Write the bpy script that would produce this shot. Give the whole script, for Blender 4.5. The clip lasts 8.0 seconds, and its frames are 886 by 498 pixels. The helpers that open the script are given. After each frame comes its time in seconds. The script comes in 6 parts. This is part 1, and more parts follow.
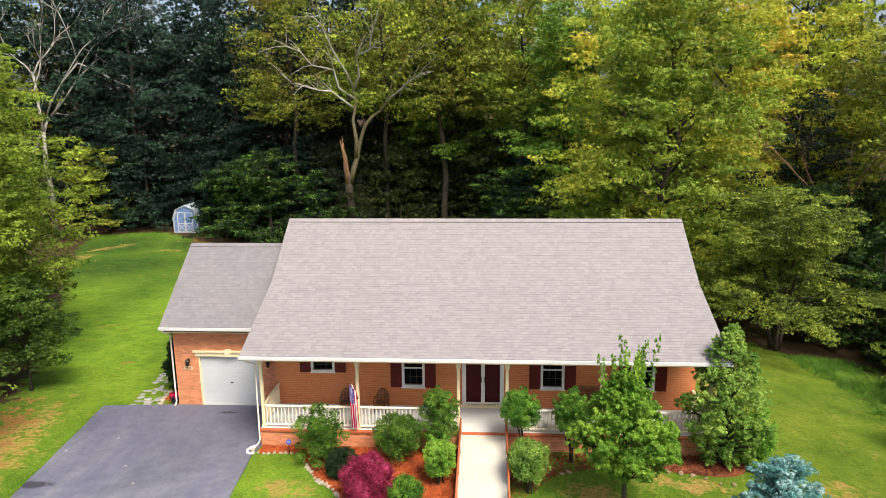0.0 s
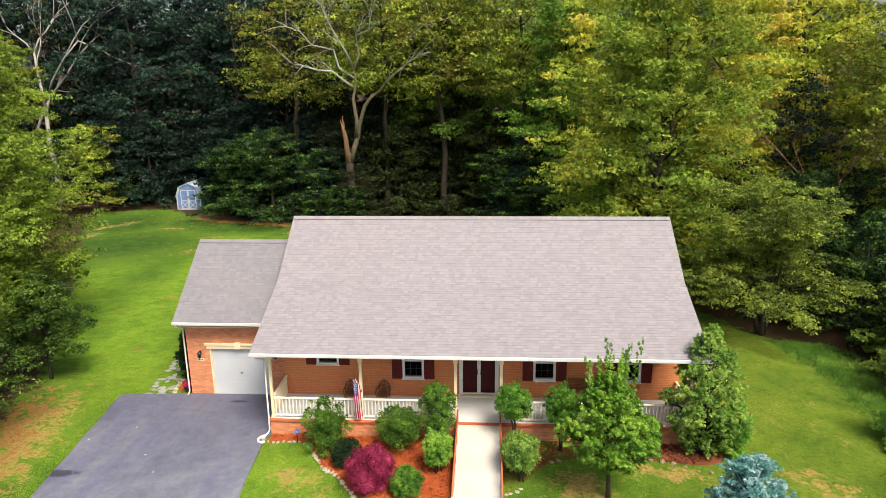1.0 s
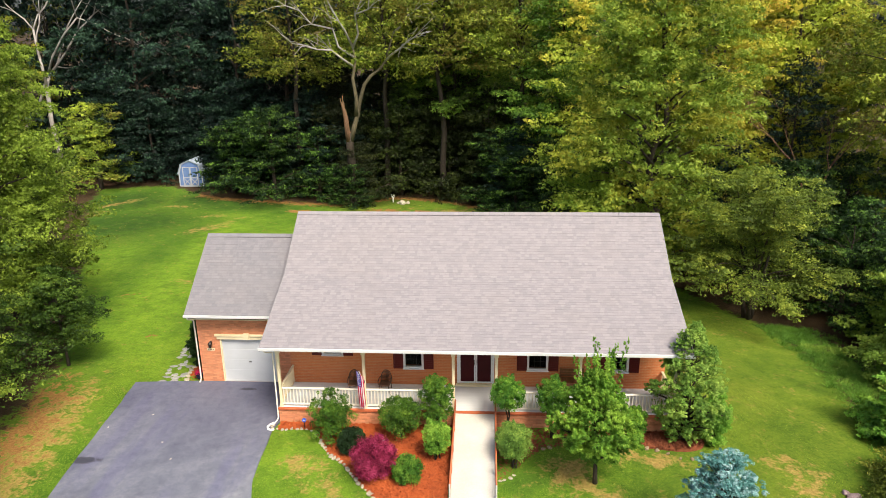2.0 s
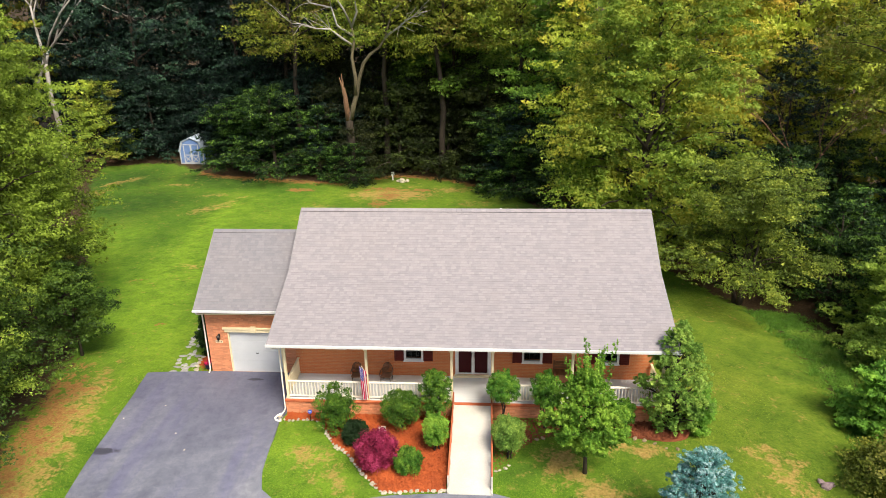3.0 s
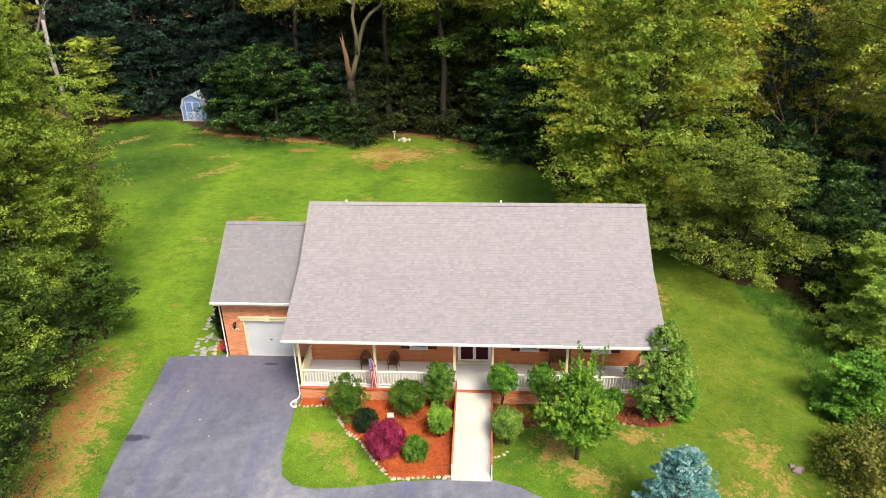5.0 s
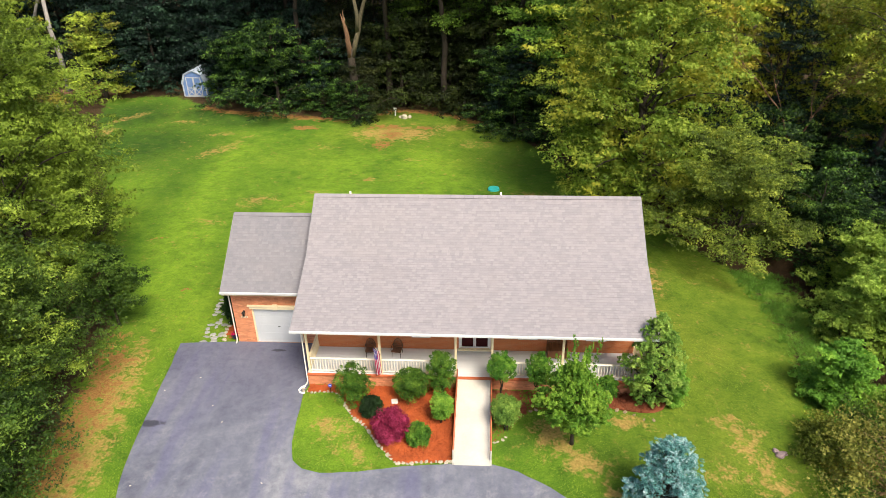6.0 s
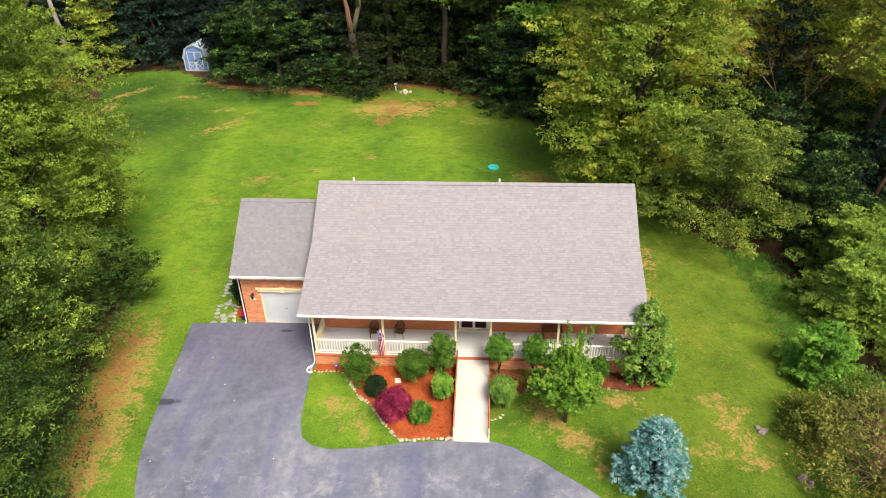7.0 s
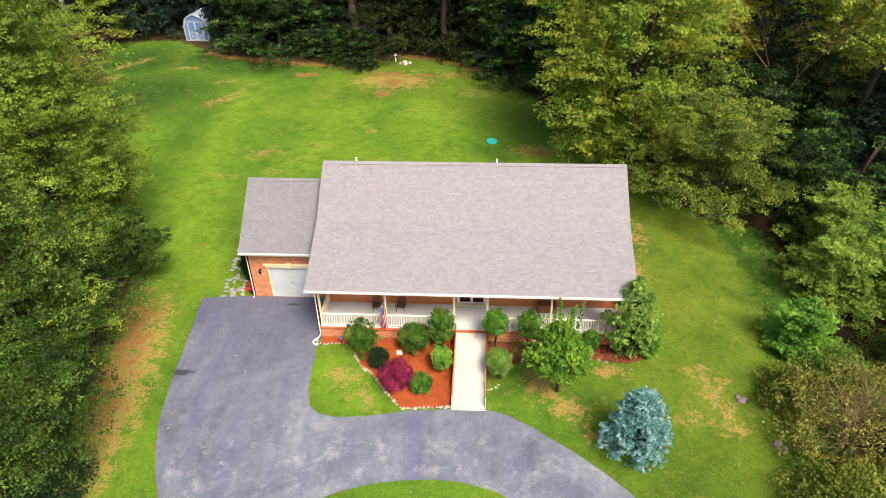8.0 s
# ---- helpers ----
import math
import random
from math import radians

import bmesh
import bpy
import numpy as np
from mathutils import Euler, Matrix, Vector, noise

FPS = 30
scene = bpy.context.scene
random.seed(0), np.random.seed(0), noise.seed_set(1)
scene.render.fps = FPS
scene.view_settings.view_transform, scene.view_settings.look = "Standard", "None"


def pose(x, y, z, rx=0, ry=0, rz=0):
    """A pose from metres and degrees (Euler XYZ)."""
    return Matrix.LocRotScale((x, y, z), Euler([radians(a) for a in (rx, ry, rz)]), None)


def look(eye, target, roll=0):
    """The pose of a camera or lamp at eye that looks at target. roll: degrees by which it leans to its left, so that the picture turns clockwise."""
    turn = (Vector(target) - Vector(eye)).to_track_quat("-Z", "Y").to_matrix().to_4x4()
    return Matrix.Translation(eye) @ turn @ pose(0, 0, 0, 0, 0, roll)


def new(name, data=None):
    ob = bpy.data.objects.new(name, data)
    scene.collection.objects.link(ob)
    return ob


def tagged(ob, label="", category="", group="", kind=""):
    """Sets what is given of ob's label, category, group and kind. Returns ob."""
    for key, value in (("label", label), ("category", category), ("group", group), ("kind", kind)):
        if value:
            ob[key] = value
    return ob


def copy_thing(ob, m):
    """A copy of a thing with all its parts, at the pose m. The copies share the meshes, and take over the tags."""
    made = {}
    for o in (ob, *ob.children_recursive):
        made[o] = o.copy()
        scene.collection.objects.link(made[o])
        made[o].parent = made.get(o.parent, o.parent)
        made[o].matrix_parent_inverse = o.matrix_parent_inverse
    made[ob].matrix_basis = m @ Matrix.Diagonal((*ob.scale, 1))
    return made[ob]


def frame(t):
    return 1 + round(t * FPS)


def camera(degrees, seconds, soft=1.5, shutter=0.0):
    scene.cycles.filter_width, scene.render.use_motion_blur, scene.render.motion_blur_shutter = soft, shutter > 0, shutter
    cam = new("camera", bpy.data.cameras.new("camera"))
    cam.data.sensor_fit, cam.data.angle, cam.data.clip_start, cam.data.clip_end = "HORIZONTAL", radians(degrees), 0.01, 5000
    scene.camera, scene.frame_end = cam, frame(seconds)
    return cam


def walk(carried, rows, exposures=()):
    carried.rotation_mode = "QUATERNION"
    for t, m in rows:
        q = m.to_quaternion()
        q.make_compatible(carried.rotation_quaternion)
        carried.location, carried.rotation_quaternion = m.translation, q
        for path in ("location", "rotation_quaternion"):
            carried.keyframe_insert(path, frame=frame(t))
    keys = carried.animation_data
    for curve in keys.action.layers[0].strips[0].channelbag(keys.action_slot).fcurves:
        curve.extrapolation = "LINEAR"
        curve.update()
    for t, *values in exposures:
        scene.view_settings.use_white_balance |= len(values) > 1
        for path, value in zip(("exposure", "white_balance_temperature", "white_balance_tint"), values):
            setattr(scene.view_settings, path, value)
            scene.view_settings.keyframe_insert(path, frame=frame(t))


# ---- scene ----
cam = camera(65.3, 8.0, soft=0.85)
PATH = [
    (0, (0.076, -0.697, 12.365), (-0.051, 1.253, 11.936), -0.6),
    (0.5, (0.166, -1.201, 13.153), (0.037, 0.736, 12.675), -0.6),
    (1, (0.254, -1.659, 14.022), (0.126, 0.266, 13.494), -0.7),
    (1.5, (0.314, -2.103, 14.835), (0.187, -0.192, 14.259), -0.7),
    (3, (0.492, -3.044, 17.444), (0.367, -1.184, 16.72), -0.9),
    (3.5, (0.511, -3.088, 18.29), (0.386, -1.246, 17.521), -0.9),
    (4, (0.526, -3.143, 19.134), (0.402, -1.321, 18.319), -0.9),
    (4.5, (0.485, -3.222, 19.938), (0.36, -1.42, 19.079), -1.1),
    (6, (0.42, -3.653, 22.517), (0.297, -1.923, 21.521), -1.2),
    (6.5, (0.463, -3.929, 23.309), (0.339, -2.225, 22.27), -1.3),
    (7, (0.469, -4.28, 24.128), (0.347, -2.603, 23.045), -1.3),
    (7.5, (0.517, -4.718, 24.942), (0.397, -3.069, 23.816), -1.2),
    (8, (0.573, -5.172, 25.709), (0.454, -3.556, 24.537), -1.3),
]
walk(cam, [(t, look(eye, target, roll)) for t, eye, target, roll in PATH])

# ---- world, sun, exposure ----
world = bpy.data.worlds.new("sky")
scene.world = world
world.use_nodes = True
wn = world.node_tree.nodes
sky = wn.new("ShaderNodeTexSky")
sky.sky_type = "NISHITA"
sky.sun_disc = False
SUN_EL, SUN_AZ = 53.0, 146.0          # degrees; azimuth clockwise from +y
sky.sun_elevation, sky.sun_rotation = radians(SUN_EL), radians(SUN_AZ)
sky.air_density, sky.dust_density, sky.ozone_density = 0.85, 4.0, 0.4
world.node_tree.links.new(sky.outputs[0], wn["Background"].inputs[0])
wn["Background"].inputs[1].default_value = 0.13
sun = new("sun", bpy.data.lights.new("sun", "SUN"))
sun.data.energy, sun.data.angle, sun.data.color = 3.35, radians(22), (1.0, 0.89, 0.73)
sdir = Vector((math.sin(radians(SUN_AZ)) * math.cos(radians(SUN_EL)), math.cos(radians(SUN_AZ)) * math.cos(radians(SUN_EL)), math.sin(radians(SUN_EL))))
sun.matrix_world = look(tuple(sdir * 100), (0, 0, 0))
scene.view_settings.exposure = 0.66


# ---- materials ----
def nodes_of(name):
    m = bpy.data.materials.new(name)
    m.use_nodes = True
    return m, m.node_tree.nodes, m.node_tree.links


def noise_node(n, l, coord, scale, detail=4.0, rough=0.55, dist=0.0):
    t = n.new("ShaderNodeTexNoise")
    t.inputs["Scale"].default_value = scale
    t.inputs["Detail"].default_value = detail
    t.inputs["Roughness"].default_value = rough
    t.inputs["Distortion"].default_value = dist
    l.new(coord, t.inputs["Vector"])
    return t.outputs["Fac"]


def ramp(n, l, fac, stops):
    r = n.new("ShaderNodeValToRGB")
    e = r.color_ramp.elements
    while len(e) < len(stops):
        e.new(0.5)
    for k, (p, c) in zip(e, stops):
        k.position, k.color = p, (*c, 1)
    l.new(fac, r.inputs[0])
    return r.outputs[0]


def mix(n, l, fac, a, b, mode="MIX"):
    x = n.new("ShaderNodeMix")
    x.data_type, x.blend_type = "RGBA", mode
    for sock, v in ((x.inputs[0], fac), (x.inputs[6], a), (x.inputs[7], b)):
        if isinstance(v, (int, float)):
            sock.default_value = v
        elif isinstance(v, tuple):
            sock.default_value = (*v, 1)
        else:
            l.new(v, sock)
    return x.outputs[2]


def calc(n, l, op, a, b=0.0, clamp=False):
    x = n.new("ShaderNodeMath")
    x.operation, x.use_clamp = op, clamp
    for sock, v in ((x.inputs[0], a), (x.inputs[1], b)):
        if isinstance(v, (int, float)):
            sock.default_value = v
        else:
            l.new(v, sock)
    return x.outputs[0]


def span(n, l, v, lo, hi, a=0.0, b=1.0):
    x = n.new("ShaderNodeMapRange")
    x.interpolation_type = "SMOOTHSTEP"
    l.new(v, x.inputs[0])
    for k, val in zip((1, 2, 3, 4), (lo, hi, a, b)):
        x.inputs[k].default_value = val
    return x.outputs[0]


def bumped(n, l, height, strength, dist):
    b = n.new("ShaderNodeBump")
    b.inputs["Strength"].default_value, b.inputs["Distance"].default_value = strength, dist
    l.new(height, b.inputs["Height"])
    return b.outputs[0]


def surface(name, dark, light, scale=1.5, fine=30.0, rough=0.8, bump=0.3, depth=0.01, vary="", amount=0.3, metal=0.0, stretch=None):
    """Two scales of variation between two colours, with fine relief; vary: 'object' or 'island'."""
    m, n, l = nodes_of(name)
    p = n["Principled BSDF"]
    c = n.new("ShaderNodeTexCoord").outputs["Object"]
    if stretch:
        mp = n.new("ShaderNodeMapping")
        mp.inputs["Scale"].default_value = stretch
        l.new(c, mp.inputs[0])
        c = mp.outputs[0]
    big, small = noise_node(n, l, c, scale), noise_node(n, l, c, fine, 6)
    both = calc(n, l, "ADD", calc(n, l, "MULTIPLY", big, 0.6), calc(n, l, "MULTIPLY", small, 0.4))
    col = ramp(n, l, both, [(0.36, dark), (0.64, light)])
    if vary:
        r = n.new("ShaderNodeObjectInfo").outputs["Random"] if vary == "object" else n.new("ShaderNodeNewGeometry").outputs["Random Per Island"]
        k = calc(n, l, "ADD", calc(n, l, "MULTIPLY", r, amount), 1 - amount / 2)
        hsv = n.new("ShaderNodeHueSaturation")
        l.new(k, hsv.inputs["Value"])
        l.new(col, hsv.inputs["Color"])
        col = hsv.outputs[0]
    l.new(col, p.inputs["Base Color"])
    p.inputs["Roughness"].default_value, p.inputs["Metallic"].default_value = rough, metal
    p.inputs["Specular IOR Level"].default_value = 0.3
    if bump:
        l.new(bumped(n, l, small, bump, depth), p.inputs["Normal"])
    return m


def leaves(name, dark, mid, light, patch=0.35, through_light=0.35, hue=0.0, gaps=0.0, grain=9.0, turned=None):
    """Foliage: colour by leaf, by bough and by tree, some light shining through."""
    m, n, l = nodes_of(name)
    p = n["Principled BSDF"]
    c = n.new("ShaderNodeTexCoord").outputs["Object"]
    isle = n.new("ShaderNodeNewGeometry").outputs["Random Per Island"]
    obj = n.new("ShaderNodeObjectInfo").outputs["Random"]
    big = noise_node(n, l, c, patch, 3)
    f = calc(n, l, "ADD", calc(n, l, "MULTIPLY", isle, 0.30), calc(n, l, "MULTIPLY", span(n, l, big, 0.3, 0.7), 0.50))
    f = calc(n, l, "ADD", f, calc(n, l, "MULTIPLY", obj, 0.20))
    col = ramp(n, l, f, [(0.12, dark), (0.5, mid), (0.88, light)])
    if turned:
        # boughs that have begun to turn
        tint = n.new("ShaderNodeMix")
        tint.data_type = "RGBA"
        l.new(span(n, l, calc(n, l, "ADD", noise_node(n, l, c, 0.28, 4), calc(n, l, "MULTIPLY", isle, 0.1)), 0.53, 0.72), tint.inputs[0])
        l.new(col, tint.inputs[6])
        tint.inputs[7].default_value = (*turned, 1)
        col = tint.outputs[2]
    hs = n.new("ShaderNodeHueSaturation")
    l.new(calc(n, l, "ADD", calc(n, l, "MULTIPLY", obj, 0.03), 0.492 + hue), hs.inputs["Hue"])
    l.new(col, hs.inputs["Color"])
    col = hs.outputs[0]
    l.new(col, p.inputs["Base Color"])
    p.inputs["Roughness"].default_value = 0.6
    p.inputs["Specular IOR Level"].default_value = 0.25
    tr = n.new("ShaderNodeBsdfTranslucent")
    l.new(col, tr.inputs[0])
    ms = n.new("ShaderNodeMixShader")
    ms.inputs[0].default_value = through_light
    l.new(p.outputs[0], ms.inputs[1])
    l.new(tr.outputs[0], ms.inputs[2])
    out = ms.outputs[0]
    if gaps:
        # each blade is a spray of leaflets with gaps between them
        hole = n.new("ShaderNodeMixShader")
        l.new(calc(n, l, "LESS_THAN", noise_node(n, l, c, grain, 1), gaps), hole.inputs[0])
        l.new(out, hole.inputs[1])
        l.new(n.new("ShaderNodeBsdfTransparent").outputs[0], hole.inputs[2])
        out = hole.outputs[0]
    l.new(out, n["Material Output"].inputs[0])
    return m


def brickwork(name, reds, mortar, rough=0.85):
    m, n, l = nodes_of(name)
    p = n["Principled BSDF"]
    c = n.new("ShaderNodeTexCoord").outputs["Object"]
    # walls along x use x and z, walls along y use y and z
    sep = n.new("ShaderNodeSeparateXYZ")
    l.new(c, sep.inputs[0])
    comb = n.new("ShaderNodeCombineXYZ")
    l.new(calc(n, l, "ADD", sep.outputs[0], sep.outputs[1]), comb.inputs[0])
    l.new(sep.outputs[2], comb.inputs[1])
    b = n.new("ShaderNodeTexBrick")
    b.inputs["Scale"].default_value = 1.0
    b.inputs["Brick Width"].default_value, b.inputs["Row Height"].default_value = 0.215, 0.075
    b.inputs["Mortar Size"].default_value, b.inputs["Mortar Smooth"].default_value = 0.006, 0.2
    b.inputs["Bias"].default_value = 0.0
    b.inputs["Color1"].default_value, b.inputs["Color2"].default_value = (*reds[0], 1), (*reds[1], 1)
    b.inputs["Mortar"].default_value = (*mortar, 1)
    l.new(comb.outputs[0], b.inputs["Vector"])
    big = noise_node(n, l, c, 0.8, 4)
    col = mix(n, l, span(n, l, big, 0.35, 0.7, 0.0, 0.35), b.outputs["Color"], reds[2])
    fine = noise_node(n, l, c, 60, 5)
    col = mix(n, l, 0.35, col, ramp(n, l, fine, [(0.3, (0.35, 0.35, 0.35)), (0.7, (1, 1, 1))]), "MULTIPLY")
    l.new(col, p.inputs["Base Color"])
    p.inputs["Roughness"].default_value = rough
    h = calc(n, l, "SUBTRACT", calc(n, l, "MULTIPLY", fine, 0.3), b.outputs["Fac"])
    l.new(bumped(n, l, h, 0.6, 0.008), p.inputs["Normal"])
    return m


def shingle_mat(name, shades):
    m, n, l = nodes_of(name)
    p = n["Principled BSDF"]
    c = n.new("ShaderNodeTexCoord").outputs["Object"]
    tone = n.new("ShaderNodeAttribute")
    tone.attribute_name = "tone"
    obj = n.new("ShaderNodeObjectInfo").outputs["Random"]
    f = calc(n, l, "FRACT", calc(n, l, "ADD", tone.outputs["Fac"], obj))
    col = ramp(n, l, f, list(zip((0.0, 0.35, 0.7, 1.0), shades)))
    grit = noise_node(n, l, c, 140, 3)
    col = mix(n, l, 0.5, col, ramp(n, l, grit, [(0.3, (0.66, 0.66, 0.67)), (0.7, (1.22, 1.21, 1.21))]), "MULTIPLY")
    # shadow line of the next course, painted on the upper end of each tab
    course_shade = n.new("ShaderNodeAttribute")
    course_shade.attribute_name = "course_shade"
    col = mix(n, l, calc(n, l, "MULTIPLY", span(n, l, course_shade.outputs["Fac"], 0.62, 0.85), 0.16), col, (0.15, 0.135, 0.135))
    stain = noise_node(n, l, c, 0.5, 4)
    col = mix(n, l, span(n, l, stain, 0.4, 0.75, 0, 0.25), col, (0.26, 0.235, 0.23))
    l.new(col, p.inputs["Base Color"])
    p.inputs["Roughness"].default_value = 0.92
    p.inputs["Specular IOR Level"].default_value = 0.2
    l.new(bumped(n, l, grit, 0.35, 0.004), p.inputs["Normal"])
    return m


def lawn_mat(name):
    m, n, l = nodes_of(name)
    p = n["Principled BSDF"]
    c = n.new("ShaderNodeTexCoord").outputs["Object"]

    def attr(k):
        a = n.new("ShaderNodeAttribute")
        a.attribute_name = k
        return a.outputs["Fac"]

    big, midn, fine = noise_node(n, l, c, 0.12, 4), noise_node(n, l, c, 0.9, 5, 0.65), noise_node(n, l, c, 9, 6, 0.7)
    grain = noise_node(n, l, c, 55, 4, 0.7)
    f = calc(n, l, "ADD", calc(n, l, "MULTIPLY", big, 0.45), calc(n, l, "ADD", calc(n, l, "MULTIPLY", midn, 0.3), calc(n, l, "MULTIPLY", fine, 0.25)))
    col = ramp(n, l, f, [(0.38, (0.055, 0.132, 0.011)), (0.5, (0.112, 0.222, 0.016)), (0.62, (0.20, 0.30, 0.026))])
    # mowing stripes
    w = n.new("ShaderNodeTexWave")
    w.inputs["Scale"].default_value, w.inputs["Distortion"].default_value, w.inputs["Detail"].default_value = 0.16, 4.0, 3.0
    rot = n.new("ShaderNodeMapping")
    rot.inputs["Rotation"].default_value = (0, 0, radians(-38))
    l.new(c, rot.inputs[0])
    l.new(rot.outputs[0], w.inputs["Vector"])
    col = mix(n, l, calc(n, l, "MULTIPLY", w.outputs["Fac"], 0.12), col, (0.20, 0.33, 0.028))
    # lusher, paler lanes; on the west lawn they also paint in light
    col = mix(n, l, calc(n, l, "MULTIPLY", attr("lane"), span(n, l, midn, 0.3, 0.7, 0.25, 0.75)), col, (0.205, 0.345, 0.024))
    # denser dark turf, with the woods' shade painted into its colour
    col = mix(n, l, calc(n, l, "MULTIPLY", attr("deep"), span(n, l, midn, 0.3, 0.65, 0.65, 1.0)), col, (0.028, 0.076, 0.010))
    # thinner, duller turf
    col = mix(n, l, calc(n, l, "MULTIPLY", attr("worn"), 0.7), col, ramp(n, l, f, [(0.35, (0.055, 0.102, 0.010)), (0.5, (0.108, 0.168, 0.014)), (0.65, (0.205, 0.25, 0.028))]))
    # tufts of uneven growth
    tuft = noise_node(n, l, c, 2.8, 6, 0.72, 0.5)
    col = mix(n, l, 0.6, col, ramp(n, l, tuft, [(0.33, (0.58, 0.66, 0.58)), (0.5, (1.0, 1.0, 1.0)), (0.68, (1.28, 1.16, 1.1))]), "MULTIPLY")
    col = mix(n, l, 0.7, col, ramp(n, l, noise_node(n, l, c, 13, 4, 0.75), [(0.34, (0.55, 0.60, 0.55)), (0.52, (1.0, 1.0, 1.0)), (0.68, (1.3, 1.24, 1.2))]), "MULTIPLY")
    # dry and bare ground
    brk = span(n, l, calc(n, l, "ADD", calc(n, l, "MULTIPLY", noise_node(n, l, c, 1.5, 7, 0.72, 0.4), 0.62), calc(n, l, "MULTIPLY", noise_node(n, l, c, 4.5, 5, 0.7, 0.3), 0.38)), 0.34, 0.66)
    dry = span(n, l, calc(n, l, "ADD", attr("dry"), calc(n, l, "MULTIPLY", calc(n, l, "SUBTRACT", brk, 0.5), 1.0)), 0.26, 0.82)
    col = mix(n, l, calc(n, l, "MULTIPLY", dry, 0.8), col, ramp(n, l, fine, [(0.3, (0.27, 0.165, 0.045)), (0.7, (0.52, 0.345, 0.12))]))
    bare = span(n, l, calc(n, l, "ADD", attr("bare"), calc(n, l, "MULTIPLY", calc(n, l, "SUBTRACT", brk, 0.5), 1.0)), 0.4, 0.7)
    col = mix(n, l, bare, col, ramp(n, l, fine, [(0.3, (0.18, 0.085, 0.024)), (0.7, (0.38, 0.212, 0.068))]))
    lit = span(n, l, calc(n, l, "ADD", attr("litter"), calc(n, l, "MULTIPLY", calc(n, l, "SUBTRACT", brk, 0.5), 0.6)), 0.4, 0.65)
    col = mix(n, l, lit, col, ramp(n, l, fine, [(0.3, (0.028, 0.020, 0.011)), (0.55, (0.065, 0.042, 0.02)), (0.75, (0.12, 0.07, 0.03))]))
    col = mix(n, l, 0.55, col, ramp(n, l, grain, [(0.3, (0.45, 0.45, 0.45)), (0.7, (1.25, 1.25, 1.25))]), "MULTIPLY")
    l.new(col, p.inputs["Base Color"])
    p.inputs["Roughness"].default_value = 0.9
    p.inputs["Specular IOR Level"].default_value = 0.15
    hh = calc(n, l, "ADD", grain, calc(n, l, "MULTIPLY", fine, 1.5))
    l.new(bumped(n, l, hh, 0.6, 0.05), p.inputs["Normal"])
    return m


def asphalt_mat(name):
    m, n, l = nodes_of(name)
    p = n["Principled BSDF"]
    c = n.new("ShaderNodeTexCoord").outputs["Object"]
    big, midn, grit = noise_node(n, l, c, 0.22, 4, 0.6, 0.6), noise_node(n, l, c, 1.3, 6, 0.7, 0.8), noise_node(n, l, c, 90, 3)
    mp = n.new("ShaderNodeMapping")
    mp.inputs["Scale"].default_value = (1.2, 0.15, 1)
    l.new(c, mp.inputs[0])
    streak = noise_node(n, l, mp.outputs[0], 0.8, 4)
    f = calc(n, l, "ADD", calc(n, l, "MULTIPLY", big, 0.5), calc(n, l, "ADD", calc(n, l, "MULTIPLY", midn, 0.25), calc(n, l, "MULTIPLY", streak, 0.25)))
    col = ramp(n, l, f, [(0.36, (0.080, 0.087, 0.128)), (0.5, (0.156, 0.167, 0.208)), (0.64, (0.265, 0.277, 0.300))])
    col = mix(n, l, span(n, l, streak, 0.47, 0.66, 0, 0.55), col, (0.095, 0.096, 0.190))
    # darker and bluer towards the garage
    sep0 = n.new("ShaderNodeSeparateXYZ")
    l.new(c, sep0.inputs[0])
    garage_end = span(n, l, calc(n, l, "ADD", sep0.outputs[1], calc(n, l, "MULTIPLY", calc(n, l, "SUBTRACT", midn, 0.5), 6.0)), 17.0, 24.5, 0.0, 0.5)
    col = mix(n, l, garage_end, col, (0.086, 0.084, 0.142))
    worn = noise_node(n, l, c, 3.4, 8, 0.74, 0.6)
    col = mix(n, l, 0.55, col, ramp(n, l, worn, [(0.34, (0.68, 0.69, 0.74)), (0.5, (1.0, 1.0, 1.0)), (0.66, (1.30, 1.28, 1.22))]), "MULTIPLY")
    # worn pale scuffs where cars turn
    sep = n.new("ShaderNodeSeparateXYZ")
    l.new(c, sep.inputs[0])
    zone = span(n, l, sep.outputs[1], 18.5, 13.5)
    scuff = span(n, l, calc(n, l, "MULTIPLY", noise_node(n, l, c, 0.9, 8, 0.78, 0.3), 1.0), 0.5, 0.66)
    col = mix(n, l, calc(n, l, "MULTIPLY", calc(n, l, "MULTIPLY", scuff, zone), 0.5), col, (0.40, 0.40, 0.405))
    # oil stain, and by the garage a dark mark painted for the house's shadow
    for sx, sy, kx, ky in ((-14.75, 19.0, 0.55, 0.22), (-10.3, 24.5, 0.42, 0.11)):
        mp2 = n.new("ShaderNodeMapping")
        mp2.inputs["Location"].default_value = (-sx / kx, -sy / ky, 0)
        mp2.inputs["Scale"].default_value = (1 / kx, 1 / ky, 0)
        l.new(c, mp2.inputs[0])
        ln = n.new("ShaderNodeVectorMath")
        ln.operation = "LENGTH"
        l.new(mp2.outputs[0], ln.inputs[0])
        edge = calc(n, l, "ADD", ln.outputs["Value"], calc(n, l, "MULTIPLY", calc(n, l, "SUBTRACT", midn, 0.5), 2.5))
        col = mix(n, l, span(n, l, edge, 1.15, 0.6, 0.0, 0.75), col, (0.02, 0.02, 0.028))
    speck = span(n, l, noise_node(n, l, c, 14, 2), 0.70, 0.74)
    col = mix(n, l, calc(n, l, "MULTIPLY", speck, 0.12), col, (0.3, 0.29, 0.25))
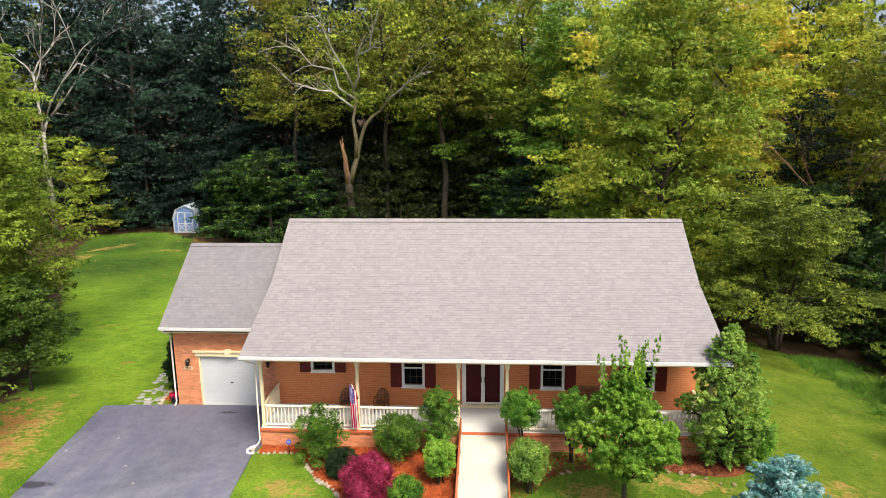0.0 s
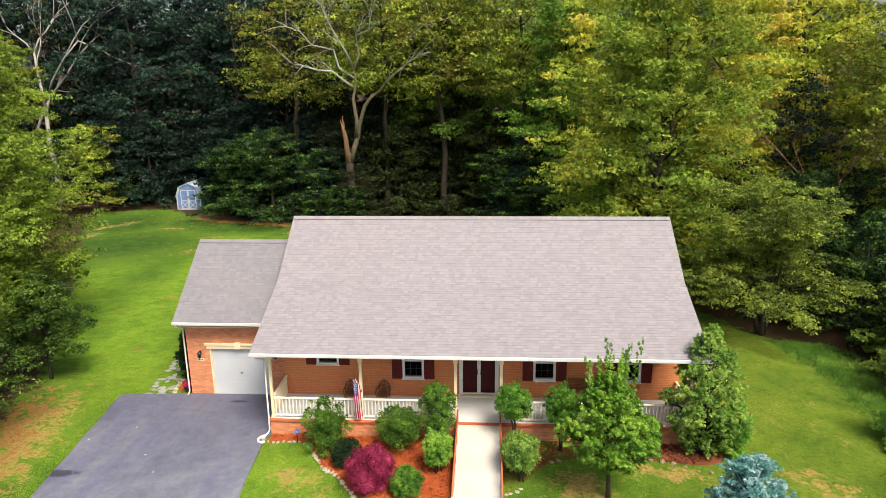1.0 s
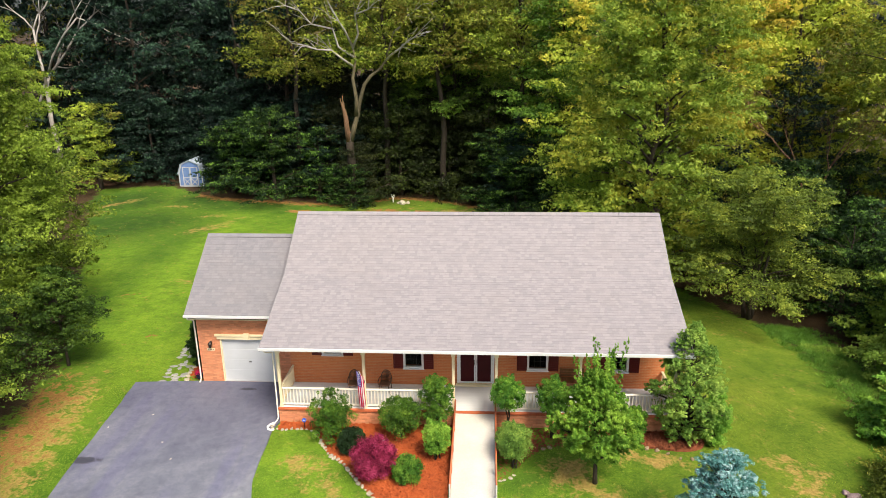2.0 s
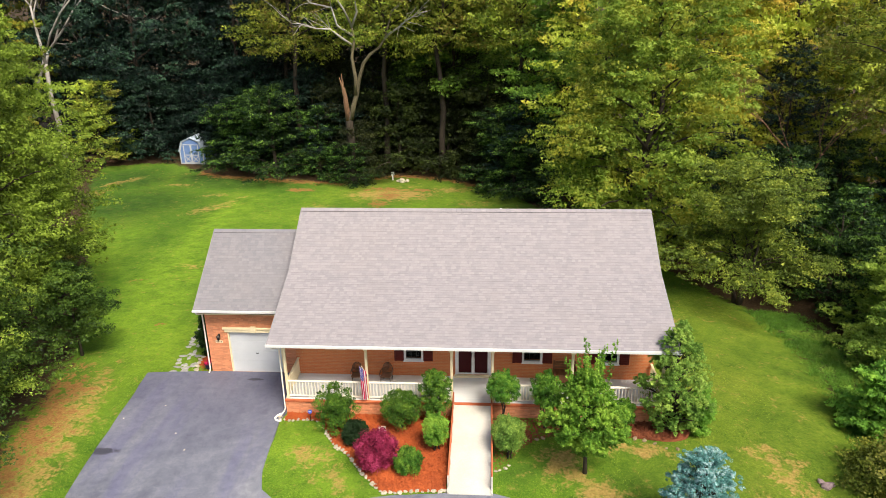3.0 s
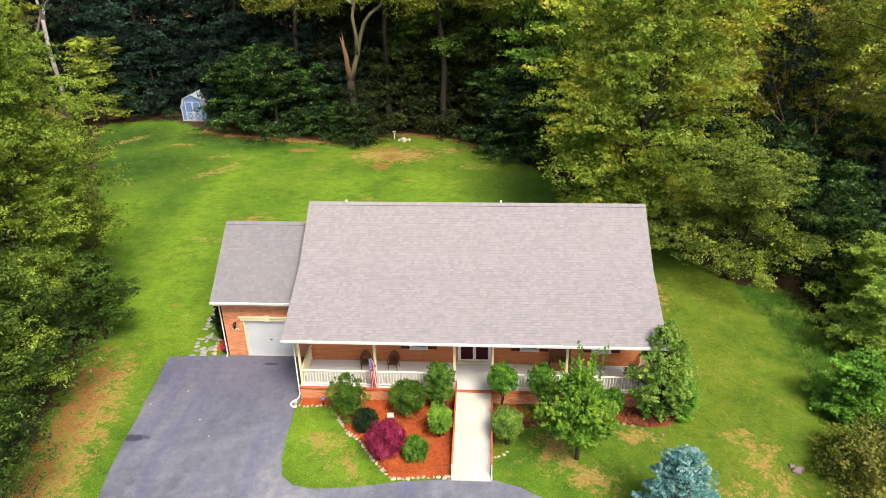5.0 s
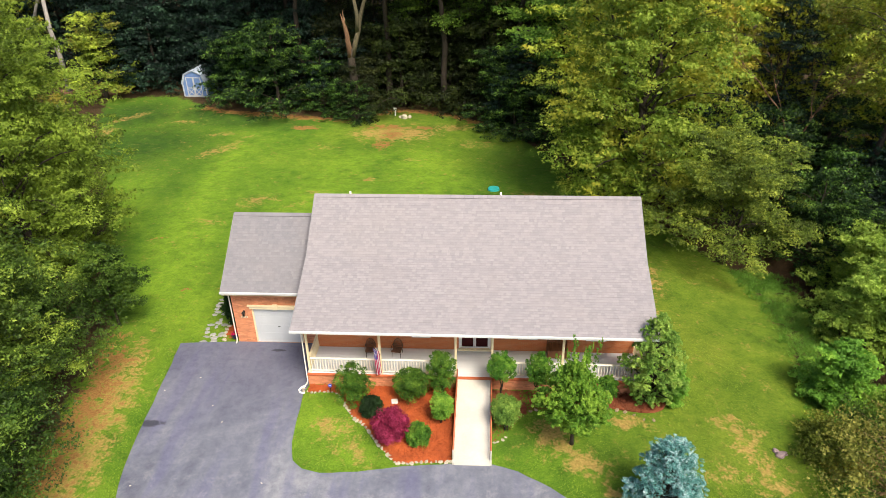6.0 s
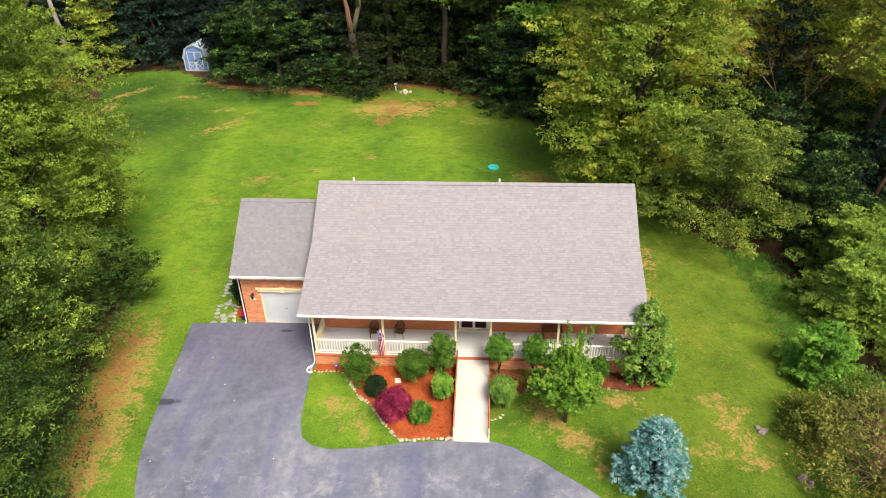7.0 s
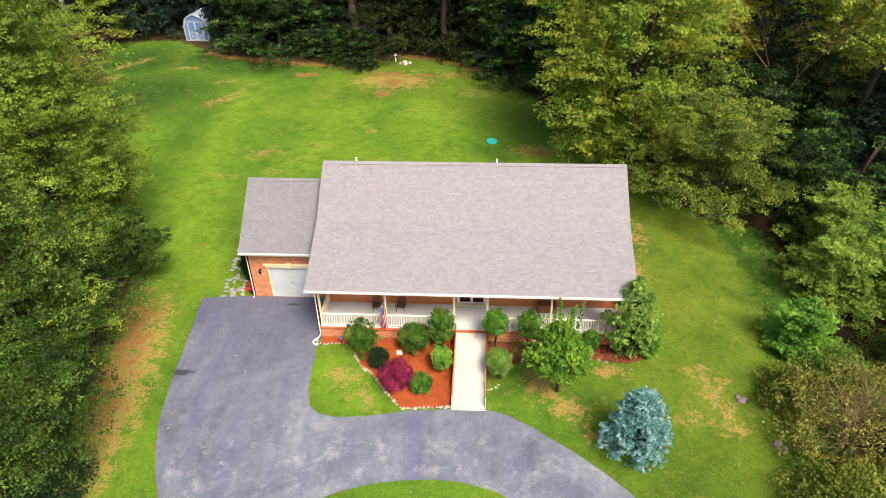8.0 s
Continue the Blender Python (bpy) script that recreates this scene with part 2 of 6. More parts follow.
    col = mix(n, l, 0.5, col, ramp(n, l, grit, [(0.3, (0.6, 0.6, 0.6)), (0.7, (1.15, 1.15, 1.15))]), "MULTIPLY")
    l.new(col, p.inputs["Base Color"])
    l.new(span(n, l, midn, 0.3, 0.7, 0.62, 0.85), p.inputs["Roughness"])
    l.new(bumped(n, l, grit, 0.4, 0.006), p.inputs["Normal"])
    return m


def glass_mat(name):
    """Thin clear glazing: see-through, with gloss that grows at grazing angles."""
    m, n, l = nodes_of(name)
    n.remove(n["Principled BSDF"])
    clear, gloss, fr, ms = n.new("ShaderNodeBsdfTransparent"), n.new("ShaderNodeBsdfGlossy"), n.new("ShaderNodeFresnel"), n.new("ShaderNodeMixShader")
    clear.inputs[0].default_value = (0.82, 0.85, 0.86, 1)
    gloss.inputs["Roughness"].default_value = 0.03
    fr.inputs["IOR"].default_value = 1.18
    l.new(fr.outputs[0], ms.inputs[0])
    l.new(clear.outputs[0], ms.inputs[1])
    l.new(gloss.outputs[0], ms.inputs[2])
    l.new(ms.outputs[0], n["Material Output"].inputs[0])
    return m


M_LAWN, M_ASPHALT, M_GLASS = lawn_mat("lawn"), asphalt_mat("asphalt"), glass_mat("window_glass")
M_SHINGLE = shingle_mat("asphalt_shingle", [(0.243, 0.231, 0.246), (0.260, 0.245, 0.259), (0.275, 0.258, 0.270), (0.296, 0.277, 0.287)])
# shaded copy of the roof shingle: the steeper garage slope catches less light
M_SHINGLE_SHADED = shingle_mat("shaded_asphalt_shingle", [(0.186, 0.184, 0.201), (0.198, 0.195, 0.212), (0.209, 0.205, 0.221), (0.226, 0.221, 0.235)])
M_BRICK = brickwork("red_brick", [(0.66, 0.215, 0.070), (0.57, 0.165, 0.052), (0.68, 0.27, 0.10)], (0.58, 0.34, 0.20))
M_BRICK_PALE = brickwork("tan_brick", [(0.60, 0.255, 0.125), (0.53, 0.205, 0.10), (0.62, 0.30, 0.16)], (0.58, 0.36, 0.22))
M_BRICK_UNIT = surface("tan_brick_face", (0.54, 0.215, 0.108), (0.66, 0.295, 0.155), 3.0, 60, 0.85, 0.3, 0.004, "object", 0.34)
M_BRICK_BODY = surface("tan_brick_faces", (0.54, 0.215, 0.108), (0.66, 0.295, 0.155), 3.0, 60, 0.85, 0.3, 0.004, "island", 0.34)
M_MORTAR = surface("mortar", (0.46, 0.27, 0.165), (0.58, 0.36, 0.225), 4.0, 60, 0.9, 0.3, 0.004)
M_WHITE = surface("white_paint", (0.66, 0.67, 0.67), (0.76, 0.77, 0.77), 1.0, 40, 0.5, 0.05)
M_DOOR_WHITE = surface("white_door_paint", (0.45, 0.48, 0.51), (0.53, 0.56, 0.59), 1.0, 40, 0.5, 0.05)
M_MUNTIN = surface("grey_muntin_paint", (0.22, 0.22, 0.22), (0.30, 0.30, 0.30), 1.0, 40, 0.5, 0.05)
M_CREAM = surface("cream_paint", (0.68, 0.58, 0.36), (0.80, 0.71, 0.48), 1.5, 40, 0.55, 0.08)
M_RAIL = surface("white_rail_paint", (0.72, 0.69, 0.60), (0.83, 0.80, 0.72), 2.0, 40, 0.5, 0.05)
M_DECK = surface("grey_deck_paint", (0.58, 0.60, 0.61), (0.67, 0.69, 0.70), 1.2, 25, 0.6, 0.15, stretch=(0.3, 6, 1))
M_RAMP = surface("pale_concrete", (0.45, 0.43, 0.38), (0.57, 0.55, 0.50), 0.9, 18, 0.8, 0.2, 0.004)
M_TERRA = surface("terracotta_paint", (0.36, 0.085, 0.035), (0.52, 0.15, 0.06), 3, 40, 0.55, 0.1)
M_MAROON = surface("maroon_paint", (0.075, 0.006, 0.005), (0.125, 0.011, 0.008), 2, 40, 0.5, 0.05)
M_DOOR = surface("dark_red_door", (0.036, 0.0016, 0.003), (0.06, 0.003, 0.004), 2, 40, 0.75, 0.05)
M_ROOM_SHADE = surface("room_shade_black", (0.012, 0.012, 0.014), (0.03, 0.03, 0.032), 1, 20, 0.8, 0.0)
M_METAL = surface("black_metal", (0.012, 0.012, 0.012), (0.03, 0.028, 0.026), 4, 50, 0.45, 0.1, metal=0.6)
M_WICKER = surface("brown_wicker", (0.075, 0.04, 0.024), (0.19, 0.10, 0.058), 4, 60, 0.6, 0.5, 0.01)
M_WOOD = surface("brown_wood", (0.14, 0.055, 0.022), (0.27, 0.12, 0.055), 1.5, 30, 0.6, 0.3, stretch=(8, 1, 1))
M_MULCH = surface("red_mulch", (0.25, 0.05, 0.014), (0.47, 0.108, 0.027), 0.9, 22, 0.95, 0.6, 0.04)
M_MULCH_OLD = surface("faded_mulch", (0.12, 0.034, 0.015), (0.30, 0.095, 0.042), 1.1, 20, 0.95, 1.0, 0.05)
M_ROCK = surface("pale_rock", (0.30, 0.26, 0.19), (0.56, 0.52, 0.42), 2.5, 25, 0.85, 0.6, 0.03, "object", 0.35)
M_ROCK_TAN = surface("tan_rock", (0.17, 0.125, 0.075), (0.36, 0.28, 0.18), 2.5, 25, 0.85, 0.6, 0.03, "object", 0.35)
M_STONE_DULL = surface("dull_pink_stone", (0.16, 0.11, 0.11), (0.34, 0.26, 0.26), 3, 25, 0.9, 0.6, 0.03)
M_FLAG = surface("flagstone", (0.22, 0.22, 0.215), (0.42, 0.41, 0.40), 2, 22, 0.85, 0.5, 0.02, "object", 0.4)
M_BARK = surface("bark", (0.022, 0.018, 0.013), (0.06, 0.047, 0.034), 1.2, 14, 0.9, 1.0, 0.05, stretch=(1, 1, 0.25))
M_BARK_TAN = surface("tan_bark", (0.05, 0.045, 0.027), (0.17, 0.145, 0.085), 0.8, 12, 0.9, 1.0, 0.05, stretch=(1, 1, 0.2))
M_BARK_RED = surface("reddish_bark", (0.11, 0.055, 0.033), (0.27, 0.155, 0.095), 0.8, 12, 0.9, 1.0, 0.05, stretch=(1, 1, 0.2))
M_BARK_SNAP = surface("snapped_bark", (0.10, 0.055, 0.030), (0.30, 0.175, 0.10), 0.8, 12, 0.9, 1.0, 0.05, stretch=(1, 1, 0.2))
M_BARK_PALE = surface("grey_deadwood", (0.24, 0.22, 0.20), (0.48, 0.45, 0.42), 1.0, 15, 0.9, 0.8, 0.04, stretch=(1, 1, 0.25))
M_BLUE = surface("blue_siding", (0.11, 0.19, 0.40), (0.16, 0.25, 0.48), 1.5, 20, 0.6, 0.1)
M_TRIM_SHED = surface("dull_white_paint", (0.38, 0.40, 0.42), (0.50, 0.52, 0.54), 1.5, 30, 0.6, 0.1)
M_GREY_ROOF = surface("grey_shed_roof", (0.20, 0.20, 0.21), (0.30, 0.30, 0.31), 2, 30, 0.9, 0.3)
M_SHED_ROOF = surface("pale_blue_shed_roof", (0.30, 0.37, 0.47), (0.40, 0.47, 0.57), 2, 30, 0.9, 0.3)
M_TEAL = surface("teal_plastic", (0.03, 0.36, 0.34), (0.05, 0.50, 0.46), 2, 30, 0.5, 0.05)
M_FLAG_RED = surface("red_cloth", (0.50, 0.008, 0.075), (0.62, 0.015, 0.11), 3, 80, 0.8, 0.2)
M_FLAG_WHITE = surface("white_cloth", (0.72, 0.70, 0.70), (0.84, 0.82, 0.82), 3, 80, 0.8, 0.2)
M_FLAG_BLUE = surface("blue_cloth", (0.09, 0.08, 0.34), (0.15, 0.13, 0.46), 3, 80, 0.8, 0.2)
M_NAVY = surface("navy_glaze", (0.012, 0.014, 0.05), (0.03, 0.034, 0.09), 3, 40, 0.3, 0.0)
M_SIGN_BLUE = surface("blue_sign", (0.05, 0.10, 0.55), (0.09, 0.16, 0.70), 3, 40, 0.4, 0.0)
L_OLIVE = leaves("olive_leaves", (0.053, 0.074, 0.009), (0.163, 0.200, 0.024), (0.441, 0.452, 0.068), 0.5, 0.28, gaps=0.41, turned=(0.273, 0.242, 0.032))
L_WOOD = leaves("dull_olive_leaves", (0.0525, 0.0812, 0.0106), (0.1890, 0.2499, 0.0262), (0.6929, 0.7483, 0.0910), 0.5, 0.28, gaps=0.42, turned=(0.20, 0.165, 0.03))
L_YELLOW = leaves("yellow_green_leaves", (0.0370, 0.0580, 0.0060), (0.1980, 0.2690, 0.0280), (0.4050, 0.4560, 0.0640), 0.55, 0.42, gaps=0.41, grain=10.0, turned=(0.38, 0.35, 0.04))
L_GOLD = leaves("golden_green_leaves", (0.1840, 0.2256, 0.0218), (0.4600, 0.5088, 0.0551), (0.6624, 0.6720, 0.1092), 0.5, 0.45, gaps=0.40, grain=9.0, turned=(0.66, 0.49, 0.08))
L_UNDER = leaves("understory_leaves", (0.0054, 0.0190, 0.0038), (0.0140, 0.0420, 0.0075), (0.1800, 0.3200, 0.0430), 0.9, 0.2, gaps=0.45)
L_TALL = leaves("light_green_leaves", (0.0380, 0.0690, 0.0070), (0.1980, 0.3000, 0.0310), (0.3850, 0.5200, 0.0650), 0.5, 0.36, gaps=0.40, grain=15.0)
L_PEAR = leaves("pear_leaves", (0.0451, 0.1129, 0.0117), (0.1624, 0.3011, 0.0289), (0.3788, 0.5268, 0.0631), 1.0, 0.36)
L_WEST = leaves("mid_green_leaves", (0.0080, 0.0190, 0.0030), (0.0800, 0.1420, 0.0150), (0.4400, 0.5600, 0.0720), 0.5, 0.24, gaps=0.40, grain=15.0)
L_GREEN = leaves("green_leaves", (0.0175, 0.0400, 0.0050), (0.106, 0.194, 0.022), (0.263, 0.375, 0.045), 0.5, 0.22, gaps=0.40, grain=11.0)
L_DEEP = leaves("deep_green_leaves", (0.0050, 0.0130, 0.0020), (0.0460, 0.0900, 0.0105), (0.2000, 0.2950, 0.0340), 0.5, 0.22, gaps=0.40, grain=13.0)
L_BRIGHT = leaves("bright_green_leaves", (0.0632, 0.1516, 0.0176), (0.1831, 0.3535, 0.0379), (0.3914, 0.5809, 0.0695), 0.5)
# the wood's shade is put into these two near-black leaf colours
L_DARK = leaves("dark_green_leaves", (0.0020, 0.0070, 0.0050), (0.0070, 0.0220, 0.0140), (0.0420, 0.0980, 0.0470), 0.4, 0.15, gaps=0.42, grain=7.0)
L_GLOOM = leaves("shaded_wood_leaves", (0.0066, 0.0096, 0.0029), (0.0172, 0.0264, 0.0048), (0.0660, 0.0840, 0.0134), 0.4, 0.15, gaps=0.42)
L_DOG = leaves("olive_bough_leaves", (0.0253, 0.0437, 0.0054), (0.1323, 0.1920, 0.0220), (0.4258, 0.4867, 0.0658), 0.6, 0.22, gaps=0.40, grain=14.0)
L_FERN = leaves("pale_fern_green_leaves", (0.0840, 0.1500, 0.0192), (0.2280, 0.3420, 0.0432), (0.4800, 0.6000, 0.1020), 0.8, 0.32, gaps=0.40, grain=14.0)
L_BOX = leaves("shrub_leaves", (0.0180, 0.0574, 0.0066), (0.0861, 0.2050, 0.0197), (0.2706, 0.4264, 0.0492), 2.4)
L_LIME = leaves("lime_shrub_leaves", (0.06, 0.135, 0.014), (0.17, 0.31, 0.030), (0.40, 0.54, 0.07), 1.5)
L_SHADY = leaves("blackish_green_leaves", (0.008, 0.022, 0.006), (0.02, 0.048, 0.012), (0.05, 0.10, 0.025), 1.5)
L_PURPLE = leaves("purple_leaves", (0.0500, 0.0040, 0.0140), (0.2800, 0.0180, 0.0750), (0.7200, 0.1100, 0.2700), 2.0)
L_BLUE = leaves("blue_spruce_needles", (0.0180, 0.0750, 0.0550), (0.1100, 0.3150, 0.2800), (0.5000, 0.6700, 0.6900), 3.0, 0.15)
L_JUNIPER = leaves("juniper_needles", (0.055, 0.127, 0.018), (0.182, 0.297, 0.044), (0.418, 0.528, 0.099), 1.0, 0.2)
L_DRY = leaves("dry_brush_leaves", (0.075, 0.094, 0.018), (0.231, 0.250, 0.045), (0.500, 0.463, 0.112), 0.6, 0.25)
M_TWIG = surface("dry_twigs", (0.16, 0.10, 0.05), (0.36, 0.235, 0.12), 0.8, 12, 0.9, 1.0, 0.05)


# ---- mesh helpers ----
def part(name, bm, material, parent=None, label="", loc=None):
    """Links a bmesh as one mesh object, under a thing or a part."""
    me = bpy.data.meshes.new(name)
    bm.to_mesh(me)
    bm.free()
    me.materials.append(material)
    ob = new(name, me)
    if parent:
        ob.parent = parent
    if loc is not None:
        ob.location = loc
    if label:
        tagged(ob, label)
    return ob


def thing(name, loc, label, category, group="", kind=""):
    ob = new(name)
    ob.location = loc
    ob.empty_display_size = 0.2
    return tagged(ob, label, category, group, kind)


def mesh_of(name, verts, faces, material, parent=None, smooth=False, label=""):
    me = bpy.data.meshes.new(name)
    v = np.asarray(verts, dtype=np.float32)
    f = np.asarray(faces, dtype=np.int32)
    me.vertices.add(len(v))
    me.vertices.foreach_set("co", v.ravel())
    k = f.shape[1]
    me.loops.add(f.size)
    me.loops.foreach_set("vertex_index", f.ravel())
    me.polygons.add(len(f))
    me.polygons.foreach_set("loop_start", np.arange(len(f), dtype=np.int32) * k)
    me.update(calc_edges=True)
    me.polygons.foreach_set("use_smooth", np.full(len(f), smooth, dtype=bool))
    me.materials.append(material)
    ob = new(name, me)
    if parent:
        ob.parent = parent
    if label:
        tagged(ob, label)
    return ob


def add_box(bm, x0, x1, y0, y1, z0, z1, bevel=0.0):
    made = bmesh.ops.create_cube(bm, size=1.0, matrix=Matrix.Translation(((x0 + x1) / 2, (y0 + y1) / 2, (z0 + z1) / 2)) @ Matrix.Diagonal((x1 - x0, y1 - y0, z1 - z0, 1)))
    if bevel:
        edges = {e for v in made["verts"] for e in v.link_edges}
        bmesh.ops.bevel(bm, geom=list(edges), offset=bevel, segments=1, affect="EDGES")
    return bm


def box(*a, bevel=0.0):
    return add_box(bmesh.new(), *a, bevel=bevel)


def add_tube(bm, pts, radii, sides=8, caps=True):
    """A tapered tube along points."""
    rings = []
    pts = [Vector(p) for p in pts]
    for i, p in enumerate(pts):
        d = (pts[min(i + 1, len(pts) - 1)] - pts[max(i - 1, 0)]).normalized()
        a = d.orthogonal().normalized() if i == 0 else (rings[-1][1] - d * rings[-1][1].dot(d)).normalized()
        b = d.cross(a)
        r = radii[i] if isinstance(radii, (list, tuple)) else radii
        rings.append(([bm.verts.new(p + (a * math.cos(k * math.tau / sides) + b * math.sin(k * math.tau / sides)) * r) for k in range(sides)], a))
    for (r0, _), (r1, _) in zip(rings, rings[1:]):
        for k in range(sides):
            bm.faces.new((r0[k], r0[(k + 1) % sides], r1[(k + 1) % sides], r1[k])).smooth = True
    if caps:
        bm.faces.new(rings[0][0][::-1])
        bm.faces.new(rings[-1][0])
    return bm


def tube(pts, radii, sides=8):
    return add_tube(bmesh.new(), pts, radii, sides)


def prism(outline, z0, z1, bevel=0.0):
    """An upright slab over an outline of (x, y)."""
    bm = bmesh.new()
    lo = [bm.verts.new((x, y, z0)) for x, y in outline]
    hi = [bm.verts.new((x, y, z1)) for x, y in outline]
    bm.faces.new(hi)
    bm.faces.new(lo[::-1])
    n = len(outline)
    for k in range(n):
        bm.faces.new((lo[k], lo[(k + 1) % n], hi[(k + 1) % n], hi[k]))
    bmesh.ops.recalc_face_normals(bm, faces=bm.faces)
    if bevel:
        top = [e for e in bm.edges if all(abs(v.co.z - z1) < 1e-6 for v in e.verts)]
        bmesh.ops.bevel(bm, geom=top, offset=bevel, segments=2, affect="EDGES")
    return bm


def profile_x(points, x0, x1):
    """A solid whose outline (y, z) runs along x."""
    bm = bmesh.new()
    a = [bm.verts.new((x0, y, z)) for y, z in points]
    b = [bm.verts.new((x1, y, z)) for y, z in points]
    bm.faces.new(a)
    bm.faces.new(b[::-1])
    n = len(points)
    for k in range(n):
        bm.faces.new((a[k], b[k], b[(k + 1) % n], a[(k + 1) % n]))
    bmesh.ops.recalc_face_normals(bm, faces=bm.faces)
    return bm


def smooth_line(pts, n=6, closed=False):
    """Catmull-Rom through points in the plane."""
    out = []
    k = len(pts)
    rng = range(k if closed else k - 1)
    for i in rng:
        p = [pts[j % k] if closed else pts[max(0, min(k - 1, j))] for j in (i - 1, i, i + 1, i + 2)]
        for s in range(n):
            t = s / n
            out.append(tuple(0.5 * (2 * p[1][c] + (p[2][c] - p[0][c]) * t + (2 * p[0][c] - 5 * p[1][c] + 4 * p[2][c] - p[3][c]) * t * t + (3 * p[1][c] - p[0][c] - 3 * p[2][c] + p[3][c]) * t ** 3) for c in range(len(pts[0]))))
    if not closed:
        out.append(tuple(pts[-1]))
    return out


# ---- ground ----
def softplus(v, k):
    return k * np.log1p(np.exp(np.clip(v / k, -50, 50)))


def height(x, y):
    """The lie of the land: level at the drive, falling behind the house and to the east."""
    a = 36 - softplus(36 - softplus(np.asarray(y, float) - 26, 2.0), 4.0)
    b = 12 - softplus(12 - softplus(np.asarray(x, float) - 8, 2.0), 2.0)
    knoll = 0.55 * np.exp(-((np.asarray(x, float) + 38) ** 2 + (np.asarray(y, float) - 80) ** 2) / 60)
    return knoll - 0.09 * a - 0.09 * b


def blob(x, y, cx, cy, rx, ry, turn=0.0):
    c, s = math.cos(radians(turn)), math.sin(radians(turn))
    u, v = ((x - cx) * c + (y - cy) * s) / rx, (-(x - cx) * s + (y - cy) * c) / ry
    return np.clip(1.35 - np.sqrt(u * u + v * v), 0, 1)


def edge_y(x):
    """Where the lawn ends at the woods behind the house."""
    return np.interp(x, [-60, -45, -38, -31, -21, -15, -10, -5, 2, 6, 8, 12], [76, 77, 77.5, 73.5, 71.5, 70.5, 74, 73, 68, 60, 50, 45])


def edge_x(y):
    """Where the lawn ends on the east side."""
    return np.interp(y, [5, 13, 16, 20, 24, 30, 35, 45], [13.6, 14.0, 14.8, 15.7, 16.8, 17.4, 16.9, 12.5])


def edge_w(y):
    """Where the lawn ends on the west side."""
    return np.interp(y, [5, 12, 17, 21, 27, 32, 48, 68, 80], [-18.2, -18.6, -19.0, -19.4, -20.6, -23, -32, -44, -48])


def ground_sheet():
    near_x = np.arange(-62, 42, 0.4)
    near_y = np.arange(6, 92, 0.4)
    far = np.array([8, 20, 45, 100, 250, 700, 2000])
    xs = np.concatenate([(-62 - far)[::-1], near_x, near_x[-1] + far])
    ys = np.concatenate([(6 - far)[::-1], near_y, near_y[-1] + far])
    X, Y = np.meshgrid(xs, ys)
    Z = height(X, Y)
    Z = Z + 0.02 * np.sin(X * 1.3 + np.sin(Y * 0.9)) * np.sin(Y * 1.1)
    nx, ny = len(xs), len(ys)
    idx = np.arange(nx * ny).reshape(ny, nx)
    faces = np.stack([idx[:-1, :-1], idx[:-1, 1:], idx[1:, 1:], idx[1:, :-1]], -1).reshape(-1, 4)
    ob = mesh_of("ground", np.stack([X, Y, Z], -1).reshape(-1, 3), faces, M_LAWN, smooth=True)
    tagged(ob, "mown green lawn with dry patches sloping to woods", "ground", kind="structure")
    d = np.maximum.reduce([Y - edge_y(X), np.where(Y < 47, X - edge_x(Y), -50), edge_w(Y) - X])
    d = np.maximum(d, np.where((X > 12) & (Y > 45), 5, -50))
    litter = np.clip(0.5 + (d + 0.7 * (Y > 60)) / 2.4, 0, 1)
    dry = 0.06 + np.zeros_like(X)
    for args in DRY:
        dry = np.maximum(dry, blob(X, Y, *args[:5]) * (args[5] if len(args) > 5 else 0.62))
    dry = np.maximum(dry, np.clip(1.0 - np.abs(X - edge_w(Y) - 1.5) / 2.4, 0, 0.74) * np.clip((27 - Y) / 4, 0, 1))
    bare = np.zeros_like(X)
    for args in BARE:
        bare = np.maximum(bare, blob(X, Y, *args) * (0.8 if args[1] > 45 else 1.0))
    bare = np.maximum(bare, np.clip(0.80 - np.abs(X - edge_w(Y) - 0.9) / 2.8, 0, 1) * np.clip((27 - Y) / 3, 0, 1))
    bare = np.maximum(bare, np.clip(1.0 - np.abs(d + 0.7) / 2.0, 0, 1) * (Y > 60) * (X < 1) * (X > -33))
    worn = np.clip((X - 3) / 6, 0, 1) * np.clip((44 - Y) / 8, 0, 1) + np.clip((Y - 58) / 10, 0, 0.7) * np.clip((X + 19) / 6, 0, 1) + np.clip((-15.5 - X) / 3, 0, 0.6) * np.clip((30 - Y) / 6, 0, 1)
    lane = np.zeros_like(X)
    for ax, ay, bx, by, w in LANES:
        t = np.clip(((X - ax) * (bx - ax) + (Y - ay) * (by - ay)) / ((bx - ax) ** 2 + (by - ay) ** 2), 0, 1)
        lane = np.maximum(lane, np.clip(1.2 - np.hypot(X - ax - t * (bx - ax), Y - ay - t * (by - ay)) / w, 0, 1))
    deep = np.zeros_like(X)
    for args in DARK_TURF_SHADE:
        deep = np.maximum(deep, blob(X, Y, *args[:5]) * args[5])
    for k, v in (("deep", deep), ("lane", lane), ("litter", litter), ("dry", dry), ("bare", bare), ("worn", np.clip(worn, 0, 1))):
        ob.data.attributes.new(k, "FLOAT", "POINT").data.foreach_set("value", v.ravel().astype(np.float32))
    return ob


# mown lanes (two ends, half width); the first ones brighten lawn shadowed by trees
LANES = [(-16.5, 27, -18.6, 35, 2.2), (-28.5, 41, -31, 50, 3.2), (-19.5, 30, -20.5, 40, 2.0), (-7.0, 19.6, -4.8, 17.4, 1.5), (-21.6, 36, -24.6, 60, 1.9), (-14, 44, -12, 57, 3.0), (-3, 45, -6, 58, 3.5), (-17.3, 17, -16.4, 28, 1.0), (12.5, 32, 14.5, 26, 1.2)]
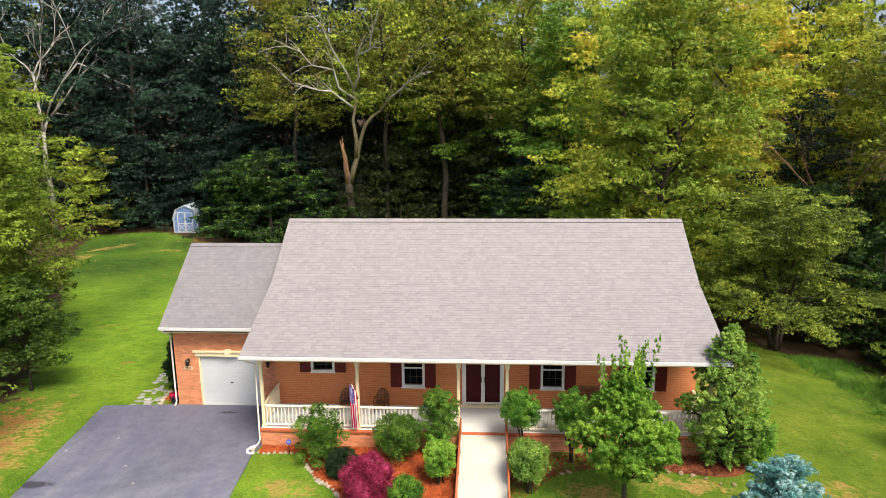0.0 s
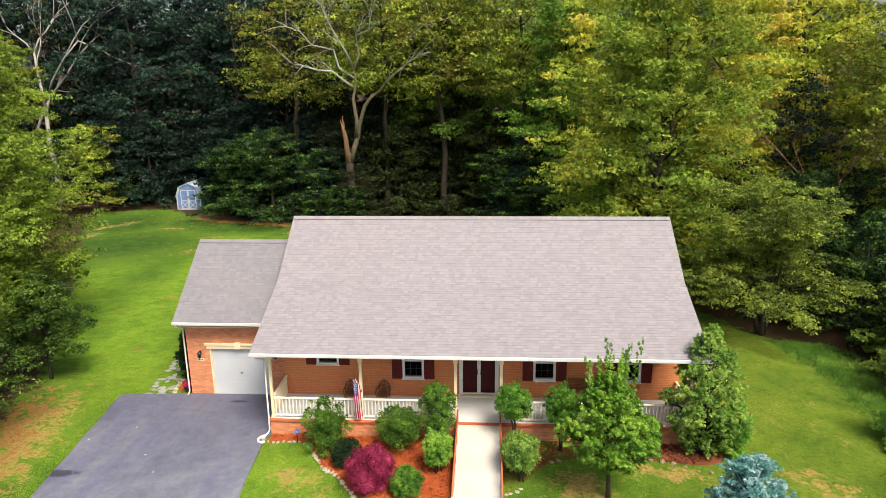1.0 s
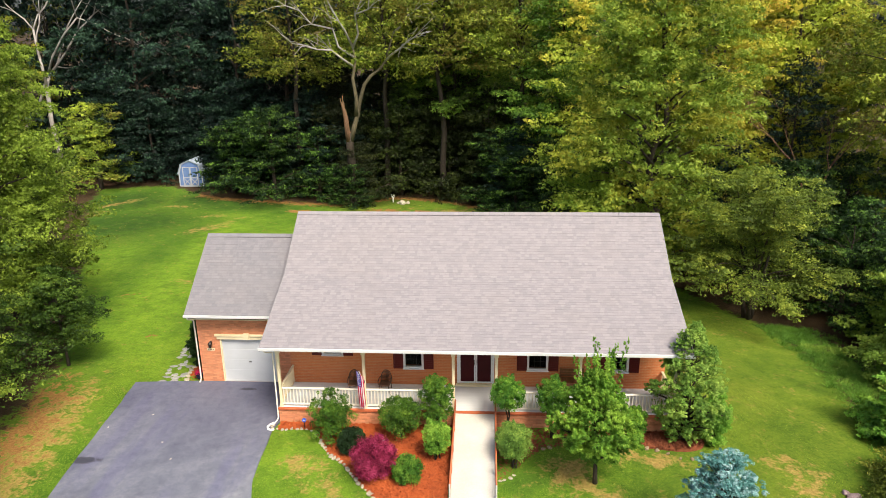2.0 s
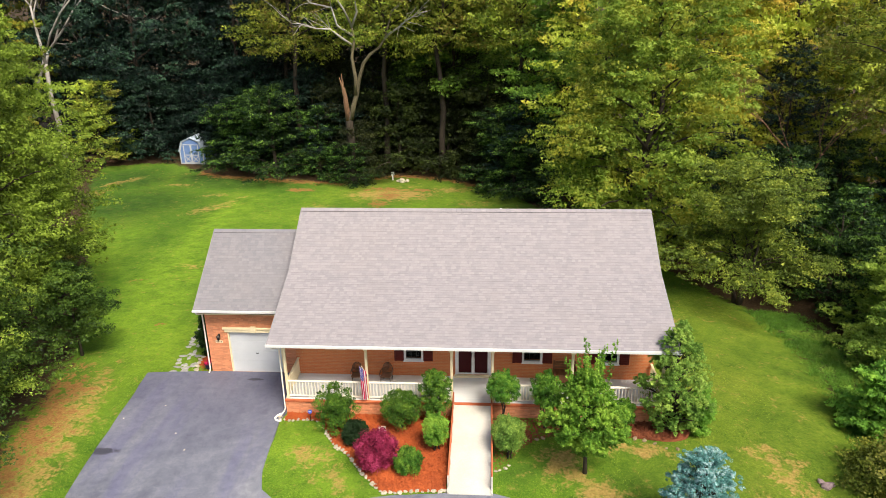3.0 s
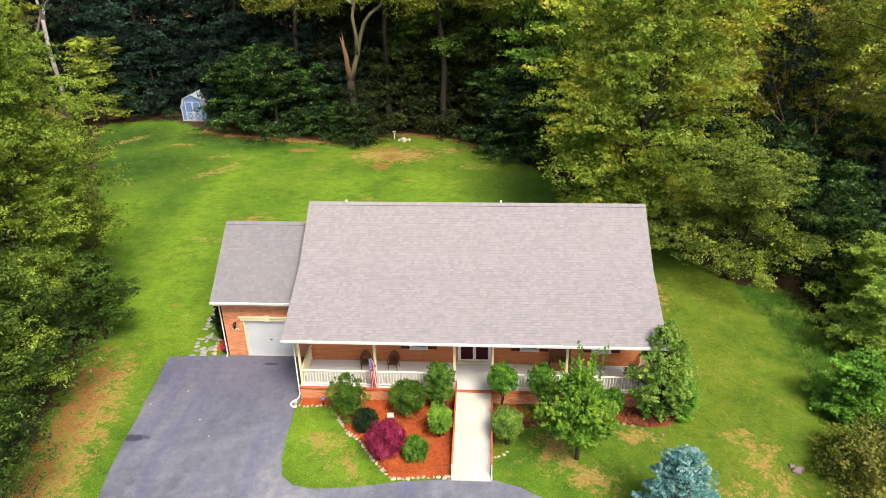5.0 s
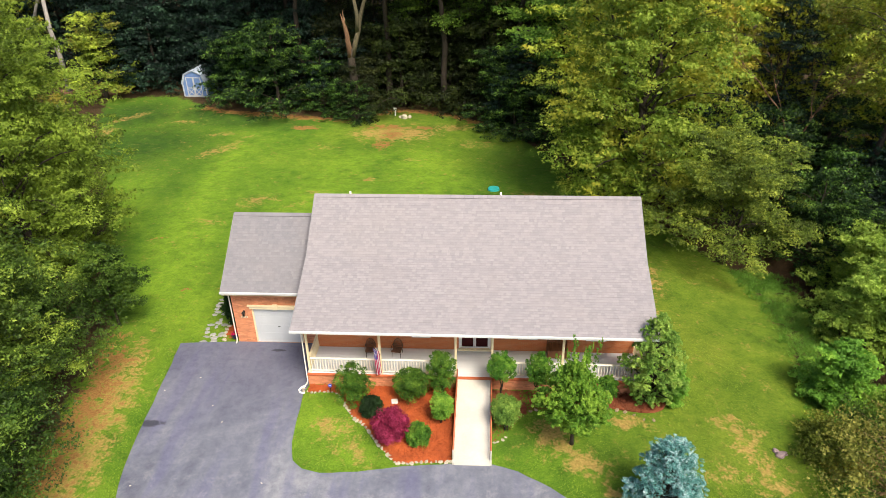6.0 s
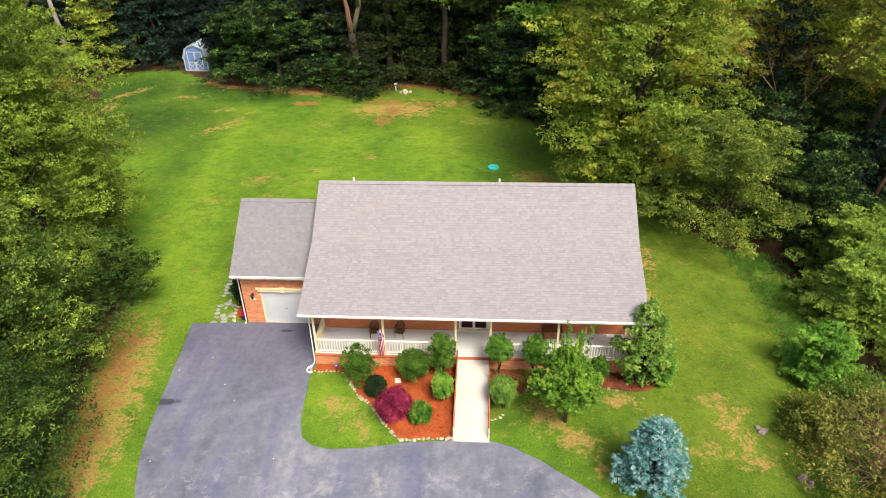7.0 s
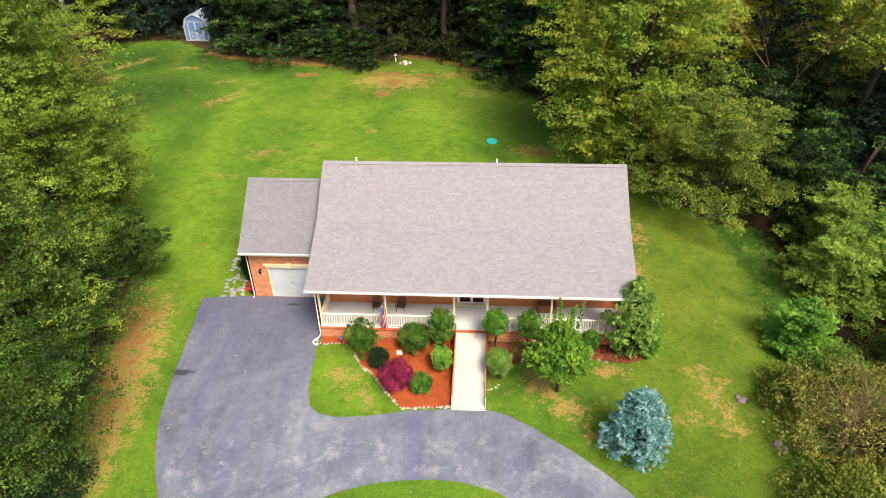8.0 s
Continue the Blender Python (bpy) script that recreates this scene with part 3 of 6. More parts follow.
# dense dark turf and painted tree shade: centre, half widths, turn, amount
DARK_TURF_SHADE = [(10.8, 33.5, 1.8, 3.0, 0, 0.5), (-40, 70.5, 8.0, 6.0, 0, 1.0), (-29, 71.5, 12.0, 4.0, 0, 1.0), (-14, 71, 9.0, 2.0, 0, 0.8), (-35, 61, 8.0, 9.5, 0, 0.95), (-27.0, 51, 1.6, 8.0, 8, 0.4), (-27.5, 69, 10.0, 3.0, 0, 0.85), (12.6, 28, 3.0, 6.0, -10, 0.42), (13.2, 22.5, 1.8, 3.0, 0, 0.42), (9.5, 25, 1.2, 4.0, 0, 0.3), (3.5, 58, 5.0, 9.0, 0, 0.6), (-13, 69.5, 7, 1.6, 0, 0.5), (-17.2, 34.5, 0.9, 3.0, 5, 0.35),
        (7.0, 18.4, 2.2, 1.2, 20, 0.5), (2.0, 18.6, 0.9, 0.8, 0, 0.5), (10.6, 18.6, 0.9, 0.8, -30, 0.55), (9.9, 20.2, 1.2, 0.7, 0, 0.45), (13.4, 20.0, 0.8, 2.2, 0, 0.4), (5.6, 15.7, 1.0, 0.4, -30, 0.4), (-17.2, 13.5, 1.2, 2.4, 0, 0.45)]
# dry grass and bare soil: centre, half widths, turn, amount
DRY_FRONT = [(-6.2, 18.9, 1.2, 0.9, -30, 0.6), (-5.6, 18.0, 1.0, 0.7, -30, 0.58), (-7.0, 19.4, 0.7, 0.6, 0, 0.5), (-4.6, 17.3, 0.8, 0.5, -20, 0.5), (3.6, 19.0, 1.0, 1.5, 15, 0.72), (4.6, 17.5, 1.4, 0.8, -25, 0.74), (6.5, 20.2, 1.9, 0.6, -8, 0.72), (5.75, 16.0, 0.45, 0.55, 0, 0.8), (2.4, 19.2, 0.5, 0.5, 0, 0.5),
             (12.0, 19.1, 1.0, 1.6, -10, 0.6), (11.6, 20.6, 0.9, 0.8, 0, 0.55), (12.5, 17.2, 1.2, 1.1, 0, 0.6), (10.4, 17.4, 1.0, 0.9, 0, 0.4), (13.0, 19.9, 0.7, 0.4, 0, 0.46), (-16.7, 16.5, 1.2, 4.5), (-17.6, 22, 1.2, 3)]
DRY_BACK = [(10.4, 34.0, 1.6, 3.0, 0, 0.5), (-20.4, 41.4, 1.3, 0.9, 0, 0.46), (-18.1, 46, 2.0, 1.5, 30, 0.47), (-16.4, 42.6, 1.2, 0.7, 0, 0.44), (-14.9, 45.0, 1.0, 0.8, 0, 0.42), (-13.6, 48, 1.2, 0.8, 0, 0.4), (-40.4, 69.6, 3.0, 0.9, 48), (-41.0, 65, 1.3, 2.0, 0, 0.58), (-27.4, 64.6, 2.2, 0.6, 20, 0.55), (-27.2, 58.6, 0.9, 2.6, -14, 0.52), (-24.6, 63.9, 1.0, 0.5),
            (-33.5, 68.5, 1.8, 0.6), (-9.4, 65.2, 4.8, 3.0, 0, 0.8), (9.9, 29.0, 0.8, 3.2, 0, 0.55), (-3.5, 67.0, 3.0, 1.2, 0, 0.6), (-25.6, 60.5, 1.2, 3.0, -14, 0.5), (-16, 60.5, 1.6, 1.2, 0, 0.42), (4.6, 47.2, 2.6, 2.0, 0, 0.56), (-9.7, 51.4, 0.8, 0.5), (9.2, 39, 1.4, 4.0), (8.8, 31, 0.8, 2.5), (-1.5, 62, 2.4, 1.4, 0, 0.45), (-6.5, 57, 1.4, 0.9, 0, 0.4)]
DRY = DRY_FRONT + DRY_BACK
BARE = [(-17.85, 30.7, 0.5, 0.26, 10), (-23.05, 38.3, 0.5, 0.22), (-10.1, 61.4, 1.1, 1.6), (-9.6, 64.6, 1.2, 1.5), (-19.2, 66.8, 1.9, 0.9), (-10.5, 67.2, 2.6, 1.0), (-6.5, 66.8, 1.8, 0.7), (-43, 60, 2.5, 1.2, 30),
        (9.0, 37, 0.8, 2.0), (-9.9, 51.4, 0.35, 0.25), (4.9, 46.9, 1.2, 0.8)]
ground_sheet()

DRIVE = [(-15.75, 24.95), (-15.35, 21.0), (-15.1, 18.2), (-14.75, 15.9), (-14.3, 14.3), (-13.7, 12.9), (-13.1, 11.7), (-12.2, 10.0), (-11.0, 8.0), (-9.5, 5.0), (9.8, 5.0), (8.9, 10.0), (8.0, 11.5), (7.0, 12.85), (6.15, 13.75), (5.4, 14.4), (4.65, 15.0), (3.2, 16.1), (1.9, 16.88), (0.78, 17.25),
         (-0.82, 17.2), (-3.35, 16.9), (-4.85, 16.55), (-6.4, 16.45), (-7.2, 16.62), (-7.72, 17.1), (-8.0, 18.1), (-8.18, 20.2), (-8.25, 21.3), (-8.12, 21.95), (-8.12, 25.2), (-12.6, 25.2)]


def drive():
    rng = random.Random(4)
    pts = []
    for (x0, y0), (x1, y1) in zip(DRIVE, DRIVE[1:] + DRIVE[:1]):
        n = max(1, int(math.hypot(x1 - x0, y1 - y0) / 0.5))
        for k in range(n):
            t = k / n
            j = 0.0 if y0 > 21.5 and y1 > 21.5 else 0.025
            pts.append((x0 + (x1 - x0) * t + rng.uniform(-j, j), y0 + (y1 - y0) * t + rng.uniform(-j, j)))
    ob = part("driveway", prism(pts, -0.06, 0.045, 0.02), M_ASPHALT)
    tagged(ob, "dark grey asphalt driveway with pale scuffs", "driveway", kind="structure")


drive()
# the grass island inside the turning circle
island = smooth_line([(-7.2, 11.0), (-5.9, 12.12), (-4.7, 12.62), (-3.5, 12.94), (-2.1, 13.12), (-0.6, 13.12), (0.6, 12.87), (1.6, 12.5), (3.0, 11.5), (4.0, 10.0), (3.0, 8.0), (-3.0, 7.2), (-7.0, 8.5)], 5, True)
tagged(part("lawn_island", prism(island, -0.05, 0.085, 0.03), M_LAWN), "mown grass island inside the turning drive", "lawn", kind="structure")

# ---- the house ----
DECK = 0.66                                    # porch floor
WALL_Y, GAR_Y = 24.15, 25.2                    # front faces of house and garage
HX0, HX1 = -8.12, 7.92                         # house walls
GX0 = -12.63
EAVE, BEND, RIDGE, REAR = (21.38, 3.70), (25.42, 5.27), (28.34, 7.25), (33.95, 3.45)
G_EAVE, G_RIDGE, G_REAR = (24.61, 3.60), (28.19, 6.19), (31.93, 3.48)
ORIGIN = Vector((-2.0, 28.0, 0.0))

house = thing("house", ORIGIN, "single-storey red brick house with grey shingle roof", "house")


def hpart(name, bm, material, parent=None, label=""):
    bmesh.ops.translate(bm, verts=bm.verts, vec=-ORIGIN)
    return part(name, bm, material, parent or house, label)


def wall_along_x(x0, x1, y0, y1, z0, z1, holes):
    """A wall as one shell, with openings (x0, x1, z0, z1) right through it."""
    xs = sorted({x0, x1, *[h[0] for h in holes], *[h[1] for h in holes]})
    zs = sorted({z0, z1, *[max(z0, h[2]) for h in holes], *[h[3] for h in holes]})
    bm, seen = bmesh.new(), {}

    def v(i, k, y):
        if (i, k, y) not in seen:
            seen[i, k, y] = bm.verts.new((xs[i], y, zs[k]))
        return seen[i, k, y]

    def solid(i, k):
        if not (0 <= i < len(xs) - 1 and 0 <= k < len(zs) - 1):
            return False
        cx, cz = (xs[i] + xs[i + 1]) / 2, (zs[k] + zs[k + 1]) / 2
        return not any(h[0] < cx < h[1] and h[2] < cz < h[3] for h in holes)

    for i in range(len(xs) - 1):
        for k in range(len(zs) - 1):
            if not solid(i, k):
                continue
            for y in (y0, y1):
                bm.faces.new((v(i, k, y), v(i + 1, k, y), v(i + 1, k + 1, y), v(i, k + 1, y)))
            for other, (a, c) in (((i - 1, k), ((i, k), (i, k + 1))), ((i + 1, k), ((i + 1, k), (i + 1, k + 1))), ((i, k - 1), ((i, k), (i + 1, k))), ((i, k + 1), ((i, k + 1), (i + 1, k + 1)))):
                if not solid(*other):
                    bm.faces.new((v(*a, y0), v(*c, y0), v(*c, y1), v(*a, y1)))
    bmesh.ops.recalc_face_normals(bm, faces=bm.faces)
    return bm


WINDOWS = [(-6.69, -5.82, 2.02, 2.95), (-3.15, -2.33, 1.45, 2.95), (2.16, 3.0, 1.45, 2.95), (5.52, 6.38, 1.45, 2.95)]
DOORWAY = (-0.86, 0.74, DECK + 0.1, 2.85)
hpart("wall", wall_along_x(HX0, HX1, WALL_Y, WALL_Y + 0.3, 0.0, 4.55, WINDOWS + [DOORWAY]), M_BRICK, label="red brick front wall")
hpart("wall", box(HX0, HX0 + 0.3, WALL_Y + 0.3, 33.5, -1.5, 3.6), M_BRICK)
hpart("wall", box(HX1 - 0.3, HX1, WALL_Y + 0.3, 33.5, -2.0, 3.6), M_BRICK)
hpart("wall", box(HX0, HX1, 33.5, 33.8, -2.0, 3.6), M_BRICK)
for x in (HX0, HX1 - 0.3):
    hpart("gable", profile_x([(24.5, 3.6), (33.7, 3.6), (28.34, 7.08), (25.7, 5.28)], x + 0.002, x + 0.298), M_CREAM)
# near-black sheet in place of the unlit room's shade
hpart("interior", box(HX0 + 0.5, HX1 - 0.5, WALL_Y + 2.2, WALL_Y + 2.3, 0.0, 3.5), M_ROOM_SHADE, label="near-black sheet standing for the unlit room behind the windows")
GAR_DOOR = (-11.6, -9.16, 0.0, 2.13)
garage_front = hpart("wall", wall_along_x(GX0, HX0 - 0.003, GAR_Y, GAR_Y + 0.3, -0.1, 3.42, [(GAR_DOOR[0] - 0.04, GAR_DOOR[1] + 0.04, 0.0, 2.17)]), M_MORTAR, label="tan-red brick garage wall")
hpart("wall", box(GX0, GX0 + 0.3, GAR_Y + 0.3, 31.5, -1.2, 3.42), M_BRICK_PALE)
hpart("wall", box(GX0, HX0 - 0.003, 31.5, 31.8, -1.2, 3.42), M_BRICK_PALE)
hpart("gable", profile_x([(25.3, 3.42), (31.1, 3.42), (28.19, 6.0)], GX0 + 0.002, GX0 + 0.298), M_CREAM)


def roof_slab(pts, x0, x1, thick=0.14):
    low = [(y, z - thick) for y, z in pts]
    return profile_x(list(pts) + low[::-1], x0, x1)


MX0, MX1 = -8.455, 8.18
GRX0, GRX1 = -12.85, HX0 - 0.005
roof = hpart("roof", roof_slab([EAVE, BEND, RIDGE, REAR], MX0, MX1), M_SHINGLE, label="light grey asphalt shingle roof")
gar_roof = hpart("garage_roof", roof_slab([G_EAVE, G_RIDGE, G_REAR], GRX0, GRX1), M_SHINGLE_SHADED, label="grey asphalt shingle garage roof, colour darkened for its steeper slope")
# eaves: soffit, fascia and gutter
for nm, y, z, x0, x1 in (("main", EAVE[0], EAVE[1], MX0 - 0.03, MX1 + 0.03), ("garage", G_EAVE[0], G_EAVE[1], GRX0 - 0.03, MX0 + 0.4)):
    hpart("gutter", profile_x([(y - 0.11, z + 0.0), (y - 0.09, z - 0.12), (y - 0.0, z - 0.13), (y + 0.01, z - 0.02), (y - 0.02, z - 0.02), (y - 0.03, z - 0.10), (y - 0.08, z - 0.09), (y - 0.10, z + 0.0)], x0, x1), M_WHITE, label="white painted gutter")
    hpart("fascia", box(x0 + 0.02, x1 - 0.02, y + 0.012, y + 0.04, z - 0.17, z - 0.02), M_CREAM)
hpart("porch_beam", box(HX0, HX1, 22.05, 22.27, 3.24, 3.50), M_CREAM, label="cream porch beam")
hpart("porch_ceiling", box(HX0, HX1, 21.6, WALL_Y - 0.003, 3.50, 3.52), M_CREAM)
hpart("soffit", box(GX0 - 0.1, HX0, 24.62, GAR_Y - 0.003, 3.36, 3.38), M_CREAM)
# rake boards
for x in (MX0 - 0.028, MX1):
    hpart("rake_board", profile_x([(EAVE[0], EAVE[1] - 0.02), (BEND[0], BEND[1] - 0.02), (RIDGE[0], RIDGE[1] - 0.02), (REAR[0], REAR[1] - 0.02), (REAR[0], REAR[1] - 0.2), (RIDGE[0], RIDGE[1] - 0.22), (BEND[0], BEND[1] - 0.2), (EAVE[0], EAVE[1] - 0.2)], x, x + 0.026), M_GREY_ROOF)
hpart("rake_board", profile_x([(G_EAVE[0], G_EAVE[1] - 0.02), (G_RIDGE[0], G_RIDGE[1] - 0.02), (G_REAR[0], G_REAR[1] - 0.02), (G_REAR[0], G_REAR[1] - 0.2), (G_RIDGE[0], G_RIDGE[1] - 0.22), (G_EAVE[0], G_EAVE[1] - 0.2)], GRX0 - 0.028, GRX0 - 0.002), M_GREY_ROOF)
# porch: brick base and floor
porch_base = hpart("porch_base", box(HX0, HX1, 22.02, WALL_Y - 0.003, -0.3, DECK - 0.1), M_MORTAR, label="tan-red brick porch base")
hpart("porch_floor", box(HX0 - 0.02, HX1 + 0.02, 22.085, WALL_Y - 0.004, DECK - 0.097, DECK, bevel=0.008), M_DECK, label="pale grey painted porch floor")
hpart("porch_edge", box(HX0 - 0.022, HX1 + 0.022, 21.955, 22.083, DECK - 0.098, DECK - 0.003, bevel=0.01), M_TERRA, label="terracotta edge board")


def window_unit(x0, x1, z0, z1):
    cx = (x0 + x1) / 2
    fr = bmesh.new()
    w, y0, y1 = 0.06, WALL_Y - 0.035, WALL_Y + 0.12
    add_box(fr, x0 - 0.03, x0 + w, y0, y1, z0, z1)
    add_box(fr, x1 - w, x1 + 0.03, y0, y1, z0, z1)
    add_box(fr, x0 + w, x1 - w, y0, y1, z1 - w, z1)
    add_box(fr, x0 + w, x1 - w, y0, y1, z0, z0 + w)
    win = hpart("window", fr, M_WHITE, label="white framed window with dark panes")
    hpart("sill", box(x0 - 0.06, x1 + 0.06, WALL_Y - 0.08, WALL_Y - 0.002, z0 - 0.05, z0 - 0.002, bevel=0.008), M_WHITE, win)
    zm = (z0 + z1) / 2
    hpart("meeting_rail", box(x0 + w, x1 - w, WALL_Y + 0.02, WALL_Y + 0.07, zm - 0.025, zm + 0.025), M_WHITE, win)
    for k in (1, 2):
        x = x0 + w + (x1 - x0 - 2 * w) * k / 3
        hpart("muntin", box(x - 0.007, x + 0.007, WALL_Y + 0.064, WALL_Y + 0.078, z0 + w, zm - 0.026), M_MUNTIN, win)
        hpart("muntin", box(x - 0.007, x + 0.007, WALL_Y + 0.064, WALL_Y + 0.078, zm + 0.026, z1 - w), M_MUNTIN, win)
    for lo, hi in ((z0 + w, zm - 0.026), (zm + 0.026, z1 - w)):
        if hi - lo > 0.35:
            z = (lo + hi) / 2
            hpart("muntin", box(x0 + w, x1 - w, WALL_Y + 0.066, WALL_Y + 0.076, z - 0.007, z + 0.007), M_MUNTIN, win)
        hpart("pane", box(x0 + w, x1 - w, WALL_Y + 0.055, WALL_Y + 0.061, lo, hi), M_GLASS, win).visible_shadow = False
    for a, b in ((x0 - 0.46, x0 - 0.035), (x1 + 0.035, x1 + 0.46)):
        sh = bmesh.new()
        add_box(sh, a, a + 0.05, WALL_Y - 0.05, WALL_Y - 0.003, z0 - 0.02, z1 + 0.02)
        add_box(sh, b - 0.05, b, WALL_Y - 0.05, WALL_Y - 0.003, z0 - 0.02, z1 + 0.02)
        k, z = 0, z0 - 0.02
        while z < z1 - 0.02:
            add_box(sh, a + 0.05, b - 0.05, WALL_Y - 0.042 + 0.01 * (k % 2), WALL_Y - 0.003, z, min(z + 0.045, z1 + 0.02))
            z += 0.045
            k += 1
        hpart("shutter", sh, M_MAROON, win, "dark red louvred shutter")


for w in WINDOWS:
    window_unit(*w)


def front_door():
    x0, x1, z0, z1 = DOORWAY
    fr = bmesh.new()
    y0, y1 = WALL_Y - 0.03, WALL_Y + 0.2
    add_box(fr, x0, x0 + 0.08, y0, y1, z0, z1)
    add_box(fr, x1 - 0.08, x1, y0, y1, z0, z1)
    add_box(fr, x0 + 0.08, x1 - 0.08, y0, y1, z1 - 0.08, z1)
    d = hpart("front_door", fr, M_WHITE, label="white double front door with dark red panels")
    hpart("threshold", box(x0 - 0.06, x1 + 0.06, WALL_Y - 0.14, WALL_Y + 0.25, DECK + 0.002, z0 - 0.002, bevel=0.01), M_CREAM, d)
    mid = (x0 + x1) / 2
    for a, b, s in ((x0 + 0.083, mid - 0.004, 1), (mid + 0.004, x1 - 0.083, -1)):
        leaf = bmesh.new()
        ya, yb = WALL_Y + 0.01, WALL_Y + 0.05
        add_box(leaf, a, a + 0.065, ya, yb, z0 + 0.005, z1 - 0.085)
        add_box(leaf, b - 0.065, b, ya, yb, z0 + 0.005, z1 - 0.085)
        add_box(leaf, a + 0.065, b - 0.065, ya, yb, z0 + 0.005, z0 + 0.07)
        add_box(leaf, a + 0.065, b - 0.065, ya, yb, z1 - 0.16, z1 - 0.085)
        st = hpart("storm_door", leaf, M_WHITE, d, "white storm door frame")
        hpart("door_panel", box(a, b, WALL_Y + 0.12, WALL_Y + 0.16, z0 + 0.005, z1 - 0.085), M_DOOR, d, "dark red wooden door")
        hx = mid - 0.05 * s
        hpart("door_handle", tube([(hx, ya - 0.01, 1.65), (hx, ya - 0.04, 1.68), (hx, ya - 0.04, 1.85), (hx, ya - 0.01, 1.88)], 0.012, 6), M_METAL, d)


front_door()


def garage_door():
    x0, x1, z0, z1 = GAR_DOOR
    body = bmesh.new()
    rows = 4
    for r in range(rows):
        a, b = z0 + 0.07 + (z1 - z0 - 0.07) * r / rows, z0 + 0.07 + (z1 - z0 - 0.07) * (r + 1) / rows
        add_box(body, x0, x1, GAR_Y + 0.10, GAR_Y + 0.14, a + 0.0015, b - 0.0015, bevel=0.004)
    d = hpart("garage_door", body, M_DOOR_WHITE, label="white sectional garage door")
    hpart("door_seal", box(x0, x1, GAR_Y + 0.07, GAR_Y + 0.15, 0.0, z0 + 0.068), M_DOOR_WHITE, d)
    hpart("door_handle", box(-10.42, -10.30, GAR_Y + 0.07, GAR_Y + 0.098, 0.98, 1.02, bevel=0.008), M_METAL, d)
    hpart("jamb", box(x0 - 0.04, x0 - 0.002, GAR_Y - 0.02, GAR_Y + 0.2, 0.0, z1 + 0.002), M_CREAM, d)
    hpart("jamb", box(x1 + 0.002, x1 + 0.04, GAR_Y - 0.02, GAR_Y + 0.2, 0.0, z1 + 0.002), M_CREAM, d)
    li = bmesh.new()
    add_box(li, x0 - 0.16, x1 + 0.16, GAR_Y - 0.06, GAR_Y + 0.0, z1 + 0.04, z1 + 0.20, bevel=0.01)
    add_box(li, x0 - 0.24, x1 + 0.24, GAR_Y - 0.11, GAR_Y + 0.0, z1 + 0.203, z1 + 0.30, bevel=0.015)
    add_box(li, (x0 + x1) / 2 - 0.13, (x0 + x1) / 2 + 0.13, GAR_Y - 0.15, GAR_Y + 0.0, z1 + 0.06, z1 + 0.36, bevel=0.02)
    hpart("lintel", li, M_CREAM, d, "cream moulded lintel with keystone")


garage_door()


def post(x, y):
    bm = bmesh.new()
    add_box(bm, x - 0.055, x + 0.055, y - 0.055, y + 0.055, DECK + 0.12, 3.24, bevel=0.01)
    add_box(bm, x - 0.075, x + 0.075, y - 0.075, y + 0.075, DECK + 0.001, DECK + 0.12, bevel=0.01)
    add_box(bm, x - 0.085, x + 0.085, y - 0.085, y + 0.085, 3.06, 3.238, bevel=0.012)
    hpart("porch_post", bm, M_CREAM, label="cream painted porch post")


POSTS = [-8.02, -4.53, -0.92, 0.80, 4.10, 7.82]
for x in POSTS:
    post(x, 22.16)


def railing(a, b, n, paint):
    """Rails and balusters from a to b, on the porch floor."""
    a, b = Vector(a), Vector(b)
    d = b - a
    along_x = abs(d.x) > abs(d.y)
    mid = (a + b) / 2
    r = thing("porch_railing", (mid.x, mid.y, DECK), "cream-white wooden porch railing with upright balusters", "railing", "porch railings")
    half = d.length / 2

    def bar(w, t, z0, z1):
        return box(-half, half, -w, w, z0, z1, bevel=t) if along_x else box(-w, w, -half, half, z0, z1, bevel=t)

    part("top_rail", bar(0.05, 0.012, 0.80, 0.86), paint, r)
    part("bottom_rail", bar(0.035, 0.008, 0.08, 0.14), paint, r)
    proto = None
    for k in range(n):
        t = (k + 0.5) / n * 2 * half - half
        if proto is None:
            ob = part("baluster", box(-0.019, 0.019, -0.019, 0.019, 0.141, 0.799), paint, r)
            proto = ob.data
        else:
            ob = new("baluster", proto)
            ob.parent = r
        ob.location = (t, 0, 0) if along_x else (0, t, 0)
    for s in (-1, 1):
        o = part("rail_foot", box(-0.02, 0.02, -0.02, 0.02, 0.0, 0.079), paint, r)
        o.location = (s * half * 0.5, 0, 0) if along_x else (0, s * half * 0.5, 0)


railing((-7.96, 22.16, 0), (-4.59, 22.16, 0), 25, M_RAIL)
railing((-4.47, 22.16, 0), (-0.98, 22.16, 0), 26, M_RAIL)
railing((0.86, 22.16, 0), (4.04, 22.16, 0), 24, M_RAIL)
railing((4.16, 22.16, 0), (7.76, 22.16, 0), 27, M_RAIL)
railing((-8.02, 22.24, 0), (-8.02, 24.12, 0), 14, M_CREAM)
railing((7.82, 22.24, 0), (7.82, 24.12, 0), 14, M_CREAM)


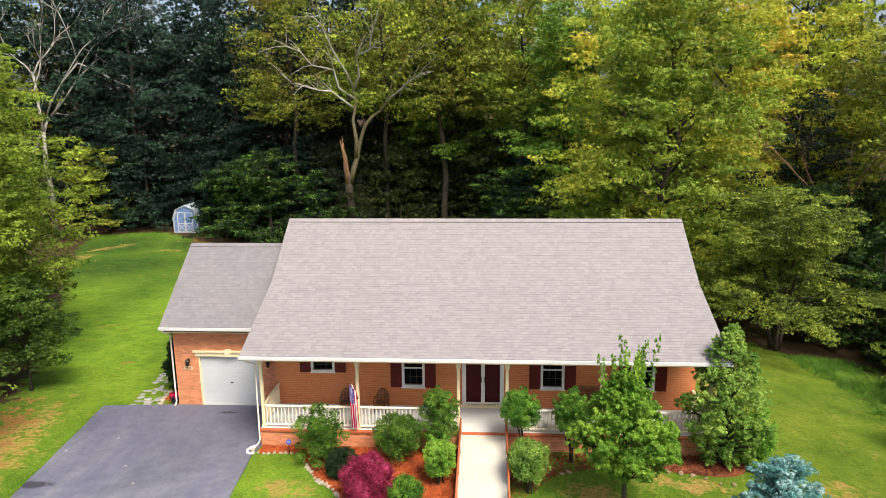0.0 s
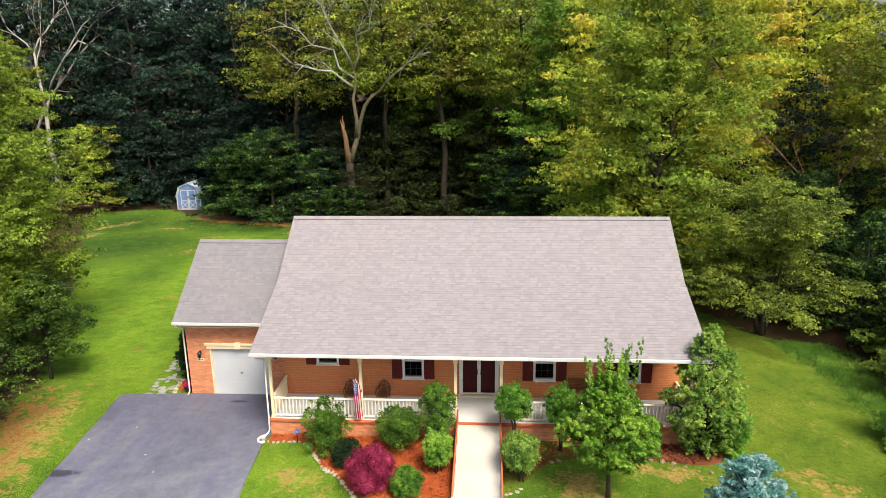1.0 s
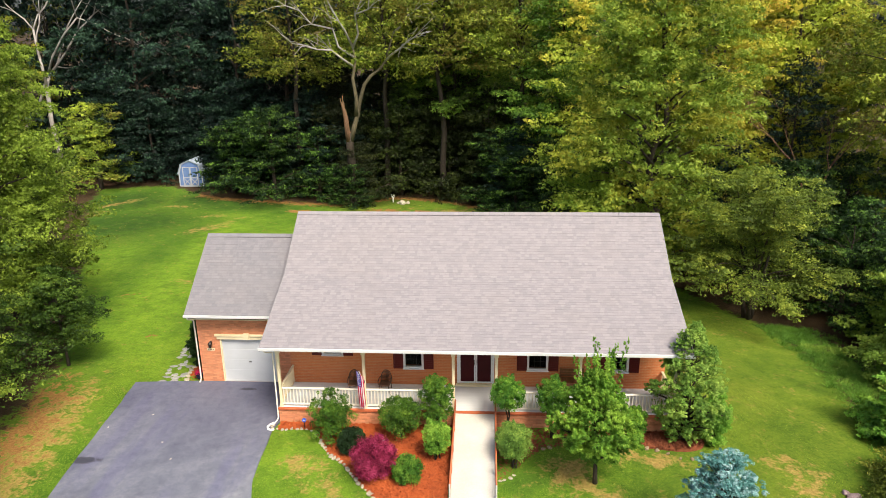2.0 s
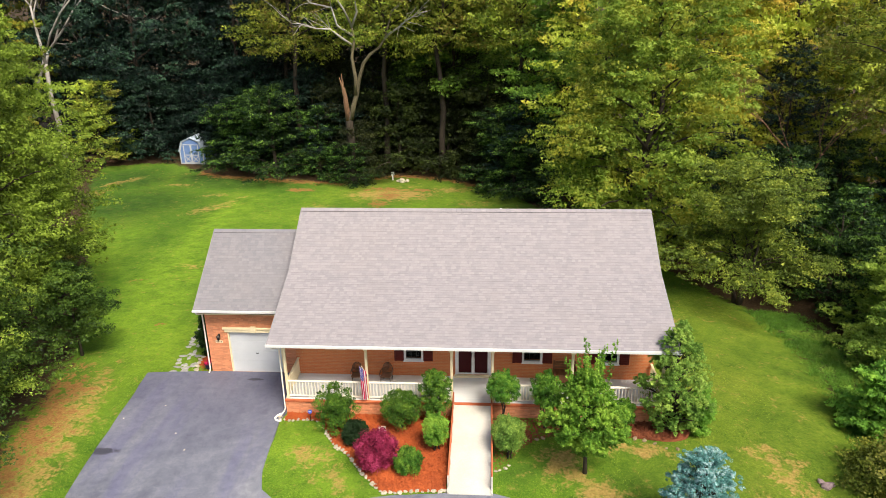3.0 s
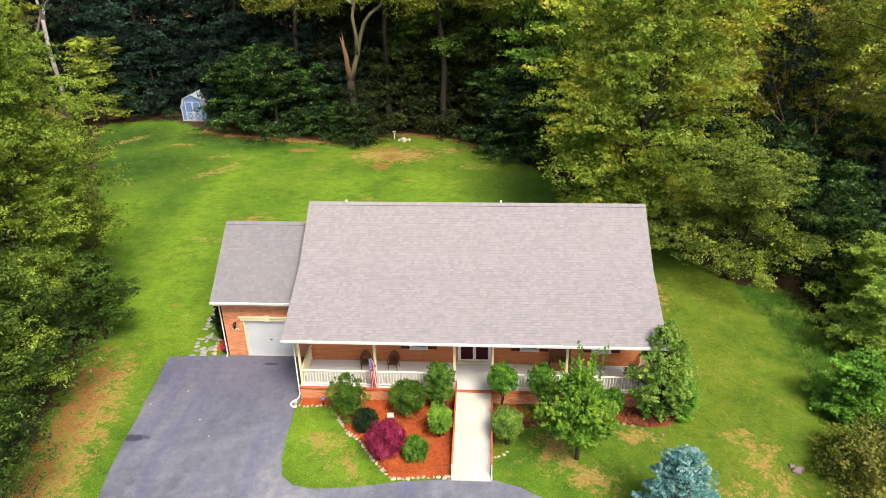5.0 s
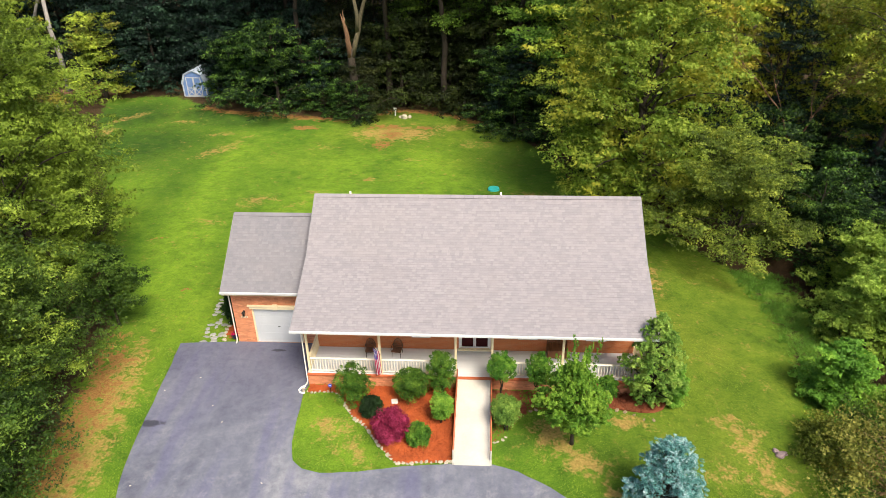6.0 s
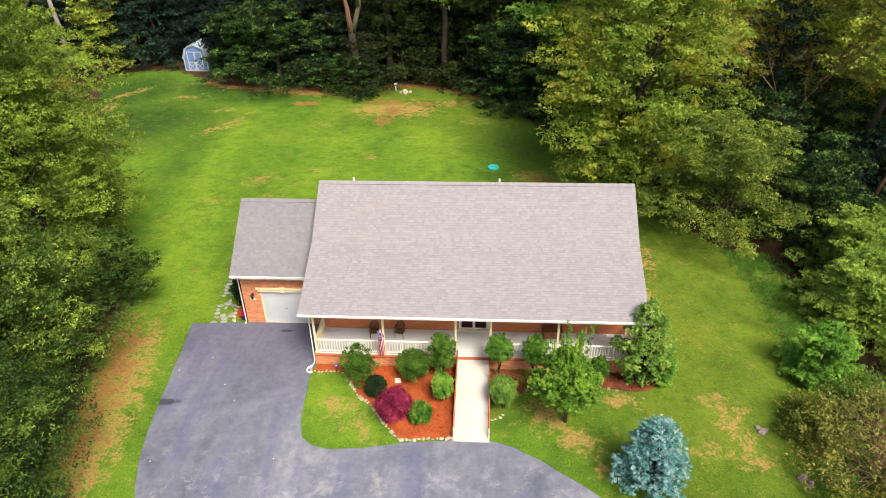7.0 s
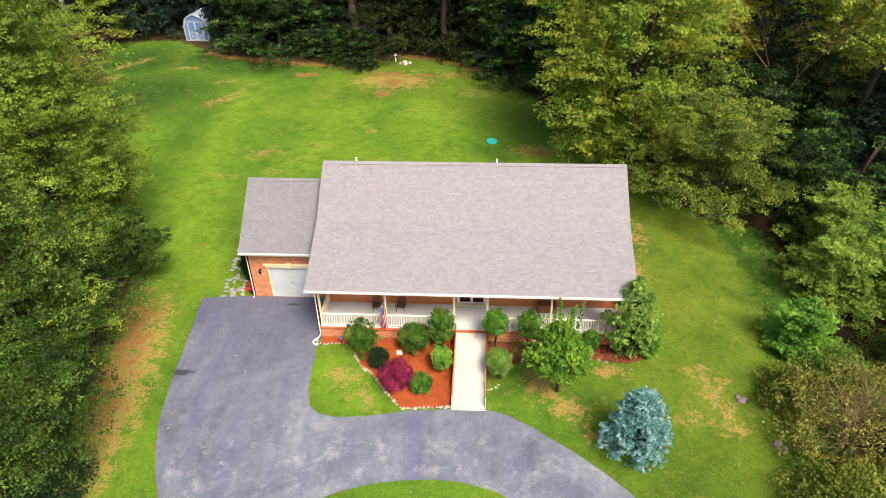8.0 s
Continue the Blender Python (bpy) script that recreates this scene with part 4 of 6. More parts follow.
def ramp_way():
    r = thing("access_ramp", (0, 19.6, 0), "pale concrete-coloured wheelchair ramp with terracotta side rails", "ramp")
    y0, y1, zt = 17.1 - 19.6, 21.94 - 19.6, DECK - 0.02
    part("walkway", profile_x([(y0, 0.07), (y1, zt), (y1, 0.0), (y0, 0.0)], -0.80, 0.74), M_RAMP, r)
    for x in (-0.86, 0.745):
        part("kerb", profile_x([(y0, 0.13), (y1, zt + 0.06), (y1, 0.0), (y0, 0.0)], x, x + 0.055), M_RAMP, r)
    for x in (-0.83, 0.77):
        part("handrail", tube([(x, y0 + 0.25, 0.62), (x, y1 - 0.05, zt + 0.62)], 0.032, 8), M_TERRA, r, "terracotta painted handrail")
        part("lower_rail", tube([(x, y0 + 0.25, 0.32), (x, y1 - 0.05, zt + 0.30)], 0.022, 8), M_TERRA, r)
        for k in range(5):
            t = k / 4
            y = y0 + 0.25 + (y1 - 0.3 - y0) * t
            z = 0.10 + (zt - 0.05) * t
            part("rail_post", box(x - 0.028, x + 0.028, y - 0.028, y + 0.028, z, z + 0.56, bevel=0.006), M_RAMP if k == 0 else M_TERRA, r)
    part("top_edge", box(-0.86, 0.80, y1 - 0.06, y1 - 0.002, zt + 0.003, zt + 0.035), M_TERRA, r)


ramp_way()


# ---- trees and shrubs ----
def leaf_quads(rng, centres, radii, counts, size, outward=0.85, up=0.15, shell=0.55, tufts=12):
    """Many small pointed leaves, in tufts on the upper side of ellipsoid clumps."""
    if tufts:
        k = np.repeat(np.arange(len(centres)), tufts)
        d = rng.normal(size=(len(k), 3))
        d[:, 2] = np.where(rng.random(len(k)) < 0.7, np.abs(d[:, 2]), d[:, 2])
        d /= np.linalg.norm(d, axis=1)[:, None]
        tr = radii[k] * (0.20 + 0.20 * rng.random((len(k), 1)))
        centres, radii = centres[k] + d * radii[k] * (0.55 + 0.4 * rng.random((len(k), 1))), tr
        counts = np.maximum(2, (np.asarray(counts)[k] / tufts * (0.6 + 0.8 * rng.random(len(k)))).astype(int))
    idx = np.repeat(np.arange(len(centres)), counts)
    n = len(idx)
    d = rng.normal(size=(n, 3))
    d[:, 2] = np.where(rng.random(n) < 0.5, np.abs(d[:, 2]), d[:, 2])
    d /= np.linalg.norm(d, axis=1)[:, None]
    r = shell + (1 - shell) * rng.random(n) ** 0.6
    r *= rng.choice([1.0, 1.0, 1.0, 1.3], n)
    p = centres[idx] + d * radii[idx] * r[:, None]
    nrm = d * outward + rng.normal(size=(n, 3)) * 0.52
    nrm[:, 2] += up
    nrm /= np.linalg.norm(nrm, axis=1)[:, None]
    ax = rng.normal(size=(n, 3)) + d * 0.6
    ax[:, 2] -= 0.35
    ax -= nrm * (ax * nrm).sum(1)[:, None]
    ax /= np.linalg.norm(ax, axis=1)[:, None] + 1e-9
    side = np.cross(nrm, ax)
    s = size * (0.6 + 0.8 * rng.random(n))[:, None]
    v = np.stack([p - ax * s * 0.45 + side * s * 0.42, p - ax * s * 0.45 - side * s * 0.42, p + ax * s * 0.65], 1)
    return v.reshape(-1, 3), np.arange(n * 3, dtype=np.int32).reshape(n, 3)


def limb_points(a, b, rng, sag=0.1, n=4, wob=0.035):
    a, b = np.asarray(a, float), np.asarray(b, float)
    L = np.linalg.norm(b - a)
    out = []
    for k in range(n + 1):
        t = k / n
        p = a + (b - a) * t + rng.normal(size=3) * L * wob * math.sin(math.pi * t)
        p[2] += L * sag * math.sin(math.pi * t)
        out.append(tuple(p))
    return out


def crown_env(shape, u):
    """How wide the crown is at a share u of its height."""
    if shape == "cone":
        return (1 - u) ** 0.85 + 0.06
    if shape == "cone2":
        return (1 - u) ** 0.52 * min(1, 0.7 + 1.3 * u) + 0.05
    if shape == "column":
        return min(1.0, 0.45 + 1.6 * u) * (1 - max(0, u - 0.45) / 0.55) ** 0.8 + 0.05
    if shape == "drop":
        return min(1.0, 0.42 + 1.7 * u) * (1 - max(0, u - 0.40) / 0.60) ** 0.8 + 0.05
    if shape == "layered":
        return (0.75 + 0.35 * math.sin(u * 9)) * (1 - u ** 2.2) ** 0.5 + 0.12
    return math.sin(math.pi * min(1, 0.22 + 0.78 * u)) ** 0.7 * (1.0 if u < 0.5 else 1.05 - 0.1 * u) + 0.08


def make_tree(name, loc, label, h, r, crown_from, clumps, leaf, per, mat_leaf, seed, shape="round", flat=0.6, clump=0.24, lean=(0, 0), trunk_r=None, bark=None, stems=1, group="", category="tree", limbs=14, bare=0, fill=0.25, shoots=0, tufts=12, fans=True):
    """A tapered trunk with limbs that reach clumps of leaves. shape: round, layered, cone, column."""
    rng = np.random.default_rng(seed)
    root = thing(name, loc, label, category, group)
    trunk_r = trunk_r or 0.022 * h + 0.03
    bark = bark or M_BARK
    cs, rs, paths = [], [], []
    boughed = fans and shape in ("round", "layered") and category == "tree" and h > 3
    if boughed:
        # each limb carries a flat fan of leaf sprays
        for k in range(max(12, clumps // 4)):
            u = (k + rng.random()) / max(12, clumps // 4)
            reach = r * crown_env(shape, u) * (0.70 + 0.36 * rng.random())
            ang = k * 2.399 + rng.normal() * 0.35
            tip = crown_from + (h - crown_from) * u
            foot = max(crown_from * 0.7, tip - reach * (0.12 + 0.75 * u))
            ca, sa = math.cos(ang), math.sin(ang)

            def along(t):
                return np.array((ca * reach * t + lean[0] * u, sa * reach * t + lean[1] * u, foot + (tip - foot) * t ** 0.8 + 0.10 * reach * math.sin(math.pi * t) - 0.10 * reach * t ** 3))

            paths.append([along(t) for t in (0.0, 0.22, 0.44, 0.66, 0.86)])
            m = max(4, int(3 + 4.5 * reach / r))
            for j in range(m):
                t = 0.34 + 0.66 * (j + rng.random()) / m
                side = rng.uniform(-0.5, 0.5) * reach * (1.3 - t)
                c = along(t) + np.array((-sa * side, ca * side, -0.18 * abs(side) + rng.normal() * 0.075 * r))
                cr = r * clump * (0.55 + 0.62 * rng.random()) * (1.15 - 0.35 * t)
                cs.append(c)
                rs.append((cr * 1.15, cr * 1.15, cr * flat * 1.1))
    loose = int(clumps * 0.4) if boughed else clumps
    for k in range(loose):
        u = (k + rng.random()) / loose
        z = crown_from + (h - crown_from) * u
        env = crown_env(shape, u)
        ang = k * 2.399 + rng.normal() * 0.4
        rad = r * env * (0.5 + 0.48 * math.sqrt(rng.random())) if shape != "cone" else r * env * (0.5 + 0.42 * rng.random())
        cr = r * clump * (0.65 + 0.7 * rng.random()) * (0.45 + 0.55 * min(1, env))
        lx, ly = lean[0] * u, lean[1] * u
        cs.append((math.cos(ang) * rad + lx, math.sin(ang) * rad + ly, z - 0.06 * rad))
        rs.append((cr * 1.15, cr * 1.15, cr * flat))
    cs, rs = np.array(cs), np.array(rs)
    cnt = np.maximum(6, (per * (0.62 if boughed else 1.0) * (rs[:, 0] / rs[:, 0].mean()) ** 2)).astype(int)
    for k in range(shoots):
        # upright shoots above the crown
        a, q = k * 2.4, r * (0.12 + 0.4 * rng.random())
        n, step = 6, 0.07 * h * (0.45 + 0.65 * rng.random())
        add = [(math.cos(a) * q * (1 + 0.06 * i), math.sin(a) * q * (1 + 0.06 * i), h * 0.82 + step * i) for i in range(n)]
        cs = np.concatenate([cs, add])
        rs = np.concatenate([rs, [(0.11 - 0.014 * i, 0.11 - 0.014 * i, 0.22) for i in range(n)]])
        cnt = np.concatenate([cnt, [44] * n])
    bm = bmesh.new()
    for s in range(stems):
        off = (0, 0) if stems == 1 else (0.10 * r * math.cos(s * 2.4), 0.10 * r * math.sin(s * 2.4))
        top = (lean[0] * 0.8 + off[0] * 3, lean[1] * 0.8 + off[1] * 3, h * 0.88)
        tr = limb_points((off[0] * 0.3, off[1] * 0.3, -0.15), top, rng, 0.0, 7, 0.012)
        add_tube(bm, tr, [trunk_r * (1.25 if i == 0 else 1.0) * (1 - 0.85 * i / 7) for i in range(8)], 8)
    for p in paths:
        t = min(0.95, max(0.05, p[0][2] / (h * 0.88)))
        rr = trunk_r * (1 - 0.8 * t) * 0.5
        add_tube(bm, [tuple(q) for q in p], [rr, rr * 0.8, rr * 0.55, rr * 0.35, rr * 0.12], 5)
    pick = [] if boughed else rng.permutation(clumps)[:limbs]
    for k in pick:
        c = cs[k]
        z0 = max(crown_from * 0.75, c[2] - 0.45 * math.hypot(c[0], c[1]) - 0.3)
        t = min(0.95, max(0.05, z0 / (h * 0.88)))
        a = (lean[0] * 0.8 * t, lean[1] * 0.8 * t, z0)
        rr = trunk_r * (1 - 0.8 * t) * 0.55
        add_tube(bm, limb_points(a, c, rng, 0.06), [rr, rr * 0.8, rr * 0.6, rr * 0.4, rr * 0.15], 5)
    for k in range(bare):
        ang, z0 = rng.random() * math.tau, h * (0.35 + 0.5 * rng.random())
        L = r * (0.5 + 0.5 * rng.random())
        e = (math.cos(ang) * L, math.sin(ang) * L, z0 + L * 0.35)
        pts = limb_points((0, 0, z0), e, rng, 0.05)
        rr = trunk_r * 0.25
        add_tube(bm, pts, [rr, rr * 0.8, rr * 0.6, rr * 0.4, rr * 0.2], 5)
    part("trunk", bm, bark, root)
    v, f = leaf_quads(rng, cs, rs, cnt, leaf, up=0.5 if boughed else 0.15, tufts=tufts)
    if fill:
        # larger, sparser leaves inside the crown
        v2, f2 = leaf_quads(rng, np.concatenate([cs * (0.55, 0.55, 0.97), cs * (0.85, 0.85, 0.99)]), np.concatenate([rs * 1.2, rs * 0.6]), np.concatenate([cnt, cnt]) * fill * (0.45 if boughed else 0.9), leaf * 1.4, tufts=6)
        v, f = np.concatenate([v, v2]), np.concatenate([f, f2 + len(v)])
    mesh_of("crown", v, f, mat_leaf, root)
    return root


def dead_tree(name, loc, label, h, seed, lean=(0, 0), spread=0.5, twigs=3, trunk_r=0.3, fork=0.35, mat=None):
    rng = np.random.default_rng(seed)
    root = thing(name, loc, label, "tree")
    bm = bmesh.new()

    def grow(a, d, L, r, depth):
        d = d / np.linalg.norm(d)
        b = a + d * L
        pts = limb_points(a, b, rng, 0.03, 3)
        add_tube(bm, pts, [r, r * 0.85, r * 0.72, r * 0.6], 6 if depth < 2 else 4)
        if depth >= twigs + 1:
            return
        for k in range(2 if depth == 0 else 3):
            nd = d + rng.normal(size=3) * spread
            nd[2] += 0.12
            grow(np.array(pts[2 if k == 2 else 3]), nd, L * (0.5 + 0.25 * rng.random()), r * 0.55, depth + 1)

    grow(np.array((0, 0, -0.2)), np.array((lean[0], lean[1], 1.0)), h * fork, trunk_r, 0)
    part("branch_frame", bm, mat or M_BARK_PALE, root)
    return root


def at(x, y, dz=0.0):
    return (x, y, float(height(x, y)) + dz)


def scaled(x, y, s, turn, sz=None):
    return Matrix.LocRotScale(at(x, y, -0.05), Euler((0, 0, turn)), (s, s, sz or s))


# woods behind: a few kinds of tree, repeated with other sizes and turns
rw = random.Random(11)
WG, UG = "woods behind the lawn", "understory at the wood edge"
kinds = {
    "olive": make_tree("woodland_tree", at(-11, 74.0), "tall olive-green broadleaf tree at the wood edge", 30, 7.5, 14.0, 85, 0.24, 165, L_WOOD, 21, "round", 0.4, 0.25, group=WG, limbs=22, trunk_r=0.4),
    "dark": make_tree("woodland_tree", at(-37, 90), "tall dark green broadleaf tree at the wood edge", 30, 6.5, 1.5, 105, 0.25, 190, L_DARK, 22, "round", 0.45, 0.24, group=WG, limbs=18, trunk_r=0.38, fans=False),
    "green": make_tree("woodland_tree", at(-3, 78), "tall mid-green broadleaf tree at the wood edge", 27, 6.8, 9.0, 90, 0.24, 195, L_GREEN, 23, "layered", 0.34, 0.26, group=WG, limbs=18, trunk_r=0.35),
    "yellow": make_tree("woodland_tree", at(20, 60), "tall golden-green broadleaf tree at the wood edge", 27, 7.0, 3.0, 100, 0.24, 200, L_GOLD, 24, "round", 0.45, 0.24, group=WG, limbs=20, trunk_r=0.38),
}
for key, leaf_mat, seed in (("far_dark", L_DARK, 25), ("far_olive", L_YELLOW, 26)):
    kinds[key] = make_tree("woodland_tree", at(-26 if key == "far_dark" else 33, 104 if key == "far_dark" else 74), "tall woodland tree deep in the wood", 31, 7.0, 2.5, 80, 0.38, 85, leaf_mat, seed, "round", 0.5, 0.27, group=WG, limbs=10, trunk_r=0.35, tufts=6, fans=False)
WOODS_FRONT = [("dark", -43, 83, 1.0), ("dark", -30, 82, 1.0), ("dark", -24, 82, 1.0), ("olive", -21, 75.5, 0.92), ("olive", -5, 72.5, 0.98), ("olive", 4, 72, 1.0), ("green", 8, 68, 0.95), ("yellow", 12, 62, 1.0),
               ("dark", 25.5, 56, 0.55), ("yellow", 27, 63, 1.08), ("olive", 27.5, 43, 0.8), ("yellow", 34, 50, 1.0), ("olive", 34, 39, 0.85), ("green", 42, 44, 0.9), ("far_dark", -51, 91, 1.12)]
WOODS_MIDDLE = [("far_dark", -56, 88, 1.12), ("far_dark", -47, 88, 1.12), ("far_dark", -64, 84, 1.07), ("olive", -49, 58, 0.72), ("far_olive", -58, 74, 0.93), ("far_dark", -38, 92, 1.07), ("far_dark", -30, 93, 1.04),
                ("far_dark", -18, 88, 1.04), ("olive", -11, 84, 0.98), ("far_olive", 0, 86, 0.98), ("far_olive", 9, 84, 1.00), ("green", -7, 80, 1.08), ("green", 16, 76, 1.05), ("far_olive", 28, 66, 1.02)]
WOODS_DEEP = [("far_olive", 37, 60, 0.98), ("yellow", 47, 52, 1.0), ("dark", 24, 80, 1.1), ("far_olive", -60, 92, 1.04), ("far_dark", -22, 97, 1.21), ("far_olive", -6, 96, 1.16), ("far_dark", -14, 100, 1.21), ("far_olive", 3, 100, 1.16),
              ("far_dark", -34, 99, 1.21), ("far_dark", -57, 97, 1.16), ("far_olive", 12, 96, 1.04), ("far_dark", -46, 97, 1.07), ("far_dark", 40, 76, 1.02)]
WOODS = WOODS_FRONT + WOODS_MIDDLE + WOODS_DEEP
for kind, x, y, s in WOODS:
    copy_thing(kinds[kind], scaled(x + rw.uniform(-0.6, 0.6), y + rw.uniform(-0.6, 0.6), s * rw.uniform(0.95, 1.05), rw.uniform(0, 6.28)))
# understorey at the wood edge
make_low = {
    "bright": make_tree("understory_tree", at(-23.5, 72.5), "bright green low-branched tree at the wood edge", 10.5, 5.0, 0.6, 80, 0.20, 160, L_UNDER, 31, "layered", 0.32, 0.19, group=UG, limbs=12),
    "dusk": make_tree("understory_tree", at(-26.5, 74), "mid-green layered small tree at the wood edge", 9.5, 4.4, 0.8, 70, 0.20, 150, L_UNDER, 32, "layered", 0.32, 0.19, group=UG, limbs=12),
    # gloom and shade: small trees whose leaf colour carries the shade
    "gloom": make_tree("understory_tree", at(-9.5, 74.5), "olive-green small tree in the wood, dimmed in its leaf colour", 11, 5.0, 0.5, 75, 0.22, 110, L_GLOOM, 34, "layered", 0.4, 0.26, group=UG, limbs=10),
    "shade": make_tree("understory_tree", at(-30, 82.5), "blue-green small tree in the wood, leaves coloured for shade", 11, 5.0, 0.5, 75, 0.22, 150, L_DARK, 33, "round", 0.45, 0.26, group=UG, limbs=10, fans=False),
}
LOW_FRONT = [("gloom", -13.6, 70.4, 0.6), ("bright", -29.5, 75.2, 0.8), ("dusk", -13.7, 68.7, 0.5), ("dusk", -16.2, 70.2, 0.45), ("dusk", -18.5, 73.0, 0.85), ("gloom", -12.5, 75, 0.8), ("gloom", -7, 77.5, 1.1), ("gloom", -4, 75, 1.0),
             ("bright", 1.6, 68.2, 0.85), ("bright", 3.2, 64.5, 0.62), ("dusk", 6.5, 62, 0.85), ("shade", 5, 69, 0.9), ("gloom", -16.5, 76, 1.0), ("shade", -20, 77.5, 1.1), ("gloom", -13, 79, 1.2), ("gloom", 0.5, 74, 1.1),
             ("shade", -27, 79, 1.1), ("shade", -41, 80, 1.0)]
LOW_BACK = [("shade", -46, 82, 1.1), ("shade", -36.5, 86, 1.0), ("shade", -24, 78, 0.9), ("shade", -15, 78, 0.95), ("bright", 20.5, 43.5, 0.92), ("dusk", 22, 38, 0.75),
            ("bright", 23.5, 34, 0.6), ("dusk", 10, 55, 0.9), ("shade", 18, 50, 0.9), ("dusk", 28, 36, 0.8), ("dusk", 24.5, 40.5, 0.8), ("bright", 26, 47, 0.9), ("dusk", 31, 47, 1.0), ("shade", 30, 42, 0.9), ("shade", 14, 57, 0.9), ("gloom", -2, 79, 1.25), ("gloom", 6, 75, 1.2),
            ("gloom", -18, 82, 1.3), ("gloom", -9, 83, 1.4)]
LOW = LOW_FRONT + LOW_BACK
for kind, x, y, s in LOW:
    copy_thing(make_low[kind], scaled(x, y, s * rw.uniform(0.95, 1.05), rw.uniform(0, 6.28)))

make_tree("understory_tree", at(-46.2, 76.5), "olive-green small tree above fallen logs", 10.5, 4.6, 1.6, 80, 0.2, 150, L_WOOD, 35, "layered", 0.4, 0.22, group=UG)

# trees that stand out
make_tree("oak_tree", at(12.0, 46.0), "large yellowish-green oak tree behind the house", 23, 7.0, 1.4, 260, 0.19, 270, L_YELLOW, 41, "round", 0.5, 0.19, limbs=12, trunk_r=0.34, fill=0.12)
make_tree("dogwood_tree", at(16.2, 37.2), "wide olive-green tree with layered boughs", 9.2, 5.2, 2.3, 105, 0.11, 520, L_DOG, 42, "layered", 0.28, 0.21, limbs=26, trunk_r=0.13, stems=3, fill=0.05)
WEST = "trees along the west side"
make_tree("roadside_tree", at(-25.3, 28.6), "tall yellow-green tree on the west side of the lawn", 19.5, 5.3, 3.0, 190, 0.115, 460, L_TALL, 43, "round", 0.5, 0.2, group=WEST, limbs=24, trunk_r=0.3)
make_tree("roadside_tree", at(-22.5, 19.2), "dense mid-green tree on the west side of the lawn", 12.5, 5.0, 0.8, 160, 0.105, 470, L_WEST, 44, "round", 0.5, 0.2, group=WEST, limbs=20, trunk_r=0.22)
make_tree("roadside_tree", at(-20.5, 12.9), "green bushy tree beside the driveway lawn", 9.0, 4.9, 0.5, 130, 0.10, 420, L_DEEP, 45, "round", 0.5, 0.21, group=WEST, limbs=16, trunk_r=0.18)
make_tree("roadside_tree", at(-27.6, 35), "yellow-green tree on the west side of the lawn", 17, 5.0, 1.5, 120, 0.16, 240, L_TALL, 46, "round", 0.5, 0.22, group=WEST, limbs=18, trunk_r=0.25)
make_tree("roadside_tree", at(-22.6, 23.4), "dark green low tree under taller trees", 6.0, 2.3, 0.4, 90, 0.10, 300, L_DEEP, 47, "round", 0.5, 0.24, group=WEST, limbs=14, trunk_r=0.1)
make_tree("roadside_tree", at(-34, 42), "olive-green tree on the west side of the lawn", 13, 5.0, 1.0, 110, 0.18, 200, L_OLIVE, 48, "round", 0.5, 0.23, group=WEST, limbs=18, trunk_r=0.25)
make_tree("roadside_tree", at(-28, 22), "tall green tree behind the western trees", 15, 5.5, 1.0, 110, 0.2, 180, L_OLIVE, 49, "round", 0.5, 0.24, group=WEST, limbs=16, trunk_r=0.3)
make_tree("young_tree", at(-20.05, 26.7), "young dark green tree with a short trunk", 5.0, 1.8, 1.35, 75, 0.09, 210, L_DEEP, 50, "round", 0.6, 0.27, limbs=18, trunk_r=0.08)
EAST = "scrub along the east side"
make_tree("scrub_tree", at(17.3, 22.8), "bright green broad shrub at the lawn edge", 3.2, 1.75, 0.2, 70, 0.13, 200, L_BRIGHT, 51, "layered", 0.4, 0.26, group=EAST, limbs=14, trunk_r=0.06, stems=3)
make_tree("scrub_tree", at(21.0, 27.4), "pale green scrub tree at the lawn edge", 5.0, 2.7, 0.3, 95, 0.10, 340, L_FERN, 52, "layered", 0.35, 0.25, group=EAST, limbs=16, trunk_r=0.08, stems=2)
make_tree("scrub_tree", at(22.6, 32.0), "pale green scrub tree below the woods", 5.4, 2.8, 0.2, 90, 0.13, 230, L_FERN, 53, "layered", 0.35, 0.25, group=EAST, limbs=14, trunk_r=0.08)
make_tree("scrub_tree", at(24.0, 27.0), "pale green scrub tree below the taller woods", 6.6, 3.2, 0.3, 95, 0.13, 250, L_FERN, 54, "layered", 0.35, 0.25, group=EAST, limbs=14, trunk_r=0.1)
make_tree("scrub_tree", at(22.5, 20.5), "olive-green scrub tree east of the lawn", 5.4, 3.2, 0.3, 95, 0.13, 240, L_OLIVE, 55, "layered", 0.35, 0.25, group=EAST, limbs=16, trunk_r=0.09)
make_tree("scrub_tree", at(27.5, 23.0), "green tree east of the lawn", 8.5, 3.8, 0.5, 95, 0.16, 200, L_GREEN, 56, "round", 0.45, 0.25, group=EAST, limbs=14, trunk_r=0.14)
make_tree("brush", at(17.4, 16.4), "tangled dry brown brush with bare stems", 4.2, 3.2, 0.2, 90, 0.10, 110, L_DRY, 57, "round", 0.6, 0.24, group=EAST, limbs=80, trunk_r=0.04, stems=7, bark=M_TWIG, bare=70, category="bush", fill=0)
make_tree("brush", at(16.0, 12.4), "low vine-covered green brush", 2.3, 2.6, 0.1, 90, 0.11, 95, L_OLIVE, 58, "round", 0.5, 0.25, group=EAST, limbs=30, trunk_r=0.04, stems=4, category="bush")
make_tree("brush", at(19.8, 12.6), "green vine-covered brush east of the lawn", 3.2, 2.8, 0.1, 90, 0.11, 95, L_BRIGHT, 59, "layered", 0.45, 0.25, group=EAST, limbs=24, trunk_r=0.05, stems=4, category="bush")
